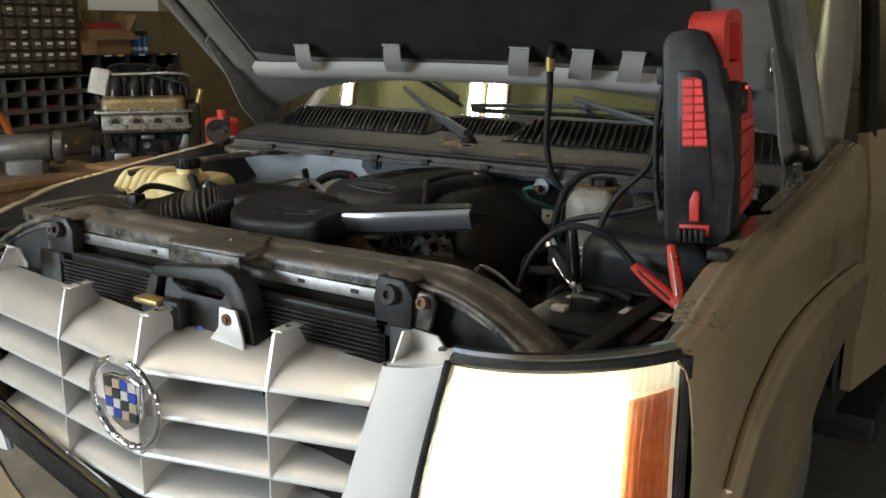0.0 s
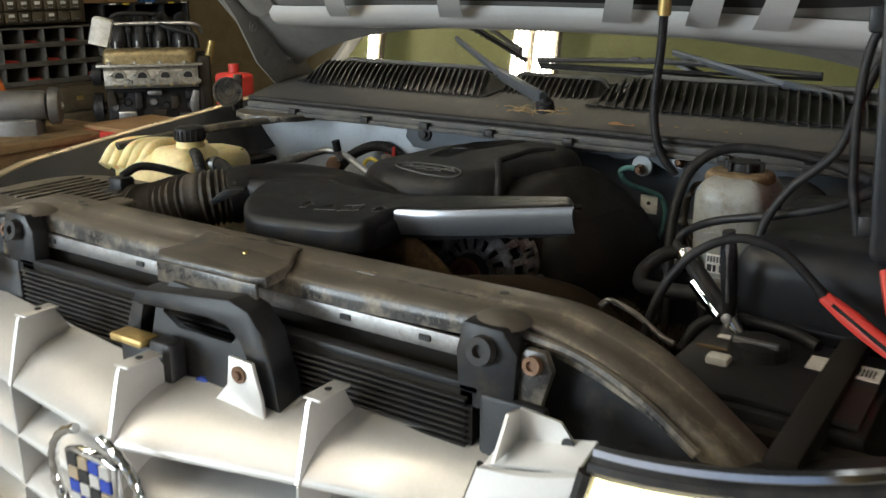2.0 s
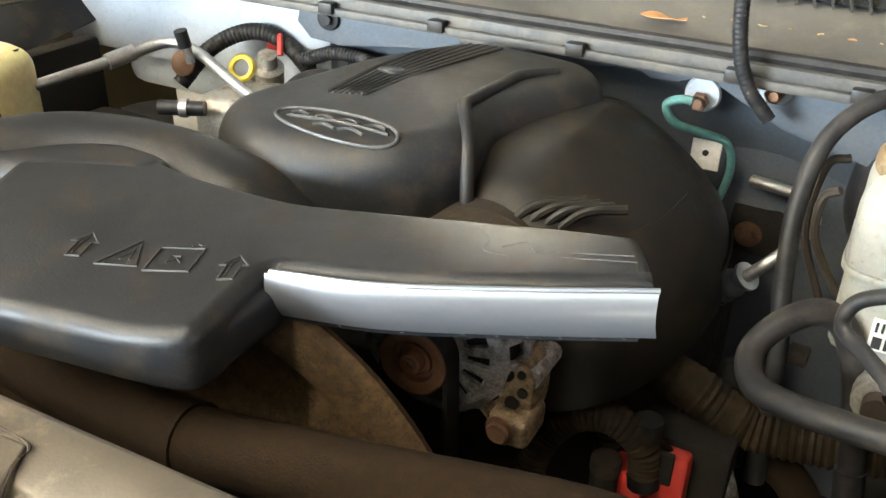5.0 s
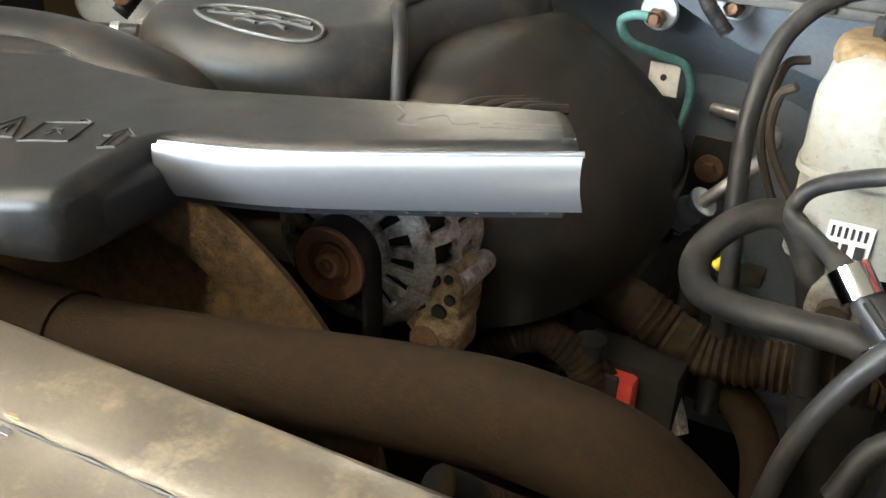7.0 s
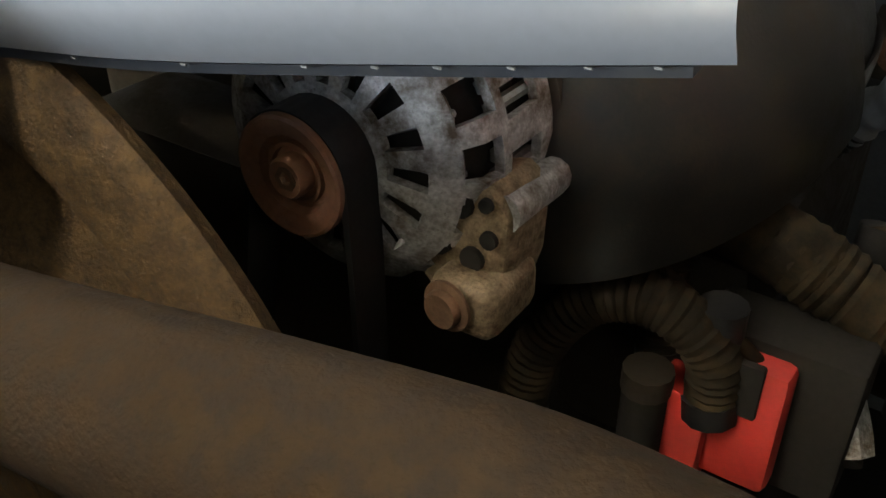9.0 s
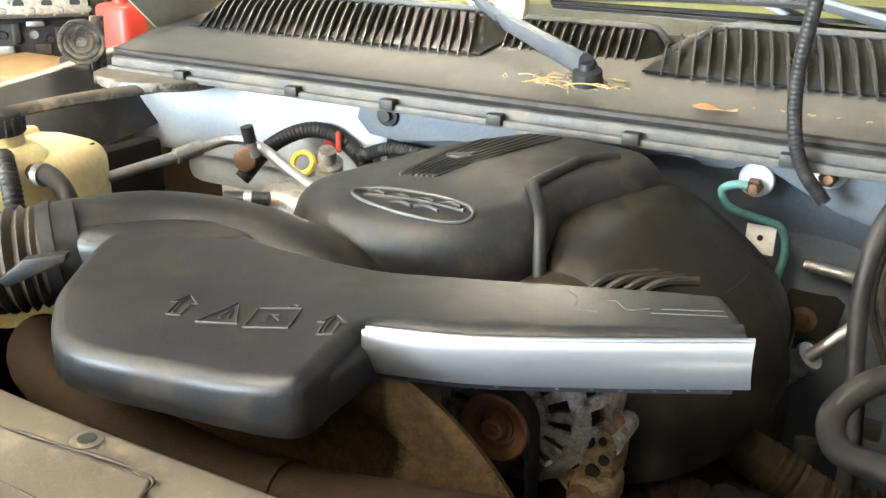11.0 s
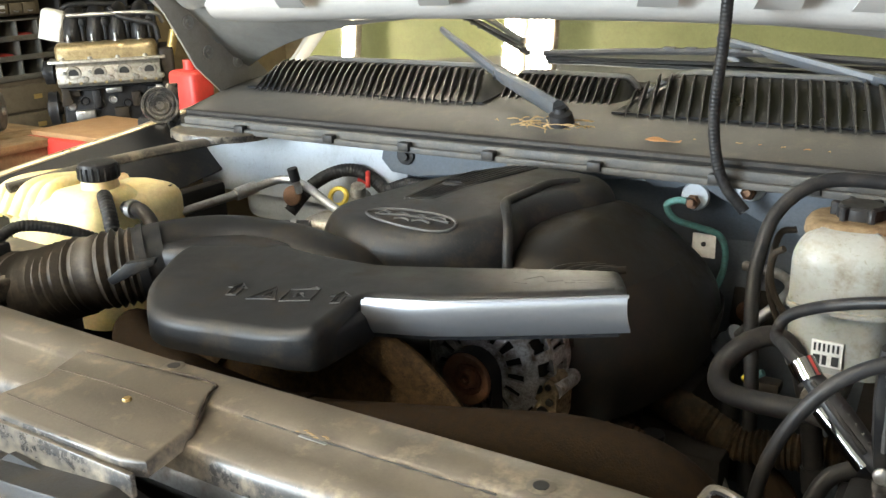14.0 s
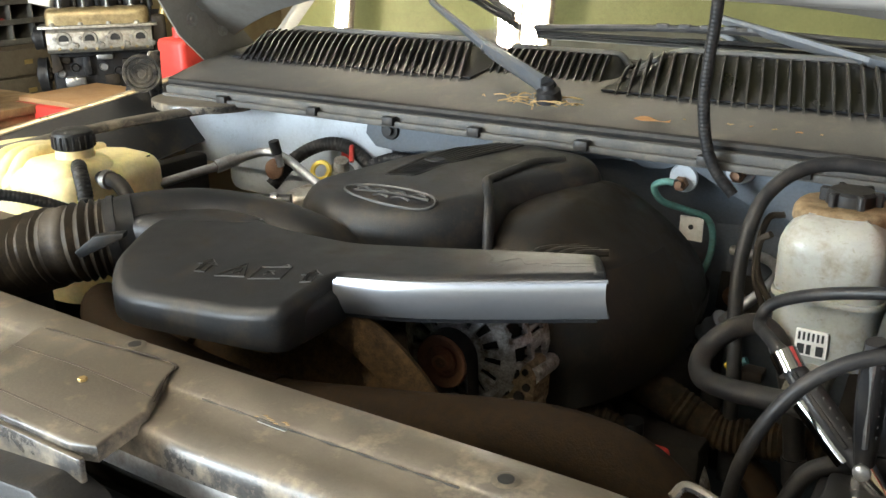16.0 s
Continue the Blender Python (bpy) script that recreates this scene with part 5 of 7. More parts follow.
part("trim_bar", sheet(bar, 40, 14, 0.004), TRIM, duct, "satin silver trim bar")
part("bar_lip", tube([Vector(bar(i / 12, 1.0)) + Vector((0, 0.003, 0.0)) for i in range(13)], 0.0022, 8), TRIM, duct)
part("bar_underside", sheet(lambda u, v: (Vector(bar(0.96 * u, 0.0)) + Vector((0, 0.028 * v, -0.004 + 0.004 * v))), 24, 3, 0.004), SMOOTHBLACK, duct, "black underside of the bar")
nick = finish("paint_nick", box((-0.0016, -0.0006, -0.0005), (0.0016, 0.0005, 0.0005), 0.0003, 1), MARK)
for u in (0.22, 0.40, 0.55, 0.63, 0.70, 0.78, 0.86, 0.93):
    o = part("paint_nick", nick, MARK, duct)
    o.matrix_world = Matrix.Translation(Vector(bar(u, 0.0)) + Vector((0, -0.003, -0.0035)))
part("duct_neck", box((-1.27, 1.52, 1.105), (-1.232, 1.61, 1.150), 0.012, 3), SMOOTHBLACK, duct)
part("elbow", tube([(-1.70, 1.60, 1.118), (-1.655, 1.66, 1.128), (-1.60, 1.725, 1.128), (-1.51, 1.765, 1.118), (-1.42, 1.775, 1.10), (-1.38, 1.80, 1.07)], 0.05, 20), PLASTIC, duct, "curved black intake elbow")
part("duct_web", pillow([(-1.62, 1.62), (-1.52, 1.66), (-1.46, 1.69), (-1.47, 1.73), (-1.56, 1.73), (-1.64, 1.69)], 1.10, 1.160, 0.02, 5), PLASTIC, duct)
part("bellows", tube([(-1.86, 1.545, 1.078), (-1.80, 1.555, 1.088), (-1.74, 1.575, 1.108), (-1.70, 1.60, 1.118), (-1.668, 1.632, 1.122)], 0.049, 24, ridge=0.0085, pitch=0.0125), BELLOWS, duct, "corrugated rubber bellows")
part("bellows_collar", tube([(-1.672, 1.628, 1.121), (-1.648, 1.658, 1.125)], 0.055, 24), PLASTIC, duct, "black hose collar")
part("collar_band", tube([(-1.668, 1.633, 1.122), (-1.662, 1.640, 1.123)], 0.0575, 24), RUBBER, duct)
part("hose_clamp", tube([(-1.872, 1.543, 1.077), (-1.86, 1.545, 1.079)], 0.053, 24), BRASS, duct, "brass-coloured hose clamp")
part("clip_lever", prism([(0, 0), (0.06, 0.028), (0.062, 0.036), (0.02, 0.03), (-0.008, 0.008)], 0.014, Matrix.Translation((-1.625, 1.545, 1.125)) @ Matrix.Rotation(radians(30), 4, "Z"), 0.002), PLASTIC, duct)
SCUFF = mat("pale_scuff", (0.06, 0.062, 0.064), 0.6, bump=0.1, vary=0.2)
for pts in ([(-1.115, 1.715), (-1.10, 1.700), (-1.095, 1.680), (-1.075, 1.678)], [(-1.085, 1.690), (-1.07, 1.705), (-1.055, 1.690), (-1.04, 1.698)], [(-1.03, 1.70), (-0.985, 1.712)], [(-1.035, 1.690), (-0.980, 1.703)]):
    part("scuff", tube([on_duct(x, y, 0.0001) for x, y in pts], 0.0005, 5, 4), SCUFF, duct, "pale scratch in the plastic")


def symbol(cx, cy, pts, r=0.0010, close=True):
    """A raised outline on the duct; points in the symbols' own axes, in metres."""
    ux, uy = Vector((0.94, 0.34)), Vector((-0.34, 0.94))
    q = [Vector((cx, cy)) + ux * a + uy * b2 for a, b2 in pts]
    part("moulded_symbol", tube([on_duct(p.x, p.y, 0.0006) for p in (q + q[:1] if close else q)], r, 6, smooth_path=False), MARK, duct, "raised moulded symbol")


ARROW = [(-0.006, -0.018), (-0.006, 0.004), (-0.012, 0.004), (0.0, 0.019), (0.012, 0.004), (0.006, 0.004), (0.006, -0.018)]
for ax, ay in ((-1.404, 1.557), (-1.264, 1.580)):
    symbol(ax, ay, ARROW)
    symbol(ax, ay, [(-0.0025, -0.014), (-0.0025, 0.006), (0.0, 0.012)], 0.0007, False)
symbol(-1.360, 1.561, [(-0.019, -0.016), (0.017, -0.016), (0.004, 0.024)])
symbol(-1.360, 1.561, [(-0.002, -0.006), (0.004, 0.010), (0.006, -0.006)], 0.0007, False)
symbol(-1.3175, 1.573, [(-0.019, -0.019), (0.019, -0.019), (0.019, 0.018), (-0.019, 0.018)])
symbol(-1.3175, 1.573, [(-0.006, -0.005), (0.0, 0.002), (0.006, -0.005), (0.003, 0.005), (-0.004, 0.005)], 0.0008)
symbol(-1.3175, 1.573, [(0.006, 0.022), (0.010, 0.026), (0.015, 0.022)], 0.0008, False)
# ---- air box ----
airbox = thing("air_box", "black air filter box with pale dusty lid", "air box", (-1.98, 1.5, 0.9))
part("box_body", box((-2.10, 1.36, 0.85), (-1.80, 1.62, 1.085), 0.02), PLASTIC, airbox)
part("box_lid", pillow([(-2.10, 1.36), (-1.84, 1.34), (-1.80, 1.40), (-1.84, 1.62), (-2.10, 1.60)], 1.088, 1.118, 0.010), SUPPORT, airbox, "dusty lid")
for i in range(9):
    part("lid_rib", box((-2.07 + 0.026 * i, 1.39, 1.117), (-2.06 + 0.026 * i, 1.58, 1.122), 0.002), SUPPORT, airbox)
part("sensor_tube", tube([(-1.93, 1.53, 1.065), (-1.86, 1.545, 1.078)], 0.055, 22), PLASTIC, airbox)
part("sensor_plug", box((-1.90, 1.52, 1.12), (-1.86, 1.555, 1.15), 0.005), PLASTIC, airbox)
part("sensor_wire", tube([(-1.88, 1.54, 1.15), (-1.87, 1.58, 1.165), (-1.83, 1.63, 1.15), (-1.80, 1.68, 1.12), (-1.82, 1.74, 1.09)], 0.008, 10, ridge=0.001, pitch=0.006), RUBBER, airbox)
# ---- coolant tank ----
tank = thing("coolant_tank", "yellowed translucent coolant overflow tank with black cap", "coolant tank", (-2.0, 1.84, 0.95))
part("tank_body", pillow([(-2.22, 1.78), (-2.16, 1.745), (-2.05, 1.735), (-1.96, 1.735), (-1.925, 1.76), (-1.918, 1.83), (-1.93, 1.92), (-1.97, 1.96), (-2.2, 1.95), (-2.235, 1.86)], 0.92, 1.138, 0.035, 6, 4,
                         lambda x, y: -0.012 + 0.02 * max(0, min(1, (x + 2.15) / 0.1))), TANK, tank)
part("tank_shoulder", pillow([(-2.06, 1.755), (-1.955, 1.745), (-1.93, 1.80), (-1.945, 1.86), (-2.04, 1.87)], 1.10, 1.160, 0.03, 6), TANK, tank)
part("tank_neck", lathe([(0.034, 0.0), (0.031, 0.03), (0.030, 0.034)], 28, Matrix.Translation((-1.985, 1.81, 1.145))), TANK, tank)
for i in range(5):
    part("tank_rib", tube([(-2.215 + 0.033 * i, 1.742, 1.10), (-2.21 + 0.033 * i, 1.79, 1.143 + 0.003 * i), (-2.205 + 0.033 * i, 1.93, 1.135)], 0.015, 10), TANK, tank)
cp = part("cap", lathe([(0, 0.032), (0.027, 0.032), (0.032, 0.029), (0.034, 0.023), (0.034, 0.004), (0.032, 0)], 32, Matrix.Translation((-1.985, 1.81, 1.174))), RUBBER, tank, "black ribbed cap")
for k in range(20):
    a = 2 * math.pi * k / 20
    part("cap_rib", tube([(-1.985 + 0.0338 * math.cos(a), 1.81 + 0.0338 * math.sin(a), 1.177), (-1.985 + 0.0338 * math.cos(a), 1.81 + 0.0338 * math.sin(a), 1.198)], 0.0022, 6), RUBBER, cp)
part("tank_hose", tube([(-1.945, 1.785, 1.152), (-1.915, 1.765, 1.152), (-1.882, 1.745, 1.125), (-1.862, 1.73, 1.07), (-1.868, 1.71, 1.0)], 0.0115, 12, ridge=0.0016, pitch=0.007), RUBBER, tank, "black convoluted hose")
part("outlet_hose", tube([(-1.925, 1.81, 1.128), (-1.885, 1.81, 1.128), (-1.845, 1.80, 1.10), (-1.83, 1.785, 1.04)], 0.013, 12), GREYHOSE, tank)
part("outlet_clamp", tube([(-1.912, 1.81, 1.129), (-1.900, 1.81, 1.129)], 0.0165, 12), STEEL, tank)

# ---- pipes behind the duct ----
pipe = thing("coolant_pipes", "aluminium pipes, fittings and hoses behind the engine cover", "pipes", (-1.85, 2.1, 1.05))
part("metal_pipe", tube([(-2.0, 1.86, 1.06), (-1.94, 1.95, 1.085), (-1.90, 2.07, 1.10), (-1.86, 2.13, 1.115), (-1.80, 2.13, 1.11), (-1.72, 2.11, 1.085), (-1.67, 2.10, 1.07)], 0.0085, 12), STEEL, pipe, "bare aluminium pipe")
part("pipe_joint", tube([(-1.905, 2.05, 1.098), (-1.89, 2.09, 1.106)], 0.0125, 12), STEEL, pipe)
part("valve_stem", tube([(-1.955, 1.93, 1.08), (-1.955, 1.93, 1.125)], 0.007, 10), STEEL, pipe)
part("valve_cap", tube([(-1.955, 1.93, 1.118), (-1.955, 1.93, 1.14)], 0.0095, 12), RUBBER, pipe, "black valve cap")
part("valve_stem", tube([(-1.795, 2.11, 1.10), (-1.798, 2.105, 1.135)], 0.007, 10), STEEL, pipe)
part("valve_cap", tube([(-1.798, 2.105, 1.125), (-1.80, 2.10, 1.15)], 0.010, 12), RUBBER, pipe, "black valve cap")
part("throttle_casting", box((-1.77, 2.07, 0.98), (-1.67, 2.2, 1.065), 0.02, 3), CAST, pipe, "bare alloy casting")
part("vacuum_valve", lathe([(0, 0.05), (0.014, 0.05), (0.016, 0.03), (0.026, 0.026), (0.026, 0.0), (0, 0)], 20, along((-1.725, 2.20, 1.06), (0.3, -0.3, 1))), CAST, pipe)
part("yellow_ring", lathe([(0.013, 0.004), (0.019, 0.005), (0.022, 0.0), (0.019, -0.005), (0.013, -0.004), (0.013, 0.004)], 24, along((-1.745, 2.165, 1.085), (0.3, -0.9, 0.5))), YELLOW, pipe, "yellow dipstick ring")
part("red_clip", box((-1.775, 2.262, 1.085), (-1.74, 2.292, 1.108), 0.005, 2), RED, pipe, "red connector clip")
part("red_clip_arm", tube([(-1.75, 2.27, 1.10), (-1.735, 2.25, 1.115), (-1.725, 2.235, 1.09)], 0.005, 8), RED, pipe)
part("vacuum_hose", tube([(-1.87, 2.16, 1.04), (-1.84, 2.2, 1.09), (-1.80, 2.235, 1.115), (-1.76, 2.255, 1.115), (-1.72, 2.26, 1.095), (-1.68, 2.25, 1.07)], 0.013, 12, ridge=0.0012, pitch=0.007), RUBBER, pipe)
part("wire_loom", tube([(-1.68, 2.235, 1.09), (-1.62, 2.24, 1.11), (-1.55, 2.235, 1.105), (-1.50, 2.22, 1.08)], 0.010, 12, ridge=0.0014, pitch=0.006), RUBBER, pipe, "corrugated wiring loom")
part("wire_loom", tube([(-1.60, 2.25, 1.085), (-1.53, 2.25, 1.10), (-1.46, 2.25, 1.10), (-1.38, 2.24, 1.07)], 0.012, 12, ridge=0.0014, pitch=0.006), RUBBER, pipe, "corrugated wiring loom")
part("braided_tube", tube([(-1.66, 2.14, 1.06), (-1.64, 2.18, 1.085), (-1.60, 2.21, 1.085), (-1.56, 2.20, 1.06)], 0.008, 10), GREYHOSE, pipe)
part("rusty_flange", lathe([(0, 0.006), (0.012, 0.006), (0.02, 0.003), (0.021, 0)], 20, along((-1.86, 2.16, 1.075), (0.2, -1, 0.3))), BOLT, pipe)
part("sensor_body", tube([(-1.78, 2.02, 1.06), (-1.72, 2.05, 1.06)], 0.011, 12), BLACKMETAL, pipe)
part("sensor_ring", tube([(-1.752, 2.034, 1.06), (-1.742, 2.039, 1.06)], 0.0135, 12), STEEL, pipe)
part("support_tower", box((-2.10, 1.98, 0.6), (-1.92, 2.2, 0.955), 0.02), DARK, pipe)
part("brace_rod", tube([(-2.17, 1.75, 1.15), (-2.12, 2.0, 1.165), (-2.02, 2.2, 1.178)], 0.011, 10, flat=0.6), SUPPORT, pipe, "diagonal body brace")
part("brace_plate", pillow([(-2.2, 2.16), (-2.10, 2.12), (-2.0, 2.16), (-1.99, 2.24), (-2.2, 2.26)], 1.17, 1.186, 0.004, 3), SUPPORT, pipe)

# ---- fan shroud and hoses ----
shroud = thing("fan_shroud", "dirt-covered brown plastic fan shroud", "fan shroud", (CX, 1.5, 0.6))


def shroud_fn(u, v):
    a = math.radians(-80 + 340 * u)
    prof = [(0.262, 1.612), (0.270, 1.610), (0.273, 1.602), (0.268, 1.596), (0.240, 1.588), (0.229, 1.588), (0.224, 1.597), (0.214, 1.594), (0.165, 1.570), (0.10, 1.550)]
    k = v * 9
    i = min(int(k), 8)
    q = k - i
    r = prof[i][0] + (prof[i + 1][0] - prof[i][0]) * q
    y = prof[i][1] + (prof[i + 1][1] - prof[i][1]) * q
    x = -1.328 + r * math.cos(a)
    z = 0.867 + r * math.sin(a)
    cap = 1.100 + 0.06 * max(0.0, min(1.0, (x + 1.26) / 0.05))
    return (x, y + 0.008, min(z, cap))


part("shroud_ring", sheet(shroud_fn, 90, 36, 0.004), SHROUD, shroud)
part("shroud_face", sheet(lambda u, v: (CX - 0.44 + 0.88 * u, 1.56 + 0.004 * v, 0.55 + 0.42 * v), 10, 6, 0.005), SHROUD, shroud)
part("moulded_arrow", tube([(-1.30, 1.512, 1.095), (-1.285, 1.53, 1.092), (-1.27, 1.515, 1.094), (-1.29, 1.51, 1.095)], 0.0018, 6, smooth_path=False), SHROUD, shroud)

rhose = thing("radiator_hose", "thick dust-browned rubber radiator hose", "hose", (-1.1, 1.52, 1.0))
part("hose_body", tube([(-1.68, 1.66, 0.993), (-1.66, 1.60, 1.038), (-1.59, 1.545, 1.048), (-1.48, 1.525, 1.038), (-1.31, 1.522, 1.025), (-1.13, 1.522, 1.054), (-1.0, 1.524, 1.079), (-0.92, 1.528, 1.087), (-0.85, 1.535, 1.067), (-0.79, 1.545, 0.993), (-0.76, 1.56, 0.893)],
                     lambda q: 0.026 + 0.0055 * min(1, q * 1.6), 20), HOSE, rhose)
part("hose_joint", tube([(-1.285, 1.522, 1.026), (-1.268, 1.522, 1.028)], 0.0335, 20), HOSE, rhose)
part("hose_clip", tube([(-0.80, 1.44, 1.128), (-0.79, 1.45, 1.135), (-0.75, 1.44, 1.128), (-0.71, 1.42, 1.115), (-0.69, 1.415, 1.11)], 0.004, 8), SUPPORT, rhose, "bent wire clip")

# ---- alternator ----
alt = thing("alternator", "corroded cast alternator with rusty pulley", "alternator", (-1.165, 1.79, 0.93))
AC = Vector((-1.172, 1.742, 1.031))
AM = along(AC, (0.02, -1, 0.0)) @ Matrix.Rotation(radians(-52), 4, "Z") @ Matrix.Scale(0.985, 4)


def alt_face():
    """Slotted front end with a rounded shoulder."""
    b = bmesh.new()
    sides = 128
    rows = [(0.030, 0.012), (0.040, 0.012), (0.064, 0.009), (0.080, 0.0), (0.088, -0.010), (0.0905, -0.022), (0.0905, -0.030), (0.0905, -0.062), (0.0905, -0.075), (0.086, -0.080)]
    g = [[b.verts.new((r * math.cos(2 * math.pi * k / sides), r * math.sin(2 * math.pi * k / sides), z)) for k in range(sides)] for r, z in rows]
    for i in range(len(rows) - 1):
        for k in range(sides):
            slot = (k % 8) < 4
            if slot and i in (1,):
                continue
            if (k % 8) in (2, 3, 4, 5, 6) and i in (3, 4):
                continue
            if slot and i in (6,):
                continue
            b.faces.new((g[i][k], g[i][(k + 1) % sides], g[i + 1][(k + 1) % sides], g[i + 1][k]))
    bmesh.ops.recalc_face_normals(b, faces=b.faces)
    bmesh.ops.solidify(b, geom=b.faces[:], thickness=0.006)
    b.transform(AM)
    return b


part("front_housing", alt_face(), ALLOY, alt, "slotted cast alloy housing")
part("rotor", lathe([(0, 0.002), (0.07, -0.004), (0.078, -0.02), (0.078, -0.08), (0, -0.08)], 40, AM), DARK, alt)
vane = finish("rotor_vane", box((0.02, -0.002, -0.01), (0.076, 0.002, 0.0), 0.001, 1), STEEL)
for k in range(14):
    o = part("rotor_vane", vane, STEEL, alt)
    o.matrix_world = AM @ Matrix.Rotation(2 * math.pi * k / 14, 4, "Z")
coil = finish("copper_coil", tube([(0.080, 0, -0.028), (0.082, 0, -0.066)], 0.004, 8), STEEL)
for k in range(40):
    o = part("stator_coil", coil, STEEL, alt)
    o.matrix_world = AM @ Matrix.Rotation(2 * math.pi * k / 40, 4, "Z")
part("stator_band", lathe([(0.088, -0.078), (0.093, -0.080), (0.093, -0.105), (0.088, -0.107)], 64, AM), GREASE, alt)
part("rear_housing", lathe([(0.088, -0.107), (0.0915, -0.110), (0.0915, -0.15), (0.08, -0.165), (0, -0.165)], 64, AM), GREASE, alt)
part("through_bolt_boss", tube([(-1.078, 1.755, 1.012), (-1.080, 1.87, 1.005)], 0.011, 12), ALLOY, alt)
part("housing_foot", prism([(-0.02, 0.0), (0.03, 0.028), (0.044, 0.01), (0.042, -0.03), (0.034, -0.052), (0.0, -0.058), (-0.028, -0.03)], 0.05, Matrix.Translation((-1.113, 1.748, 1.003)), 0.010), CRUST, alt, "dirt-caked lower casting")
for x, z, r in ((-1.098, 1.016, 0.008), (-1.112, 0.99, 0.009), (-1.09, 0.985, 0.007), (-1.125, 0.975, 0.007), (-1.082, 1.02, 0.004), (-1.105, 1.003, 0.005), (-1.093, 0.968, 0.006), (-1.118, 1.006, 0.004), (-1.08, 1.0, 0.005), (-1.108, 0.962, 0.005)):
    part("casting_hole", lathe([(0, 0.003), (r, 0.003), (r * 1.05, 0)], 12, along((x, 1.7475, z), (0, -1, 0))), DARK, alt)
part("mount_ear", box((-1.108, 1.728, 0.946), (-1.066, 1.78, 0.980), 0.009, 3), CRUST, alt, "crusty mounting ear")
part("ear_bolt", lathe([(0, 0.008), (0.010, 0.008), (0.011, 0.006), (0.011, 0.003), (0.015, 0.002), (0.015, 0)], 24, along((-1.092, 1.727, 0.966), (-0.1, -1, 0))), BOLT, alt, "rusty bolt head")
PM = along((-1.174, 1.718, 1.028), (0.02, -1, 0)) @ Matrix.Scale(0.93, 4)
pul = part("pulley", lathe([(0.020, 0.004), (0.0225, 0.010), (0.024, 0.014), (0.0345, 0.018), (0.0365, 0.017), (0.037, 0.012), (0.0345, 0.010), (0.0345, -0.016), (0.037, -0.018), (0.037, -0.022), (0, -0.022)], 56, PM), RUST, alt, "rusty ribbed pulley")
part("pulley_hub", lathe([(0, 0.016), (0.006, 0.016), (0.007, 0.019), (0.011, 0.020), (0.0125, 0.018), (0.0125, 0.009), (0.016, 0.008), (0.0165, 0.0115), (0.0185, 0.0115), (0.019, 0.008), (0.0245, 0.009)], 40, PM), RUST, pul)
part("pulley_nut", lathe([(0.003, 0.017), (0.004, 0.0195), (0.0075, 0.0195), (0.008, 0.016)], 6, PM), BOLT, pul)


def belt(u, v):
    """Serpentine belt over the top and right of the pulley, then down."""
    path = []
    for k in range(13):
        a = math.radians(150 - 150 * k / 12)
        path.append(Vector((-1.174 + 0.0355 * math.cos(a), 0, 1.028 + 0.0355 * math.sin(a))))
    path += [Vector((-1.1375, 0, 0.97)), Vector((-1.138, 0, 0.80))]
    path = [Vector((-1.24, 0, 0.86))] + path
    k = u * (len(path) - 1)
    i = min(int(k), len(path) - 2)
    p = path[i].lerp(path[i + 1], k - i)
    return (p.x, 1.706 + 0.026 * v, p.z)


part("drive_belt", sheet(belt, 60, 4, 0.004), RUBBER, alt, "black serpentine drive belt")

# ---- driver's side of the bay ----
brake = thing("brake_fluid_tank", "white translucent brake fluid tank with grimy shoulders", "brake fluid tank", (-0.79, 1.95, 1.03))
ro = [(-0.79 + (x + 0.79) * 0.80 + 0.004, y) for x, y in [(-0.862, 1.885), (-0.80, 1.873), (-0.725, 1.885), (-0.716, 1.95), (-0.725, 2.02), (-0.80, 2.03), (-0.862, 2.02), (-0.868, 1.95)]]
part("upper_tank", pillow(ro, 1.118, 1.212, 0.042, 7, 4, crown=0.006), WHITETANK, brake)
part("lower_tank", pillow([(x * 0.96 - 0.0316, y * 0.96 + 0.078) for x, y in ro], 1.035, 1.120, 0.006, 3), WHITETANK, brake)
part("tank_seam", pillow([(x * 1.04 + 0.0316, y * 1.04 - 0.078) for x, y in ro], 1.114, 1.121, 0.003, 2), WHITETANK, brake)
part("grime", pillow([(-0.838, 1.915), (-0.79, 1.900), (-0.742, 1.915), (-0.736, 1.98), (-0.79, 2.01), (-0.842, 1.98)], 1.198, 1.2155, 0.012, 4), TANKDIRT, brake, "brown grime round the filler")
bcap = part("cap", lathe([(0, 0.028), (0.028, 0.028), (0.032, 0.024), (0.033, 0.004), (0.03, 0.0)], 28, Matrix.Translation((-0.785, 1.955, 1.208)) @ Matrix.Scale(0.85, 4)), RUBBER, brake, "black filler cap")
for k in range(6):
    a = 2 * math.pi * k / 6
    part("cap_lug", box((-0.006, -0.004, 0.0), (0.006, 0.004, 0.024), 0.002, 1, None, Matrix.Translation((-0.785 + 0.029 * math.cos(a), 1.955 + 0.029 * math.sin(a), 1.208)) @ Matrix.Rotation(a, 4, "Z")), RUBBER, bcap)
lb = part("label", box((-0.812, 1.8725, 1.048), (-0.776, 1.8755, 1.081), 0.0006, 1), WHITE, brake, "small white label with illegible marks")
for i in range(6):
    part("label_bar", box((-0.809 + 0.0052 * i, 1.8716, 1.068), (-0.8065 + 0.0052 * i, 1.8724, 1.078), 0), INK, lb)
for i, w in enumerate((0.008, 0.005, 0.008)):
    part("label_mark", box((-0.809 + 0.0105 * i, 1.8716, 1.051), (-0.809 + 0.0105 * i + w, 1.8724, 1.063), 0), INK, lb)
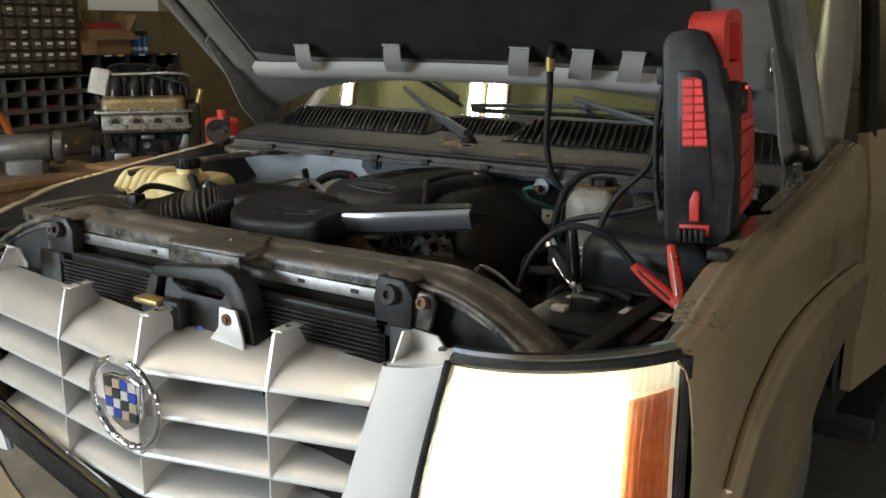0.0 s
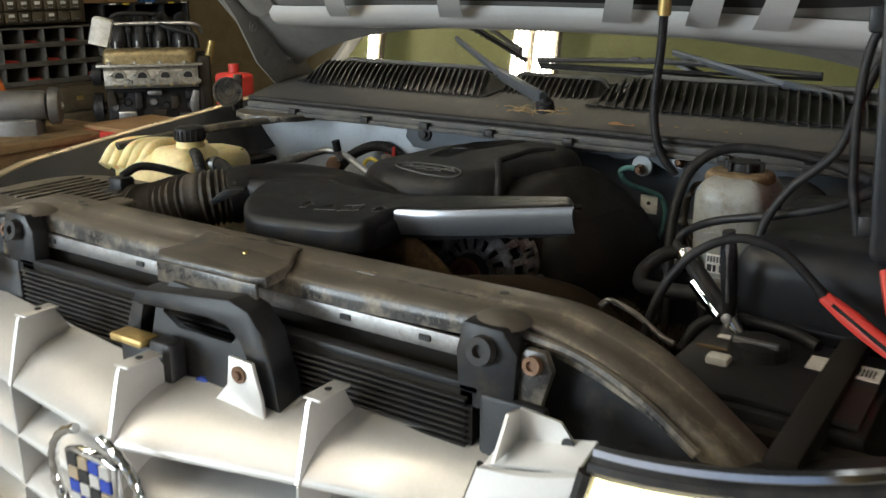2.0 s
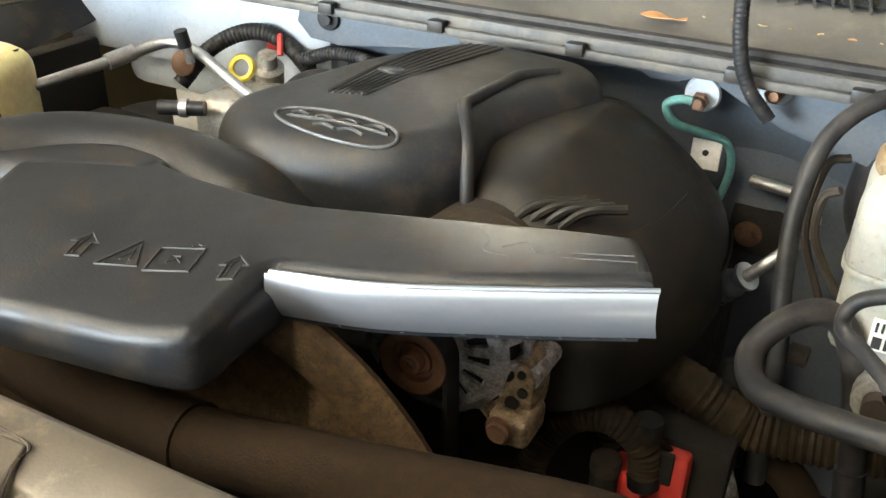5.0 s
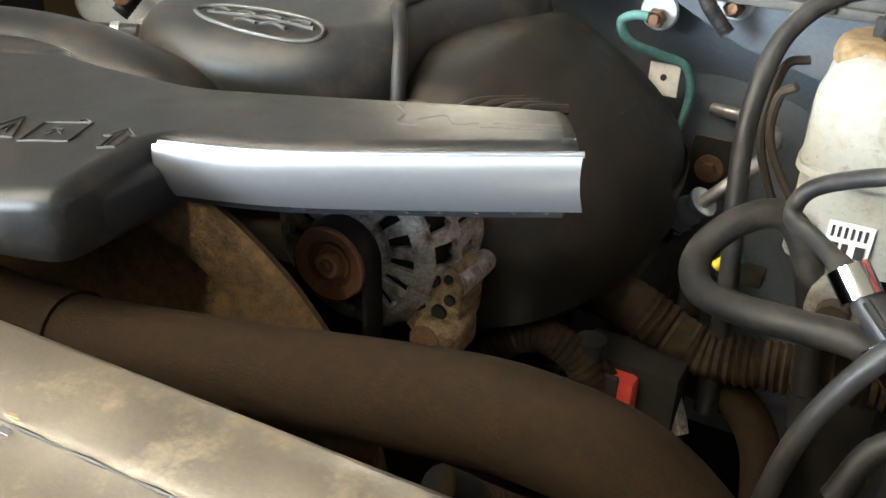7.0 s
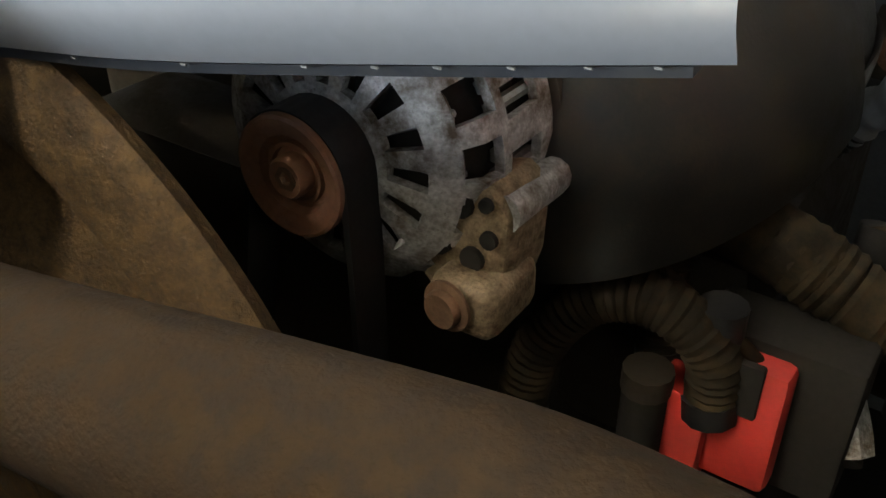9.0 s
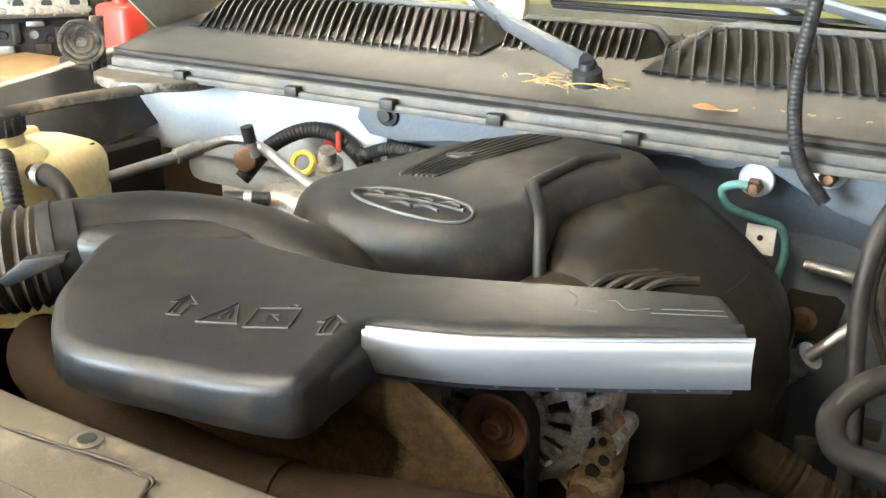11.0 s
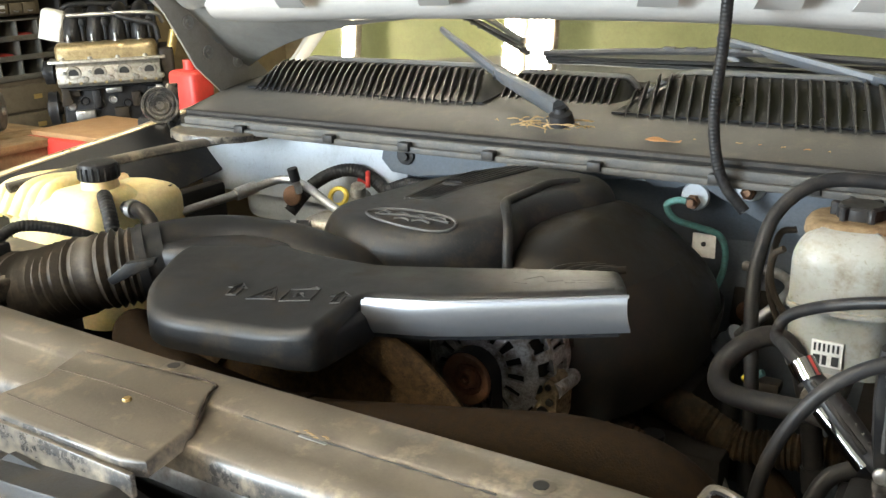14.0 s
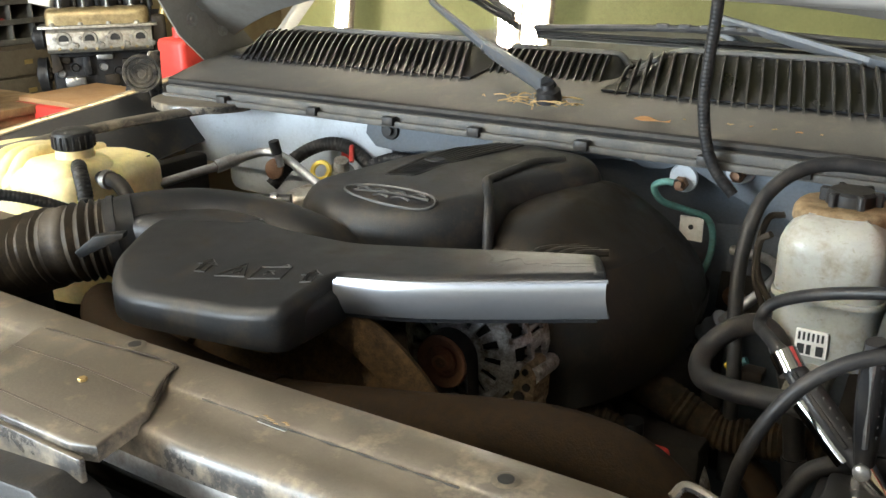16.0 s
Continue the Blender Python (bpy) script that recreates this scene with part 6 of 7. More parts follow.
part("cylinder", tube([(-0.79, 1.84, 1.015), (-0.79, 2.2, 1.015)], 0.024, 16), CAST, brake, "grey master cylinder")
part("cylinder_nose", tube([(-0.79, 1.825, 1.015), (-0.79, 1.845, 1.015)], 0.014, 12), GREASE, brake)
part("brake_pipe", tube([(-0.84, 1.97, 1.03), (-0.88, 1.96, 1.10), (-0.882, 1.95, 1.15), (-0.868, 1.945, 1.165)], 0.0045, 8), GREASE, brake)
part("brake_pipe", tube([(-0.865, 1.99, 1.02), (-0.895, 2.0, 1.09), (-0.89, 2.01, 1.16), (-0.87, 2.02, 1.17)], 0.0045, 8), GREASE, brake)
part("booster", lathe([(0, 0.04), (0.05, 0.04), (0.10, 0.02), (0.115, 0.0), (0.115, -0.06), (0, -0.06)], 40, along((-0.76, 2.20, 1.06), (0, -1, 0))), BLACKMETAL, brake, "black brake booster drum")

brake.location.y += 0.034

fuse = thing("underhood_box", "smooth black plastic cover box in the bay", "plastic box", (-0.56, 1.85, 0.9))
part("box_shell", pillow([(-0.715, 1.75), (-0.69, 1.705), (-0.60, 1.695), (-0.46, 1.70), (-0.445, 1.75), (-0.445, 2.08), (-0.70, 2.10), (-0.72, 1.95)], 0.80, 1.172, 0.05, 6, 4), SMOOTHBLACK, fuse)
part("box_seam", pillow([(-0.72, 1.75), (-0.69, 1.70), (-0.60, 1.69), (-0.46, 1.695), (-0.44, 1.75), (-0.44, 2.085), (-0.70, 2.105), (-0.725, 1.95)], 1.055, 1.062, 0.003, 2, 4), SMOOTHBLACK, fuse)

batt = thing("battery", "dusty black car battery with pale label", "battery", (-0.64, 1.58, 0.8))
part("battery_case", box((-0.735, 1.44, 0.75), (-0.47, 1.685, 0.995), 0.008), PLASTIC, batt)
part("battery_top", box((-0.725, 1.45, 0.994), (-0.48, 1.68, 1.004), 0.004), PLASTIC, batt)
bl = part("battery_label", box((-0.572, 1.585, 1.0045), (-0.482, 1.632, 1.0058)), WHITE, batt, "pale label with barcode")
for i in range(9):
    part("label_bar", box((-0.528 + 0.0045 * i, 1.595, 1.006), (-0.5255 + 0.0045 * i, 1.62, 1.0064)), INK, bl)
part("label_strip", box((-0.70, 1.625, 1.0045), (-0.66, 1.64, 1.0058)), WHITE, batt)
part("label_strip", box((-0.715, 1.58, 1.0045), (-0.66, 1.59, 1.0055)), TANKDIRT, batt)
tc = part("terminal_cover", lathe([(0, 0.022), (0.03, 0.022), (0.038, 0.018), (0.041, 0)], 24, Matrix.Translation((-0.635, 1.60, 1.003))), PLASTIC, batt, "black terminal cover")
part("terminal_plate", box((-0.665, 1.575, 1.022), (-0.605, 1.585, 1.03), 0.002), STEEL, tc)
part("white_tab", box((-0.685, 1.525, 1.004), (-0.655, 1.55, 1.016), 0.004), WHITE, batt)
part("battery_hose", tube([(-0.76, 1.66, 0.96), (-0.74, 1.675, 1.0), (-0.69, 1.69, 1.012), (-0.62, 1.68, 1.015), (-0.57, 1.655, 1.01)], 0.009, 10), RUBBER, batt)

batt.location.z += 0.042

# ---- jump starter ----
pack = thing("jump_starter", "black and red portable jump starter standing in the bay", "jump starter", (-0.47, 1.8, 1.172))
lean = Matrix.Translation((-0.472, 1.70, 1.172)) @ Matrix.Rotation(radians(-4), 4, "Y") @ Matrix.Rotation(radians(6), 4, "Z")
shell = [(-0.058, 0.01), (-0.05, 0.0), (0.052, 0.0), (0.066, 0.02), (0.074, 0.14), (0.064, 0.25), (0.044, 0.345), (0.022, 0.392), (-0.015, 0.402), (-0.045, 0.395), (-0.058, 0.375)]
part("shell", prism(shell, 0.07, lean, 0.006), PLASTIC, pack, "black plastic shell")
part("shell_panel", prism([(-0.030, 0.075), (-0.025, 0.07), (0.03, 0.07), (0.035, 0.075), (0.022, 0.31), (0.01, 0.325), (-0.025, 0.325), (-0.03, 0.32)], 0.004, lean @ Matrix.Translation((0, -0.003, 0)), 0.0015), SMOOTHBLACK, pack)
ins = part("red_insert", prism([(-0.020, 0.185), (0.026, 0.185), (0.016, 0.305), (0.008, 0.312), (-0.020, 0.312)], 0.004, lean @ Matrix.Translation((0, -0.0055, 0)), 0.001), REDPANEL, pack, "bright red slotted insert")
for r in range(8):
    z = 0.188 + 0.0154 * r
    wr = 0.026 - 0.0105 * (z - 0.185) / 0.12
    for x0, x1 in ((-0.0195, 0.001), (0.0025, wr)):
        part("insert_tile", box((x0, -0.0085, z), (x1, -0.0055, z + 0.0125), 0.0012, 1, None, lean), REDGRILLE, ins)
part("red_lever", prism([(-0.006, 0.045), (0.010, 0.045), (0.012, 0.10), (0.004, 0.105), (-0.006, 0.085)], 0.012, lean @ Matrix.Translation((0, -0.012, 0)), 0.002), RED, pack, "red clamp rest")
ft = part("foot_rest", prism([(-0.026, 0.015), (0.028, 0.015), (0.030, 0.038), (-0.026, 0.038)], 0.006, lean @ Matrix.Translation((0, -0.006, 0)), 0.001), RED, pack)
for i in range(5):
    part("foot_rib", box((-0.027 + 0.0105 * i, -0.022, 0.006), (-0.019 + 0.0105 * i, -0.004, 0.032), 0.003, 2, None, lean), RUBBER, ft)
part("side_clamp_rest", box((-0.075, 0.02, 0.30), (-0.05, 0.06, 0.335), 0.005, 2, None, lean), PLASTIC, pack)
part("side_clamp_rest", box((-0.075, 0.02, 0.03), (-0.05, 0.06, 0.06), 0.005, 2, None, lean), PLASTIC, pack)
SIDE = Matrix.Rotation(radians(90), 4, "Z")
part("red_body", prism([(0.07, 0.03), (0.27, 0.035), (0.30, 0.07), (0.285, 0.20), (0.24, 0.285), (0.07, 0.30)], 0.105,
                       lean @ Matrix.Translation((0.066, 0.0, 0)) @ SIDE, 0.010), REDPANEL, pack, "scuffed red plastic body")
for i in range(4):
    part("body_groove", tube([(0.067, 0.11, 0.06 + 0.045 * i), (0.0675, 0.28 - 0.008 * i, 0.075 + 0.042 * i)], 0.003, 6), REDPANEL, pack).matrix_world = lean
part("side_band", box((0.045, 0.055, 0.01), (0.069, 0.105, 0.30), 0.006, 2, None, lean), PLASTIC, pack, "black side band")
part("handle", prism([(0.035, 0.30), (0.03, 0.395), (0.045, 0.418), (0.09, 0.432), (0.19, 0.436), (0.222, 0.425), (0.236, 0.37), (0.25, 0.28), (0.10, 0.28)], 0.066,
                     lean @ Matrix.Translation((0.048, 0.0, 0)) @ SIDE, hole=[(0.085, 0.335), (0.082, 0.395), (0.095, 0.408), (0.195, 0.408), (0.205, 0.335)]), RED, pack, "moulded red carrying handle")
part("handle_pocket", box((-0.016, 0.07, 0.30), (-0.004, 0.22, 0.42), 0.004, 2, None, lean), REDPANEL, pack)
part("switch_panel", box((0.060, 0.115, 0.235), (0.0705, 0.165, 0.295), 0.003, 1, None, lean), SMOOTHBLACK, pack, "black switch panel")
part("indicator", box((0.0705, 0.135, 0.283), (0.0725, 0.150, 0.288), 0.0005, 1, None, lean), REDLED, pack, "small lit red indicator")
part("name_plate", box((0.064, 0.12, 0.205), (0.0685, 0.25, 0.222), 0.001, 1, None, lean), RED, pack, "worn lettering as plain bar")

# ---- jumper clamps and cables ----
def clamp(p_pivot, tips, jaw, material, name, label, wire):
    th = thing(name, label, "battery clamp", jaw)
    for i, tip in enumerate(tips):
        tip, pv = Vector(tip), Vector(p_pivot)
        d = (pv - tip).normalized()
        m3 = along(tip, d)
        ln = (pv - tip).length
        arm = part("handle", tube([tip, tip.lerp(pv, 0.45), pv], lambda q: 0.0072 + 0.003 * math.sin(q * math.pi), 10, flat=1.3), material, th)
        part("grip_slot", tube([tip.lerp(pv, 0.12) + Vector((0.0, -0.0085, 0.002)), tip.lerp(pv, 0.8) + Vector((0.0, -0.0100, 0.002))], 0.0028, 6), RUBBER if i else STEEL, arm)
        for k in range(7):
            q = tip.lerp(pv, 0.2 + 0.09 * k)
            part("grip_rib", tube([q + Vector((-0.008, -0.003, 0.003)), q + Vector((0.009, -0.005, 0.005))], 0.0020, 6), material, arm)
        part("jaw", tube([pv, pv.lerp(Vector(jaw), 0.6) + Vector((0.012 * (1 if i else -1), 0, 0)), Vector(jaw)], lambda q: 0.009 - 0.005 * q, 10, flat=1.3), material if material is RED else CHROME, th)
    part("rivet", lathe([(0, 0.005), (0.004, 0.005), (0.0075, 0.003), (0.008, 0)], 16, along(Vector(p_pivot) + Vector((0.0, -0.013, 0.003)), (0, -1, 0.2))), STEEL, th)
    return th


clamp((-0.453, 1.592, 1.075), [(-0.501, 1.659, 1.172), (-0.570, 1.652, 1.125)], (-0.43, 1.57, 1.04), RED, "red_clamp", "red-handled jumper cable clamp resting on the fender", None)
clamp((-0.697, 1.668, 1.062), [(-0.701, 1.639, 1.199), (-0.783, 1.715, 1.129)], (-0.675, 1.66, 1.01), BLACKMETAL, "black_clamp", "black-handled jumper cable clamp hanging in the bay", None)
bpart = bpy.data.objects["black_clamp"]
part("chrome_ferrule", tube([(-0.788, 1.719, 1.134), (-0.775, 1.709, 1.120)], 0.0135, 14), CHROME, bpart, "shiny metal ferrule")
part("chrome_strap", tube([(-0.76, 1.695, 1.10), (-0.712, 1.672, 1.062)], 0.008, 10, flat=1.4), CHROME, bpart)


def cable(name, label, pts, r, m2, ridge=0.0, pitch=0.006, cat="cable"):
    th = thing(name, label, cat, pts[-1])
    part("sheath", tube(pts, r, 12, 10, ridge, pitch), m2, th)
    for k in (0, -1):
        a, b2 = Vector(pts[k]), Vector(pts[1 if k == 0 else -2])
        part("end_sleeve", tube([a, a.lerp(b2, 0.35)], r * 1.18, 12), RUBBER, th)
    return th


cable("jumper_cable", "thick black jumper cable looping to the red clamp", [(-0.80, 1.60, 0.90), (-0.80, 1.60, 1.0), (-0.785, 1.605, 1.09), (-0.745, 1.615, 1.16), (-0.69, 1.63, 1.192), (-0.635, 1.645, 1.182), (-0.595, 1.652, 1.15), (-0.570, 1.652, 1.125)], 0.0068, RUBBER)
cable("jumper_cable", "thick black jumper cable running to the black clamp", [(-0.55, 1.82, 1.24), (-0.60, 1.80, 1.215), (-0.68, 1.80, 1.19), (-0.77, 1.815, 1.165), (-0.825, 1.835, 1.135), (-0.835, 1.82, 1.115), (-0.815, 1.77, 1.125), (-0.783, 1.715, 1.129)], 0.0068, RUBBER)
cable("jumper_cable", "thick black jumper cable hanging from the jump starter", [(-0.545, 1.78, 1.46), (-0.575, 1.77, 1.38), (-0.60, 1.775, 1.30), (-0.66, 1.775, 1.235), (-0.69, 1.765, 1.17), (-0.685, 1.75, 1.10), (-0.66, 1.745, 1.03), (-0.64, 1.74, 0.98)], 0.0068, RUBBER)
cable("jumper_cable", "black jumper cable strapped along the jump starter", [(-0.535, 1.745, 1.50), (-0.565, 1.745, 1.46), (-0.575, 1.745, 1.38), (-0.57, 1.75, 1.27), (-0.555, 1.75, 1.19)], 0.0066, RUBBER)
cable("brake_vacuum_hose", "thick black rubber vacuum hose arching over the tank", [(-0.60, 2.10, 1.20), (-0.68, 2.10, 1.225), (-0.78, 2.09, 1.236), (-0.85, 2.07, 1.232), (-0.893, 2.035, 1.195), (-0.905, 2.0, 1.13), (-0.898, 1.965, 1.06), (-0.885, 1.94, 0.98), (-0.88, 1.93, 0.84)], 0.0096, RUBBER, cat="hose")
cable("heater_hose", "grey rubber heater hose bent into a loop", [(-0.79, 1.90, 0.88), (-0.805, 1.905, 0.98), (-0.825, 1.905, 1.05), (-0.85, 1.90, 1.078), (-0.88, 1.88, 1.072), (-0.902, 1.855, 1.048), (-0.892, 1.82, 1.035), (-0.855, 1.795, 1.040), (-0.81, 1.78, 1.048), (-0.765, 1.765, 1.055), (-0.73, 1.76, 1.03), (-0.71, 1.77, 0.95)], 0.0128, GREYHOSE, cat="hose")
cable("ground_wire", "faded teal ground wire on the firewall", [(-1.06, 2.195, 1.15), (-1.078, 2.19, 1.152), (-1.095, 2.19, 1.142), (-1.085, 2.20, 1.118), (-1.055, 2.23, 1.100), (-1.027, 2.25, 1.085), (-1.018, 2.262, 1.05), (-1.027, 2.27, 1.0), (-1.05, 2.27, 0.962), (-1.07, 2.27, 0.94)], 0.0055, TEAL)
gr = cable("wiring_harness", "dusty corrugated wiring harness across the bay", [(-1.06, 1.95, 0.935), (-1.02, 1.935, 0.945), (-0.97, 1.93, 0.935), (-0.93, 1.93, 0.918), (-0.89, 1.93, 0.905), (-0.82, 1.935, 0.91), (-0.74, 1.94, 0.92), (-0.66, 1.95, 0.92)], 0.0225, LOOM, 0.0032, 0.0085)
part("tape_wrap", tube([(-1.05, 1.945, 0.938), (-1.02, 1.935, 0.945), (-0.97, 1.93, 0.935), (-0.935, 1.93, 0.92)], lambda q: 0.0255 + 0.0012 * math.sin(q * 70), 14), LOOM, gr, "dusty cloth tape wrap")
cable("wire_loom", "dirty corrugated loom arching over a connector", [(-1.10, 1.82, 0.80), (-1.09, 1.83, 0.87), (-1.06, 1.84, 0.915), (-1.02, 1.845, 0.925), (-0.985, 1.85, 0.90), (-0.98, 1.855, 0.85)], 0.016, LOOM, 0.002, 0.0065)
cable("wire_loom", "thin dusty cable between connectors", [(-1.06, 1.87, 0.97), (-1.02, 1.86, 0.935), (-0.98, 1.86, 0.91), (-0.955, 1.865, 0.885), (-0.953, 1.868, 0.855)], 0.0055, HOSE)
cable("wire_loom", "dirty corrugated loom standing behind the connector", [(-1.03, 1.93, 0.96), (-1.04, 1.91, 0.90), (-1.03, 1.90, 0.82)], 0.015, LOOM, 0.002, 0.0065)
cable("wire_loom", "dirty loom low in the bay", [(-0.93, 2.02, 0.92), (-0.93, 2.0, 0.85), (-0.94, 1.98, 0.76)], 0.013, LOOM, 0.002, 0.0065)
cable("lower_hose", "dusty rubber hose low in the bay", [(-1.0, 1.98, 0.84), (-0.93, 1.97, 0.845), (-0.86, 1.95, 0.85), (-0.82, 1.92, 0.82), (-0.80, 1.88, 0.74), (-0.78, 1.84, 0.66)], 0.02, HOSE, cat="hose")
cable("lower_hose", "dusty rubber hose low in the bay", [(-1.02, 1.62, 0.92), (-0.98, 1.68, 0.86), (-0.95, 1.74, 0.80), (-0.93, 1.80, 0.72)], 0.016, LOOM, 0.002, 0.007, cat="hose")
acl = thing("refrigerant_line", "alloy refrigerant line with white fitting", "pipe", (-0.98, 2.14, 0.90))
part("alloy_tube", tube([(-0.955, 2.12, 0.972), (-0.93, 2.125, 1.0), (-0.905, 2.15, 1.025), (-0.90, 2.2, 1.035), (-0.93, 2.25, 1.035), (-0.99, 2.28, 1.03)], 0.008, 10), STEEL, acl)
part("fitting", tube([(-0.985, 2.135, 0.932), (-0.972, 2.13, 0.952), (-0.952, 2.122, 0.975)], lambda q: 0.0165 - 0.002 * math.sin(q * 18), 14), BLUEGREY, acl, "corroded white fitting")
part("rubber_line", tube([(-0.985, 2.135, 0.935), (-1.01, 2.13, 0.90), (-1.025, 2.11, 0.85)], 0.0155, 14, ridge=0.0022, pitch=0.0065), RUBBER, acl)
part("bracket_plate", prism([(-0.04, -0.03), (0.03, -0.035), (0.04, 0.03), (0.02, 0.05), (-0.035, 0.04)], 0.006, Matrix.Translation((-0.975, 2.30, 0.945)), 0.002), DARK, acl)
part("plate_bolt", bolt_bm((-0.985, 2.30, 0.942), (0, -1, 0), 0.011, 0.01), BOLT, acl)

jb = thing("junction_block", "red plastic battery junction block with black leads", "junction block", (-0.97, 1.87, 0.80))
part("block_cover", box((-0.985, 1.852, 0.80), (-0.937, 1.90, 0.897), 0.006, 2), RED, jb)
part("block_front", prism([(-0.04, -0.04), (-0.002, -0.05), (0.0, 0.015), (-0.012, 0.03), (-0.035, 0.035)], 0.03, Matrix.Translation((-0.978, 1.842, 0.835)), 0.004), RED, jb)
part("block_notch", box((-0.968, 1.849, 0.86), (-0.952, 1.856, 0.90), 0.002), DARK, jb)
part("lead_boot", tube([(-0.985, 1.858, 0.93), (-0.985, 1.858, 0.86)], 0.015, 12), RUBBER, jb)
part("block_tray", box((-1.0, 1.87, 0.795), (-0.90, 1.92, 0.905), 0.004), DARK, jb)
cn = thing("connector", "pale cream connector collar on a loom", "connector", (-1.015, 1.84, 0.87))
part("collar", tube([(-1.018, 1.84, 0.862), (-1.018, 1.84, 0.878)], 0.0165, 12), GREASE, cn)
part("boot", tube([(-1.018, 1.84, 0.80), (-1.018, 1.84, 0.865)], 0.015, 12), DARK, cn)
cn2 = thing("connector", "grey connector with yellow and teal seals", "connector", (-0.88, 2.0, 0.97))
part("connector_body", box((-0.905, 1.985, 0.957), (-0.860, 2.01, 0.972), 0.003), GREASE, cn2)
part("yellow_seal", tube([(-0.905, 1.983, 0.972), (-0.895, 1.983, 0.984)], 0.006, 10), YELLOW, cn2)
part("teal_seal", tube([(-0.895, 1.988, 0.976), (-0.882, 1.988, 0.986)], 0.005, 10), TEAL, cn2)
cn3 = thing("sensor", "crusty sensor body low in the bay", "sensor", (-0.90, 1.90, 0.83))
part("sensor_body", tube([(-0.915, 1.90, 0.862), (-0.905, 1.895, 0.842), (-0.90, 1.89, 0.83)], 0.016, 8), ALLOY, cn3)
part("sensor_face", lathe([(0, 0.004), (0.009, 0.004), (0.009, 0)], 14, along((-0.899, 1.888, 0.828), (0.2, -1, -0.6))), DARK, cn3)

# ---- wipers ----
def wiper(label, pv, elbow, tip, b0, b1):
    th = thing("windshield_wiper", label, "wiper", pv, "wipers")
    pv, elbow, tip = Vector(pv), Vector(elbow), Vector(tip)
    part("pivot", lathe([(0, 0.03), (0.010, 0.03), (0.012, 0.022), (0.02, 0.018), (0.022, 0)], 20, along(pv + Vector((0, 0, -0.02)), (0, -0.3, 1))), BLACKMETAL, th, "black pivot nut")
    part("arm", tube([pv, elbow], lambda q: 0.025 - 0.004 * q, 10, flat=0.55, smooth_path=False), WIPER, th, "faded black wiper arm")
    part("arm_hinge", tube([elbow + Vector((-0.014, 0, 0.002)), elbow + Vector((0.014, 0, 0.002))], 0.010, 10), RUBBER, th)
    part("arm_rod", tube([elbow, tip], lambda q: 0.017 - 0.006 * q, 8, flat=0.6, smooth_path=False), WIPER, th)
    b0, b1 = Vector(b0), Vector(b1)
    bl2 = part("blade_frame", tube([b0, b0.lerp(b1, 0.5) + Vector((0, 0, 0.012)), b1], 0.007, 8), FINM, th)
    part("rubber_blade", tube([b0 + Vector((0, 0.004, -0.010)), b1 + Vector((0, 0.004, -0.010))], 0.004, 6), RUBBER, bl2)
    for k in range(5):
        q = b0.lerp(b1, 0.38 + 0.06 * k) + Vector((0, 0, 0.014))
        part("blade_bridge", box((q.x - 0.012, q.y - 0.006, q.z - 0.006), (q.x + 0.012, q.y + 0.006, q.z + 0.006), 0.002), FINM, bl2)


wiper("faded black wiper parked upright on the windshield", (-1.306, 2.245, 1.268), (-1.505, 2.39, 1.302), (-1.72, 2.52, 1.372), (-1.58, 2.62, 1.345), (-2.0, 2.78, 1.475))
wiper("faded black wiper lying across the windshield", (-0.60, 2.46, 1.262), (-0.86, 2.53, 1.302), (-1.16, 2.635, 1.356), (-1.52, 2.605, 1.322), (-0.80, 2.60, 1.325))
litter = thing("pivot_litter", "dry straw and leaf litter caught round the wiper pivot", "litter", (-1.306, 2.23, 1.235), kind="stuff")
b = None
for k in range(40):
    a = random.uniform(0, 6.28)
    p0 = Vector((-1.33 + random.gauss(0, 0.04), 2.25 + random.gauss(0, 0.016), 1.238 + random.uniform(0, 0.012)))
    d = Vector((math.cos(a), math.sin(a) * 0.5, random.uniform(-0.1, 0.2))) * random.uniform(0.012, 0.03)
    b = tube([p0 - d, p0 + Vector((0, 0, 0.003)), p0 + d], 0.0009, 5, 3, bm=b)
part("straw", b, STRAW, litter)
leaf = thing("dry_leaf", "small brown dry leaf on the cowl", "leaf", (-1.135, 2.275, 1.228))
part("blade", sheet(lambda u, v: (-1.165 + 0.06 * u, 2.272 + 0.022 * (v - 0.5) * math.sin(math.pi * (0.1 + 0.8 * u)), 1.2275 + 0.004 * math.sin(u * 7) * (v - 0.2)), 10, 4, 0.0006), LEAF, leaf)
for k in range(7):
    x = -1.09 + 0.035 * k
    cr = thing("dry_leaf", "crumb of dry leaf litter on the cowl", "leaf", (x, 2.29, 1.228))
    part("blade", sheet(lambda u, v: (x + (0.004 + 0.003 * (k % 3)) * u, 2.285 + 0.02 * noise.noise(Vector((k * 3.1, 0, 0))) + 0.006 * v, 1.2305 + 0.0005 * math.sin(u * 5 + k)), 4, 2, 0.0006), LEAF if k % 2 else STRAW, cr)

# ---- workshop wall with parts cabinets ----
XW = -7.2
cab = thing("drawer_cabinet", "olive steel cabinet of small labelled parts drawers", "cabinet", (XW - 0.2, 4.6, 1.16))
part("carcass", box((XW - 0.45, 3.6, 1.16), (XW - 0.03, 5.30, 2.12), 0.006), CABSTEEL, cab)
dm = finish("drawer", box((0, -0.052, -0.04), (0.034, 0.052, 0.04), 0.004), DRAWER)
hm = finish("label_holder", box((0, -0.024, -0.012), (0.004, 0.024, 0.012), 0.001, 1), WHITE)
km = finish("pull", tube([(0.0, -0.018, 0), (0.014, -0.01, -0.006), (0.014, 0.01, -0.006), (0.0, 0.018, 0)], 0.004, 6, 4), STEEL)
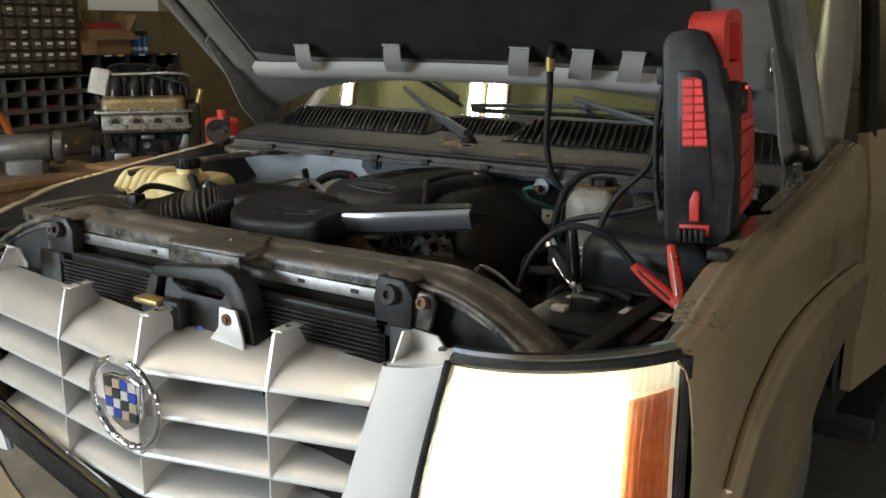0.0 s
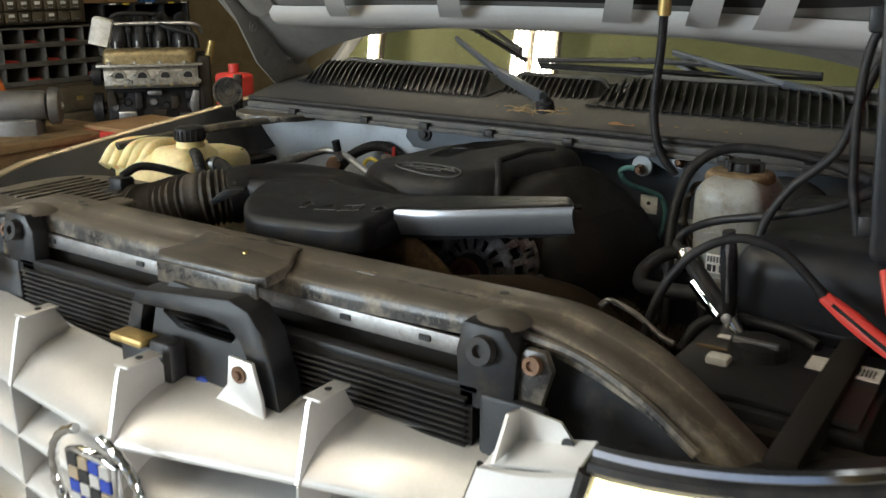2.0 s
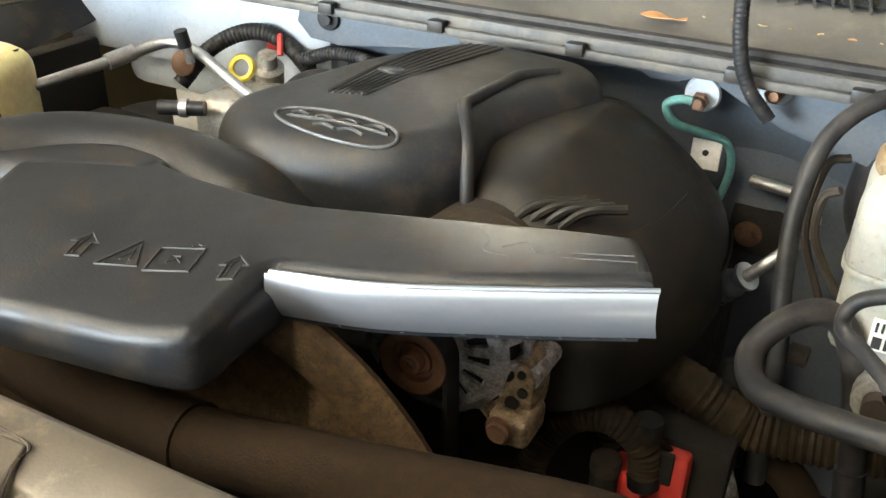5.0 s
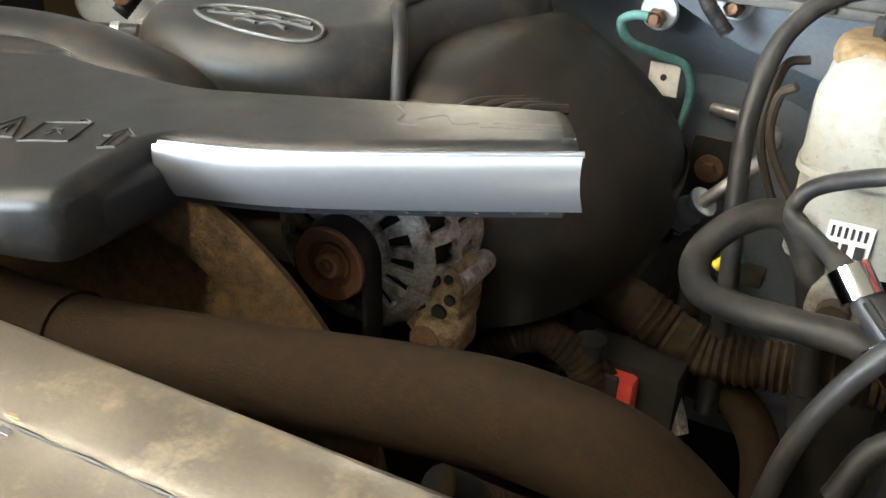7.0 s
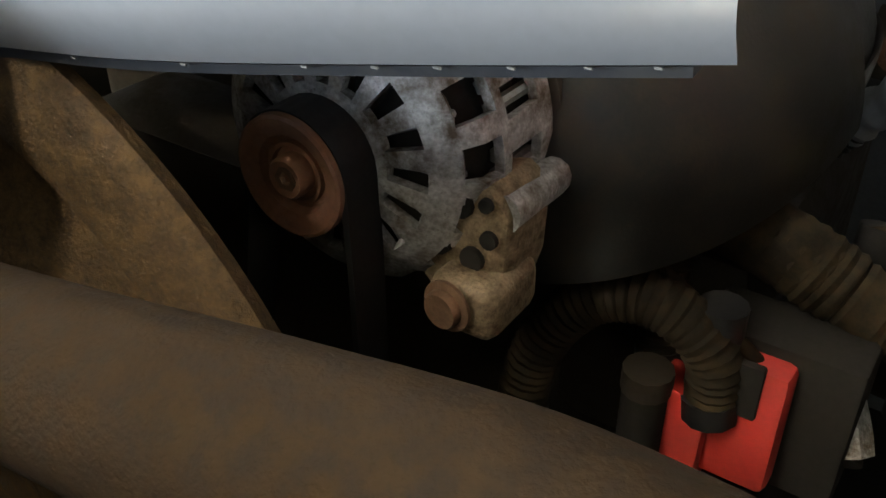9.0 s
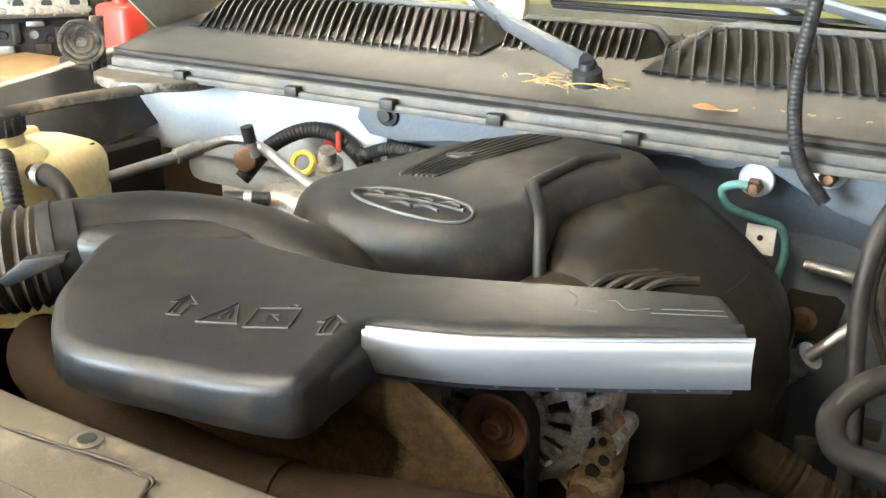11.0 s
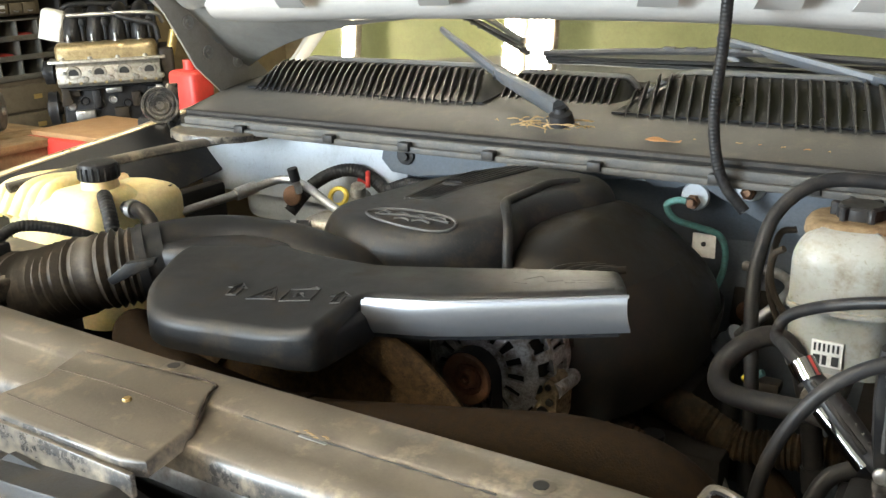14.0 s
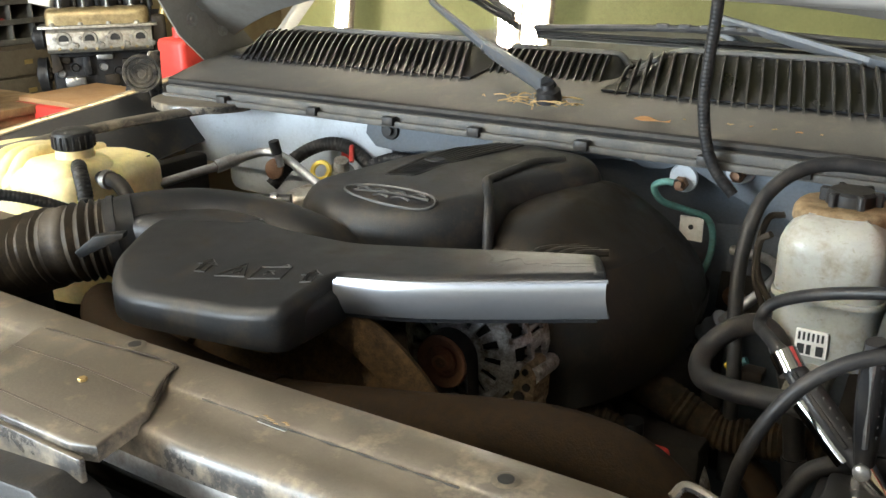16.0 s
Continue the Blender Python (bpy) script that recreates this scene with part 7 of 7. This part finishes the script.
for r in range(10):
    for c in range(14):
        p0 = Vector((XW - 0.03, 3.70 + 0.115 * c, 1.215 + 0.094 * r))
        o = part("drawer", dm, DRAWER, cab)
        o.matrix_world = Matrix.Translation(p0)
        k = part("pull", km, STEEL, o)
        k.matrix_world = Matrix.Translation(p0 + Vector((0.034, 0, -0.018)))
        if random.random() < 0.6:
            l = part("label_holder", hm, WHITE, o)
            l.matrix_world = Matrix.Translation(p0 + Vector((0.034, 0, 0.014)))
bins = thing("bin_rack", "grey steel pigeonhole rack holding small parts", "shelf", (XW - 0.2, 4.6, 0.70))
part("back", box((XW - 0.36, 3.4, 0.69), (XW - 0.34, 5.40, 1.14)), DARK, bins)
for r in range(4):
    part("shelf", box((XW - 0.34, 3.4, 0.69 + 0.145 * r), (XW + 0.04, 5.40, 0.703 + 0.145 * r), 0.003), BINSTEEL, bins)
    if r < 3:
        part("lip", box((XW + 0.03, 3.4, 0.703 + 0.145 * r), (XW + 0.042, 5.40, 0.73 + 0.145 * r), 0.003), BINSTEEL, bins)
dv = finish("divider", box((-0.34, -0.006, 0.0), (0.03, 0.006, 0.132), 0.002, 1), BINSTEEL)
sm = finish("parts_heap", pillow([(-0.25, -0.07), (-0.02, -0.08), (0.0, 0.05), (-0.1, 0.08), (-0.26, 0.06)], 0.0, 0.035, 0.02, 4), REDPANEL)
for r in range(3):
    for c in range(12):
        o = part("divider", dv, BINSTEEL, bins)
        o.matrix_world = Matrix.Translation((XW, 3.42 + 0.18 * c, 0.703 + 0.145 * r))
        if (r * 7 + c * 3) % 5 < 2:
            o = part("parts_heap", sm, REDPANEL, bins)
            o.matrix_world = Matrix.Translation((XW, 3.51 + 0.18 * c, 0.704 + 0.145 * r))
low = thing("tool_drawers", "dark steel drawer unit below the bin rack", "cabinet", (XW - 0.2, 4.6, 0.0))
part("carcass", box((XW - 0.4, 3.4, 0.0), (XW + 0.05, 5.45, 0.685), 0.006), CABSTEEL, low)
for r in range(3):
    for c in range(3):
        d2 = part("drawer_front", box((XW + 0.05, 3.44 + 0.67 * c, 0.03 + 0.215 * r), (XW + 0.075, 4.07 + 0.67 * c, 0.225 + 0.215 * r), 0.005), DRAWER, low)
        part("label_plate", box((XW + 0.075, 3.72 + 0.67 * c, 0.11 + 0.215 * r), (XW + 0.08, 3.79 + 0.67 * c, 0.145 + 0.215 * r), 0.001), BRASS, d2)
shelf = thing("wall_shelf", "black steel shelf unit with small yellow labels", "shelf", (XW - 0.2, 5.9, 0.0))
for z in (0.3, 0.7, 1.0, 1.15, 1.29):
    part("board", box((XW - 0.4, 5.46, z), (XW, 6.4, z + 0.018), 0.002), BLACKMETAL, shelf)
for y in (5.46, 5.78, 6.1, 6.38):
    part("upright", box((XW - 0.4, y, 0.0), (XW - 0.01, y + 0.02, 1.30), 0.002), BLACKMETAL, shelf)
part("shelf_back", box((XW - 0.42, 5.46, 0.0), (XW - 0.4, 6.4, 1.30)), DARK, shelf)
for i, y in enumerate((5.52, 5.66, 5.9, 6.15, 6.3)):
    part("shelf_label", box((XW + 0.0005, y, 1.292), (XW + 0.004, y + 0.07, 1.306)), YELLOW if i % 2 else WHITE, shelf)
card = thing("cardboard_box", "open brown cardboard box stuffed with red packaging", "box", (XW - 0.2, 5.6, 1.31))
part("carton", box((XW - 0.38, 5.40, 1.31), (XW - 0.05, 5.86, 1.53), 0.006), CARD, card)
for a, y in ((-35, 5.40), (35, 5.86)):
    part("flap", box((-0.33, -0.004, 0), (0, 0.004, 0.17), 0.001, 1, None, Matrix.Translation((XW - 0.05, y, 1.53)) @ Matrix.Rotation(radians(-a), 4, "X")), CARD, card)
part("front_flap", box((-0.004, 0, 0), (0.004, 0.46, 0.15), 0.001, 1, None, Matrix.Translation((XW - 0.05, 5.40, 1.53)) @ Matrix.Rotation(radians(125), 4, "Y")), CARD, card)
part("red_filling", pillow([(XW - 0.33, 5.50), (XW - 0.1, 5.48), (XW - 0.09, 5.78), (XW - 0.32, 5.76)], 1.48, 1.60, 0.05, 5), REDPANEL, card)
card2 = single("small_carton", box((XW - 0.3, 5.30, 1.31), (XW - 0.02, 5.46, 1.43), 0.004), CARD, "small flat brown carton with white label", "box")
BLUECAN = mat("blue_can", (0.05, 0.16, 0.42), 0.35, 0.4, bump=0.0)
for i, y in enumerate((5.92, 5.99, 6.06)):
    sc = thing("spray_can", "blue and black aerosol can on the shelf", "spray can", (XW - 0.1, y, 1.31), "spray cans")
    part("can_body", lathe([(0, 0), (0.03, 0), (0.031, 0.15), (0.026, 0.165), (0, 0.165)], 20, Matrix.Translation((XW - 0.1, y, 1.309))), BLUECAN, sc)
    part("can_cap", lathe([(0.027, 0.165), (0.027, 0.205), (0.02, 0.212), (0, 0.212)], 20, Matrix.Translation((XW - 0.1, y, 1.309))), RUBBER, sc)
    part("can_label", lathe([(0.0315, 0.03), (0.0315, 0.06)], 20, Matrix.Translation((XW - 0.1, y, 1.309))), WHITE, sc)

# ---- spare engine on its stand ----
EM = Matrix.Translation((-5.75, 4.72, 0)) @ Matrix.Rotation(radians(50), 4, "Z")
st = thing("spare_engine", "bare V8 engine with alloy heads on a stand", "engine", (-5.75, 4.72, 0.0))


def e_box(name, lo, hi, bevel, m2, label="", parent=None):
    return part(name, box(lo, hi, bevel, 3, None, EM), m2, parent or st, label)


def e_tube(name, pts, r, m2, parent, sides=8, label=""):
    return part(name, tube([EM @ Vector(p) for p in pts], r, sides), m2, parent, label)


def e_disc(name, p, prof, m2, parent, sides=16):
    return part(name, lathe(prof, sides, EM @ Matrix.Translation(p) @ Matrix.Rotation(radians(90), 4, "X")), m2, parent)


blk = e_box("block", (-0.29, -0.13, 0.53), (0.33, 0.3, 0.81), 0.02, BLACKMETAL, "black engine block")
part("cylinder_head", prism([(-0.235, 0.79), (-0.265, 0.815), (-0.25, 0.915), (-0.22, 0.935), (-0.02, 0.935), (-0.02, 0.79)], 0.62,
                            EM @ Matrix.Translation((0.33, 0, 0)) @ Matrix.Rotation(radians(90), 4, "Z"), 0.006), CAST, st, "alloy cylinder head")
hd = [o for o in st.children if o.name.startswith("cylinder_head")][0]
for i in range(4):
    x = -0.19 + 0.15 * i
    e_disc("port_boss", (x, -0.252, 0.872), [(0.030, 0.010), (0.043, 0.010), (0.048, 0.0)], CAST, hd, 20)
    e_disc("port", (x, -0.252, 0.872), [(0, 0.006), (0.030, 0.006), (0.030, 0.0)], INK, hd)
    e_disc("spark_boss", (x + 0.07, -0.258, 0.835), [(0, 0.012), (0.012, 0.012), (0.020, 0.0)], CAST, hd, 12)
    for dx, dz in ((-0.055, 0.012), (0.055, -0.02), (-0.03, -0.05), (0.035, -0.055)):
        e_disc("head_stud", (x + dx, -0.255, 0.868 + dz), [(0, 0.014), (0.009, 0.014), (0.011, 0.0)], GOLDCAST if dz < -0.04 else STEEL, hd, 8)
vc = part("valve_cover", pillow([(-0.27, -0.215), (-0.1, -0.225), (0.16, -0.225), (0.30, -0.215), (0.315, -0.14), (0.30, -0.06), (0.0, -0.05), (-0.27, -0.06), (-0.285, -0.14)], 0.945, 1.055, 0.045, 6, 4), GOLDCAST, st, "yellowed alloy valve cover")
vc.matrix_world = EM
part("cover_flange", pillow([(-0.29, -0.235), (0.32, -0.235), (0.335, -0.14), (0.32, -0.04), (-0.29, -0.04), (-0.305, -0.14)], 0.936, 0.955, 0.006, 3, 4), CAST, vc).matrix_world = EM
for i in range(4):
    part("coil_bolt", lathe([(0, 0.05), (0.009, 0.05), (0.011, 0.012), (0.018, 0.008), (0.02, 0.0)], 10, EM @ Matrix.Translation((-0.2 + 0.14 * i, -0.15 + 0.03 * (i % 2), 1.052))), STEEL, vc)
    part("cover_boss", lathe([(0, 0.02), (0.014, 0.018), (0.018, 0)], 12, EM @ Matrix.Translation((-0.25 + 0.165 * i, -0.222, 0.952))), CAST, vc)
mf = part("intake_manifold", pillow([(-0.24, -0.03), (0.28, -0.03), (0.30, 0.1), (0.26, 0.24), (-0.22, 0.24), (-0.26, 0.1)], 0.98, 1.20, 0.07, 6, 4), BLACKMETAL, st, "black ribbed intake manifold")
mf.matrix_world = EM
for i in range(4):
    x = -0.18 + 0.135 * i
    e_tube("runner", [(x, -0.05, 1.00), (x, -0.075, 1.10), (x + 0.01, -0.02, 1.20), (x + 0.02, 0.10, 1.235), (x + 0.02, 0.18, 1.20)], 0.050, BLACKMETAL, mf, 14)
    e_tube("injector", [(x + 0.066, -0.075, 1.06), (x + 0.066, -0.09, 1.20)], 0.013, PLASTIC, mf)
    part("injector_plug", box((x + 0.05, -0.12, 1.15), (x + 0.085, -0.085, 1.19), 0.006, 2, None, EM), PLASTIC, mf)
e_tube("fuel_rail", [(-0.2, -0.09, 1.215), (0.3, -0.09, 1.215), (0.38, -0.05, 1.15)], 0.014, STEEL, mf)
e_tube("vent_hose", [(0.06, -0.06, 1.25), (0.12, -0.10, 1.20), (0.22, -0.13, 1.17), (0.32, -0.15, 1.14), (0.34, -0.16, 1.05)], 0.018, RUBBER, mf, 10)
e_tube("vent_hose", [(-0.26, 0.06, 1.18), (-0.20, 0.0, 1.27), (-0.05, 0.02, 1.28), (0.10, 0.05, 1.27)], 0.015, RUBBER, mf, 10)
part("throttle_body", lathe([(0.0, 0.06), (0.05, 0.06), (0.06, 0.04), (0.062, 0.0), (0, 0)], 24, EM @ Matrix.Translation((-0.27, 0.1, 1.10)) @ Matrix.Rotation(radians(-90), 4, "Y")), GREASE, mf)
for i, (x, z, w, h2) in enumerate(((-0.22, 0.74, 0.09, 0.05), (-0.08, 0.70, 0.05, 0.12), (0.03, 0.75, 0.10, 0.035), (0.16, 0.68, 0.06, 0.10), (0.27, 0.73, 0.07, 0.06), (-0.16, 0.60, 0.12, 0.06), (0.06, 0.60, 0.09, 0.07), (0.22, 0.58, 0.07, 0.05))):
    part("block_boss", box((x - w / 2, -0.155 - 0.012 * (i % 3), z - h2 / 2), (x + w / 2, -0.12, z + h2 / 2), 0.010, 2, None, EM), (GREASE, BLACKMETAL, STEEL)[i % 3] if i != 3 else GREASE, blk)
for i in range(7):
    e_disc("core_plug", (-0.24 + 0.085 * i, -0.132, 0.655 + 0.03 * (i % 2)), [(0, 0.004), (0.018, 0.004), (0.024, 0.012), (0.028, 0.0)], STEEL if i % 3 == 0 else BLACKMETAL, blk)
    e_disc("pan_bolt", (-0.26 + 0.09 * i, -0.14, 0.548), [(0, 0.014), (0.010, 0.014), (0.013, 0.0)], STEEL, blk, 8)
e_tube("knock_wire", [(-0.28, -0.17, 0.77), (-0.1, -0.18, 0.765), (0.1, -0.175, 0.78), (0.34, -0.19, 0.76), (0.36, -0.2, 0.62)], 0.008, RUBBER, blk)
part("mount_bracket", prism([(0.0, 0.0), (0.05, 0.0), (0.06, 0.16), (0.02, 0.17), (-0.01, 0.08)], 0.03, EM @ Matrix.Translation((0.27, -0.20, 0.60)), 0.005), STEEL, st, "bare steel mount")
part("mount_bracket", prism([(0.0, 0.0), (0.07, 0.02), (0.05, 0.12), (0.01, 0.12)], 0.03, EM @ Matrix.Translation((-0.29, -0.18, 0.66)), 0.005), GREASE, st)
for z, r in ((0.64, 0.11), (0.87, 0.075)):
    part("pulley", lathe([(0, 0.03), (r * 0.4, 0.03), (r * 0.5, 0.01), (r * 0.95, 0.015), (r, 0.0), (r * 0.94, -0.02), (r, -0.04), (0, -0.04)], 30, EM @ Matrix.Translation((-0.36, -0.05, z)) @ Matrix.Rotation(radians(-90), 4, "Y")), BLACKMETAL, st, "black pulley")
    part("snout", tube([EM @ Vector((-0.30, -0.05, z)), EM @ Vector((-0.37, -0.05, z))], 0.04, 12), GREASE, st)
part("paper_bag", pillow([(-0.07, -0.05), (0.05, -0.06), (0.07, 0.04), (-0.05, 0.06)], 0, 0.19, 0.03, 4, 3), WHITE, st, "white rag over the throttle").matrix_world = EM @ Matrix.Translation((-0.31, -0.02, 1.07)) @ Matrix.Rotation(radians(14), 4, "Y")
e_box("oil_pan", (-0.25, -0.1, 0.42), (0.3, 0.22, 0.54), 0.03, BLACKMETAL)
e_box("bellhousing_bracket", (0.33, -0.2, 0.55), (0.42, 0.25, 1.0), 0.02, GREASE)
part("exhaust_stub", tube([EM @ Vector((0.40, -0.15, 0.95)), EM @ Vector((0.44, -0.15, 1.1))], 0.03, 10), BRASS, st)
for dx, dy in ((-0.22, -0.08), (0.25, -0.08), (-0.22, 0.2), (0.25, 0.2)):
    part("stand_leg", tube([EM @ Vector((dx, dy, 0.43)), EM @ Vector((dx * 1.3, dy, 0.0))], 0.025, 8), BLACKMETAL, st)

# ---- bench with grinder ----
bench = thing("workbench", "worn wooden workbench with cluttered top", "workbench", (-5.1, 2.8, 0.0))
for i in range(4):
    part("plank", box((-5.55 + 0.2 * i, 1.2, 0.66), (-5.355 + 0.2 * i, 3.75, 0.70), 0.004), WOOD, bench)
for x in (-5.5, -4.85):
    for y in (1.3, 3.65):
        part("leg", box((x - 0.04, y - 0.04, 0), (x + 0.04, y + 0.04, 0.66), 0.004), WOOD, bench)
part("apron", box((-4.80, 1.25, 0.56), (-4.77, 3.7, 0.66), 0.003), WOOD, bench)
GM = Matrix.Translation((-5.05, 3.27, 0.70)) @ Matrix.Rotation(radians(45), 4, "Z")
gri = thing("bench_grinder", "grey bench grinder with wire wheel on the bench", "grinder", (-5.05, 3.27, 0.70))
part("motor", lathe([(0, -0.15), (0.07, -0.15), (0.085, -0.13), (0.085, 0.13), (0.07, 0.15), (0, 0.15)], 30, GM @ Matrix.Translation((0, 0, 0.15)) @ Matrix.Rotation(radians(90), 4, "Y")), GRINDER, gri, "grey motor drum")
part("pedestal", pillow([(-0.1, -0.08), (0.1, -0.08), (0.1, 0.08), (-0.1, 0.08)], 0, 0.09, 0.02, 4, 3), GRINDER, gri).matrix_world = GM
for s in (-1, 1):
    wh = part("wheel_guard", lathe([(0, 0.02), (0.03, 0.025), (0.09, 0.02), (0.10, 0.0), (0.10, -0.03), (0, -0.03)], 30, GM @ Matrix.Translation((0.2 * s, 0, 0.15)) @ Matrix.Rotation(radians(90 * s), 4, "Y")), GRINDER, gri)
    part("arbor_nut", lathe([(0, 0.035), (0.02, 0.035), (0.025, 0.02)], 8, GM @ Matrix.Translation((0.2 * s, 0, 0.15)) @ Matrix.Rotation(radians(90 * s), 4, "Y")), STEEL, wh)
org = thing("orange_tool", "orange clamp frame standing behind the grinder", "tool", (-5.3, 3.2, 0.70))
part("frame", tube([(-5.35, 3.0, 0.70), (-5.33, 3.05, 0.95), (-5.3, 3.15, 1.05), (-5.3, 3.28, 1.02), (-5.3, 3.36, 0.85), (-5.28, 3.4, 0.70)], 0.025, 8), ORANGE, org)
part("crossbar", tube([(-5.34, 3.02, 0.84), (-5.3, 3.36, 0.86)], 0.02, 8), ORANGE, org)
tb2 = thing("toolbox", "red steel toolbox with a board on top", "toolbox", (-4.55, 3.9, 0.0))
part("case", box((-4.95, 3.55, 0.50), (-4.35, 4.1, 0.70), 0.012), RED, tb2)
part("board", box((-4.93, 3.58, 0.70), (-4.4, 4.05, 0.725), 0.004), CARD, tb2, "pale board lying on top")
part("case_stand", box((-4.9, 3.6, 0.0), (-4.4, 4.05, 0.50), 0.01), CABSTEEL, tb2)
jack = thing("fuel_can", "red plastic can on a dark steel stand", "can", (-3.56, 3.48, 0.0))
part("can_body", box((-3.66, 3.41, 0.92), (-3.50, 3.53, 1.10), 0.025, 3), RED, jack)
part("can_neck", tube([(-3.58, 3.47, 1.09), (-3.58, 3.47, 1.14)], 0.025, 12), RED, jack)
part("can_stand", box((-3.75, 3.3, 0.0), (-3.4, 3.65, 0.92), 0.02), BLACKMETAL, jack)
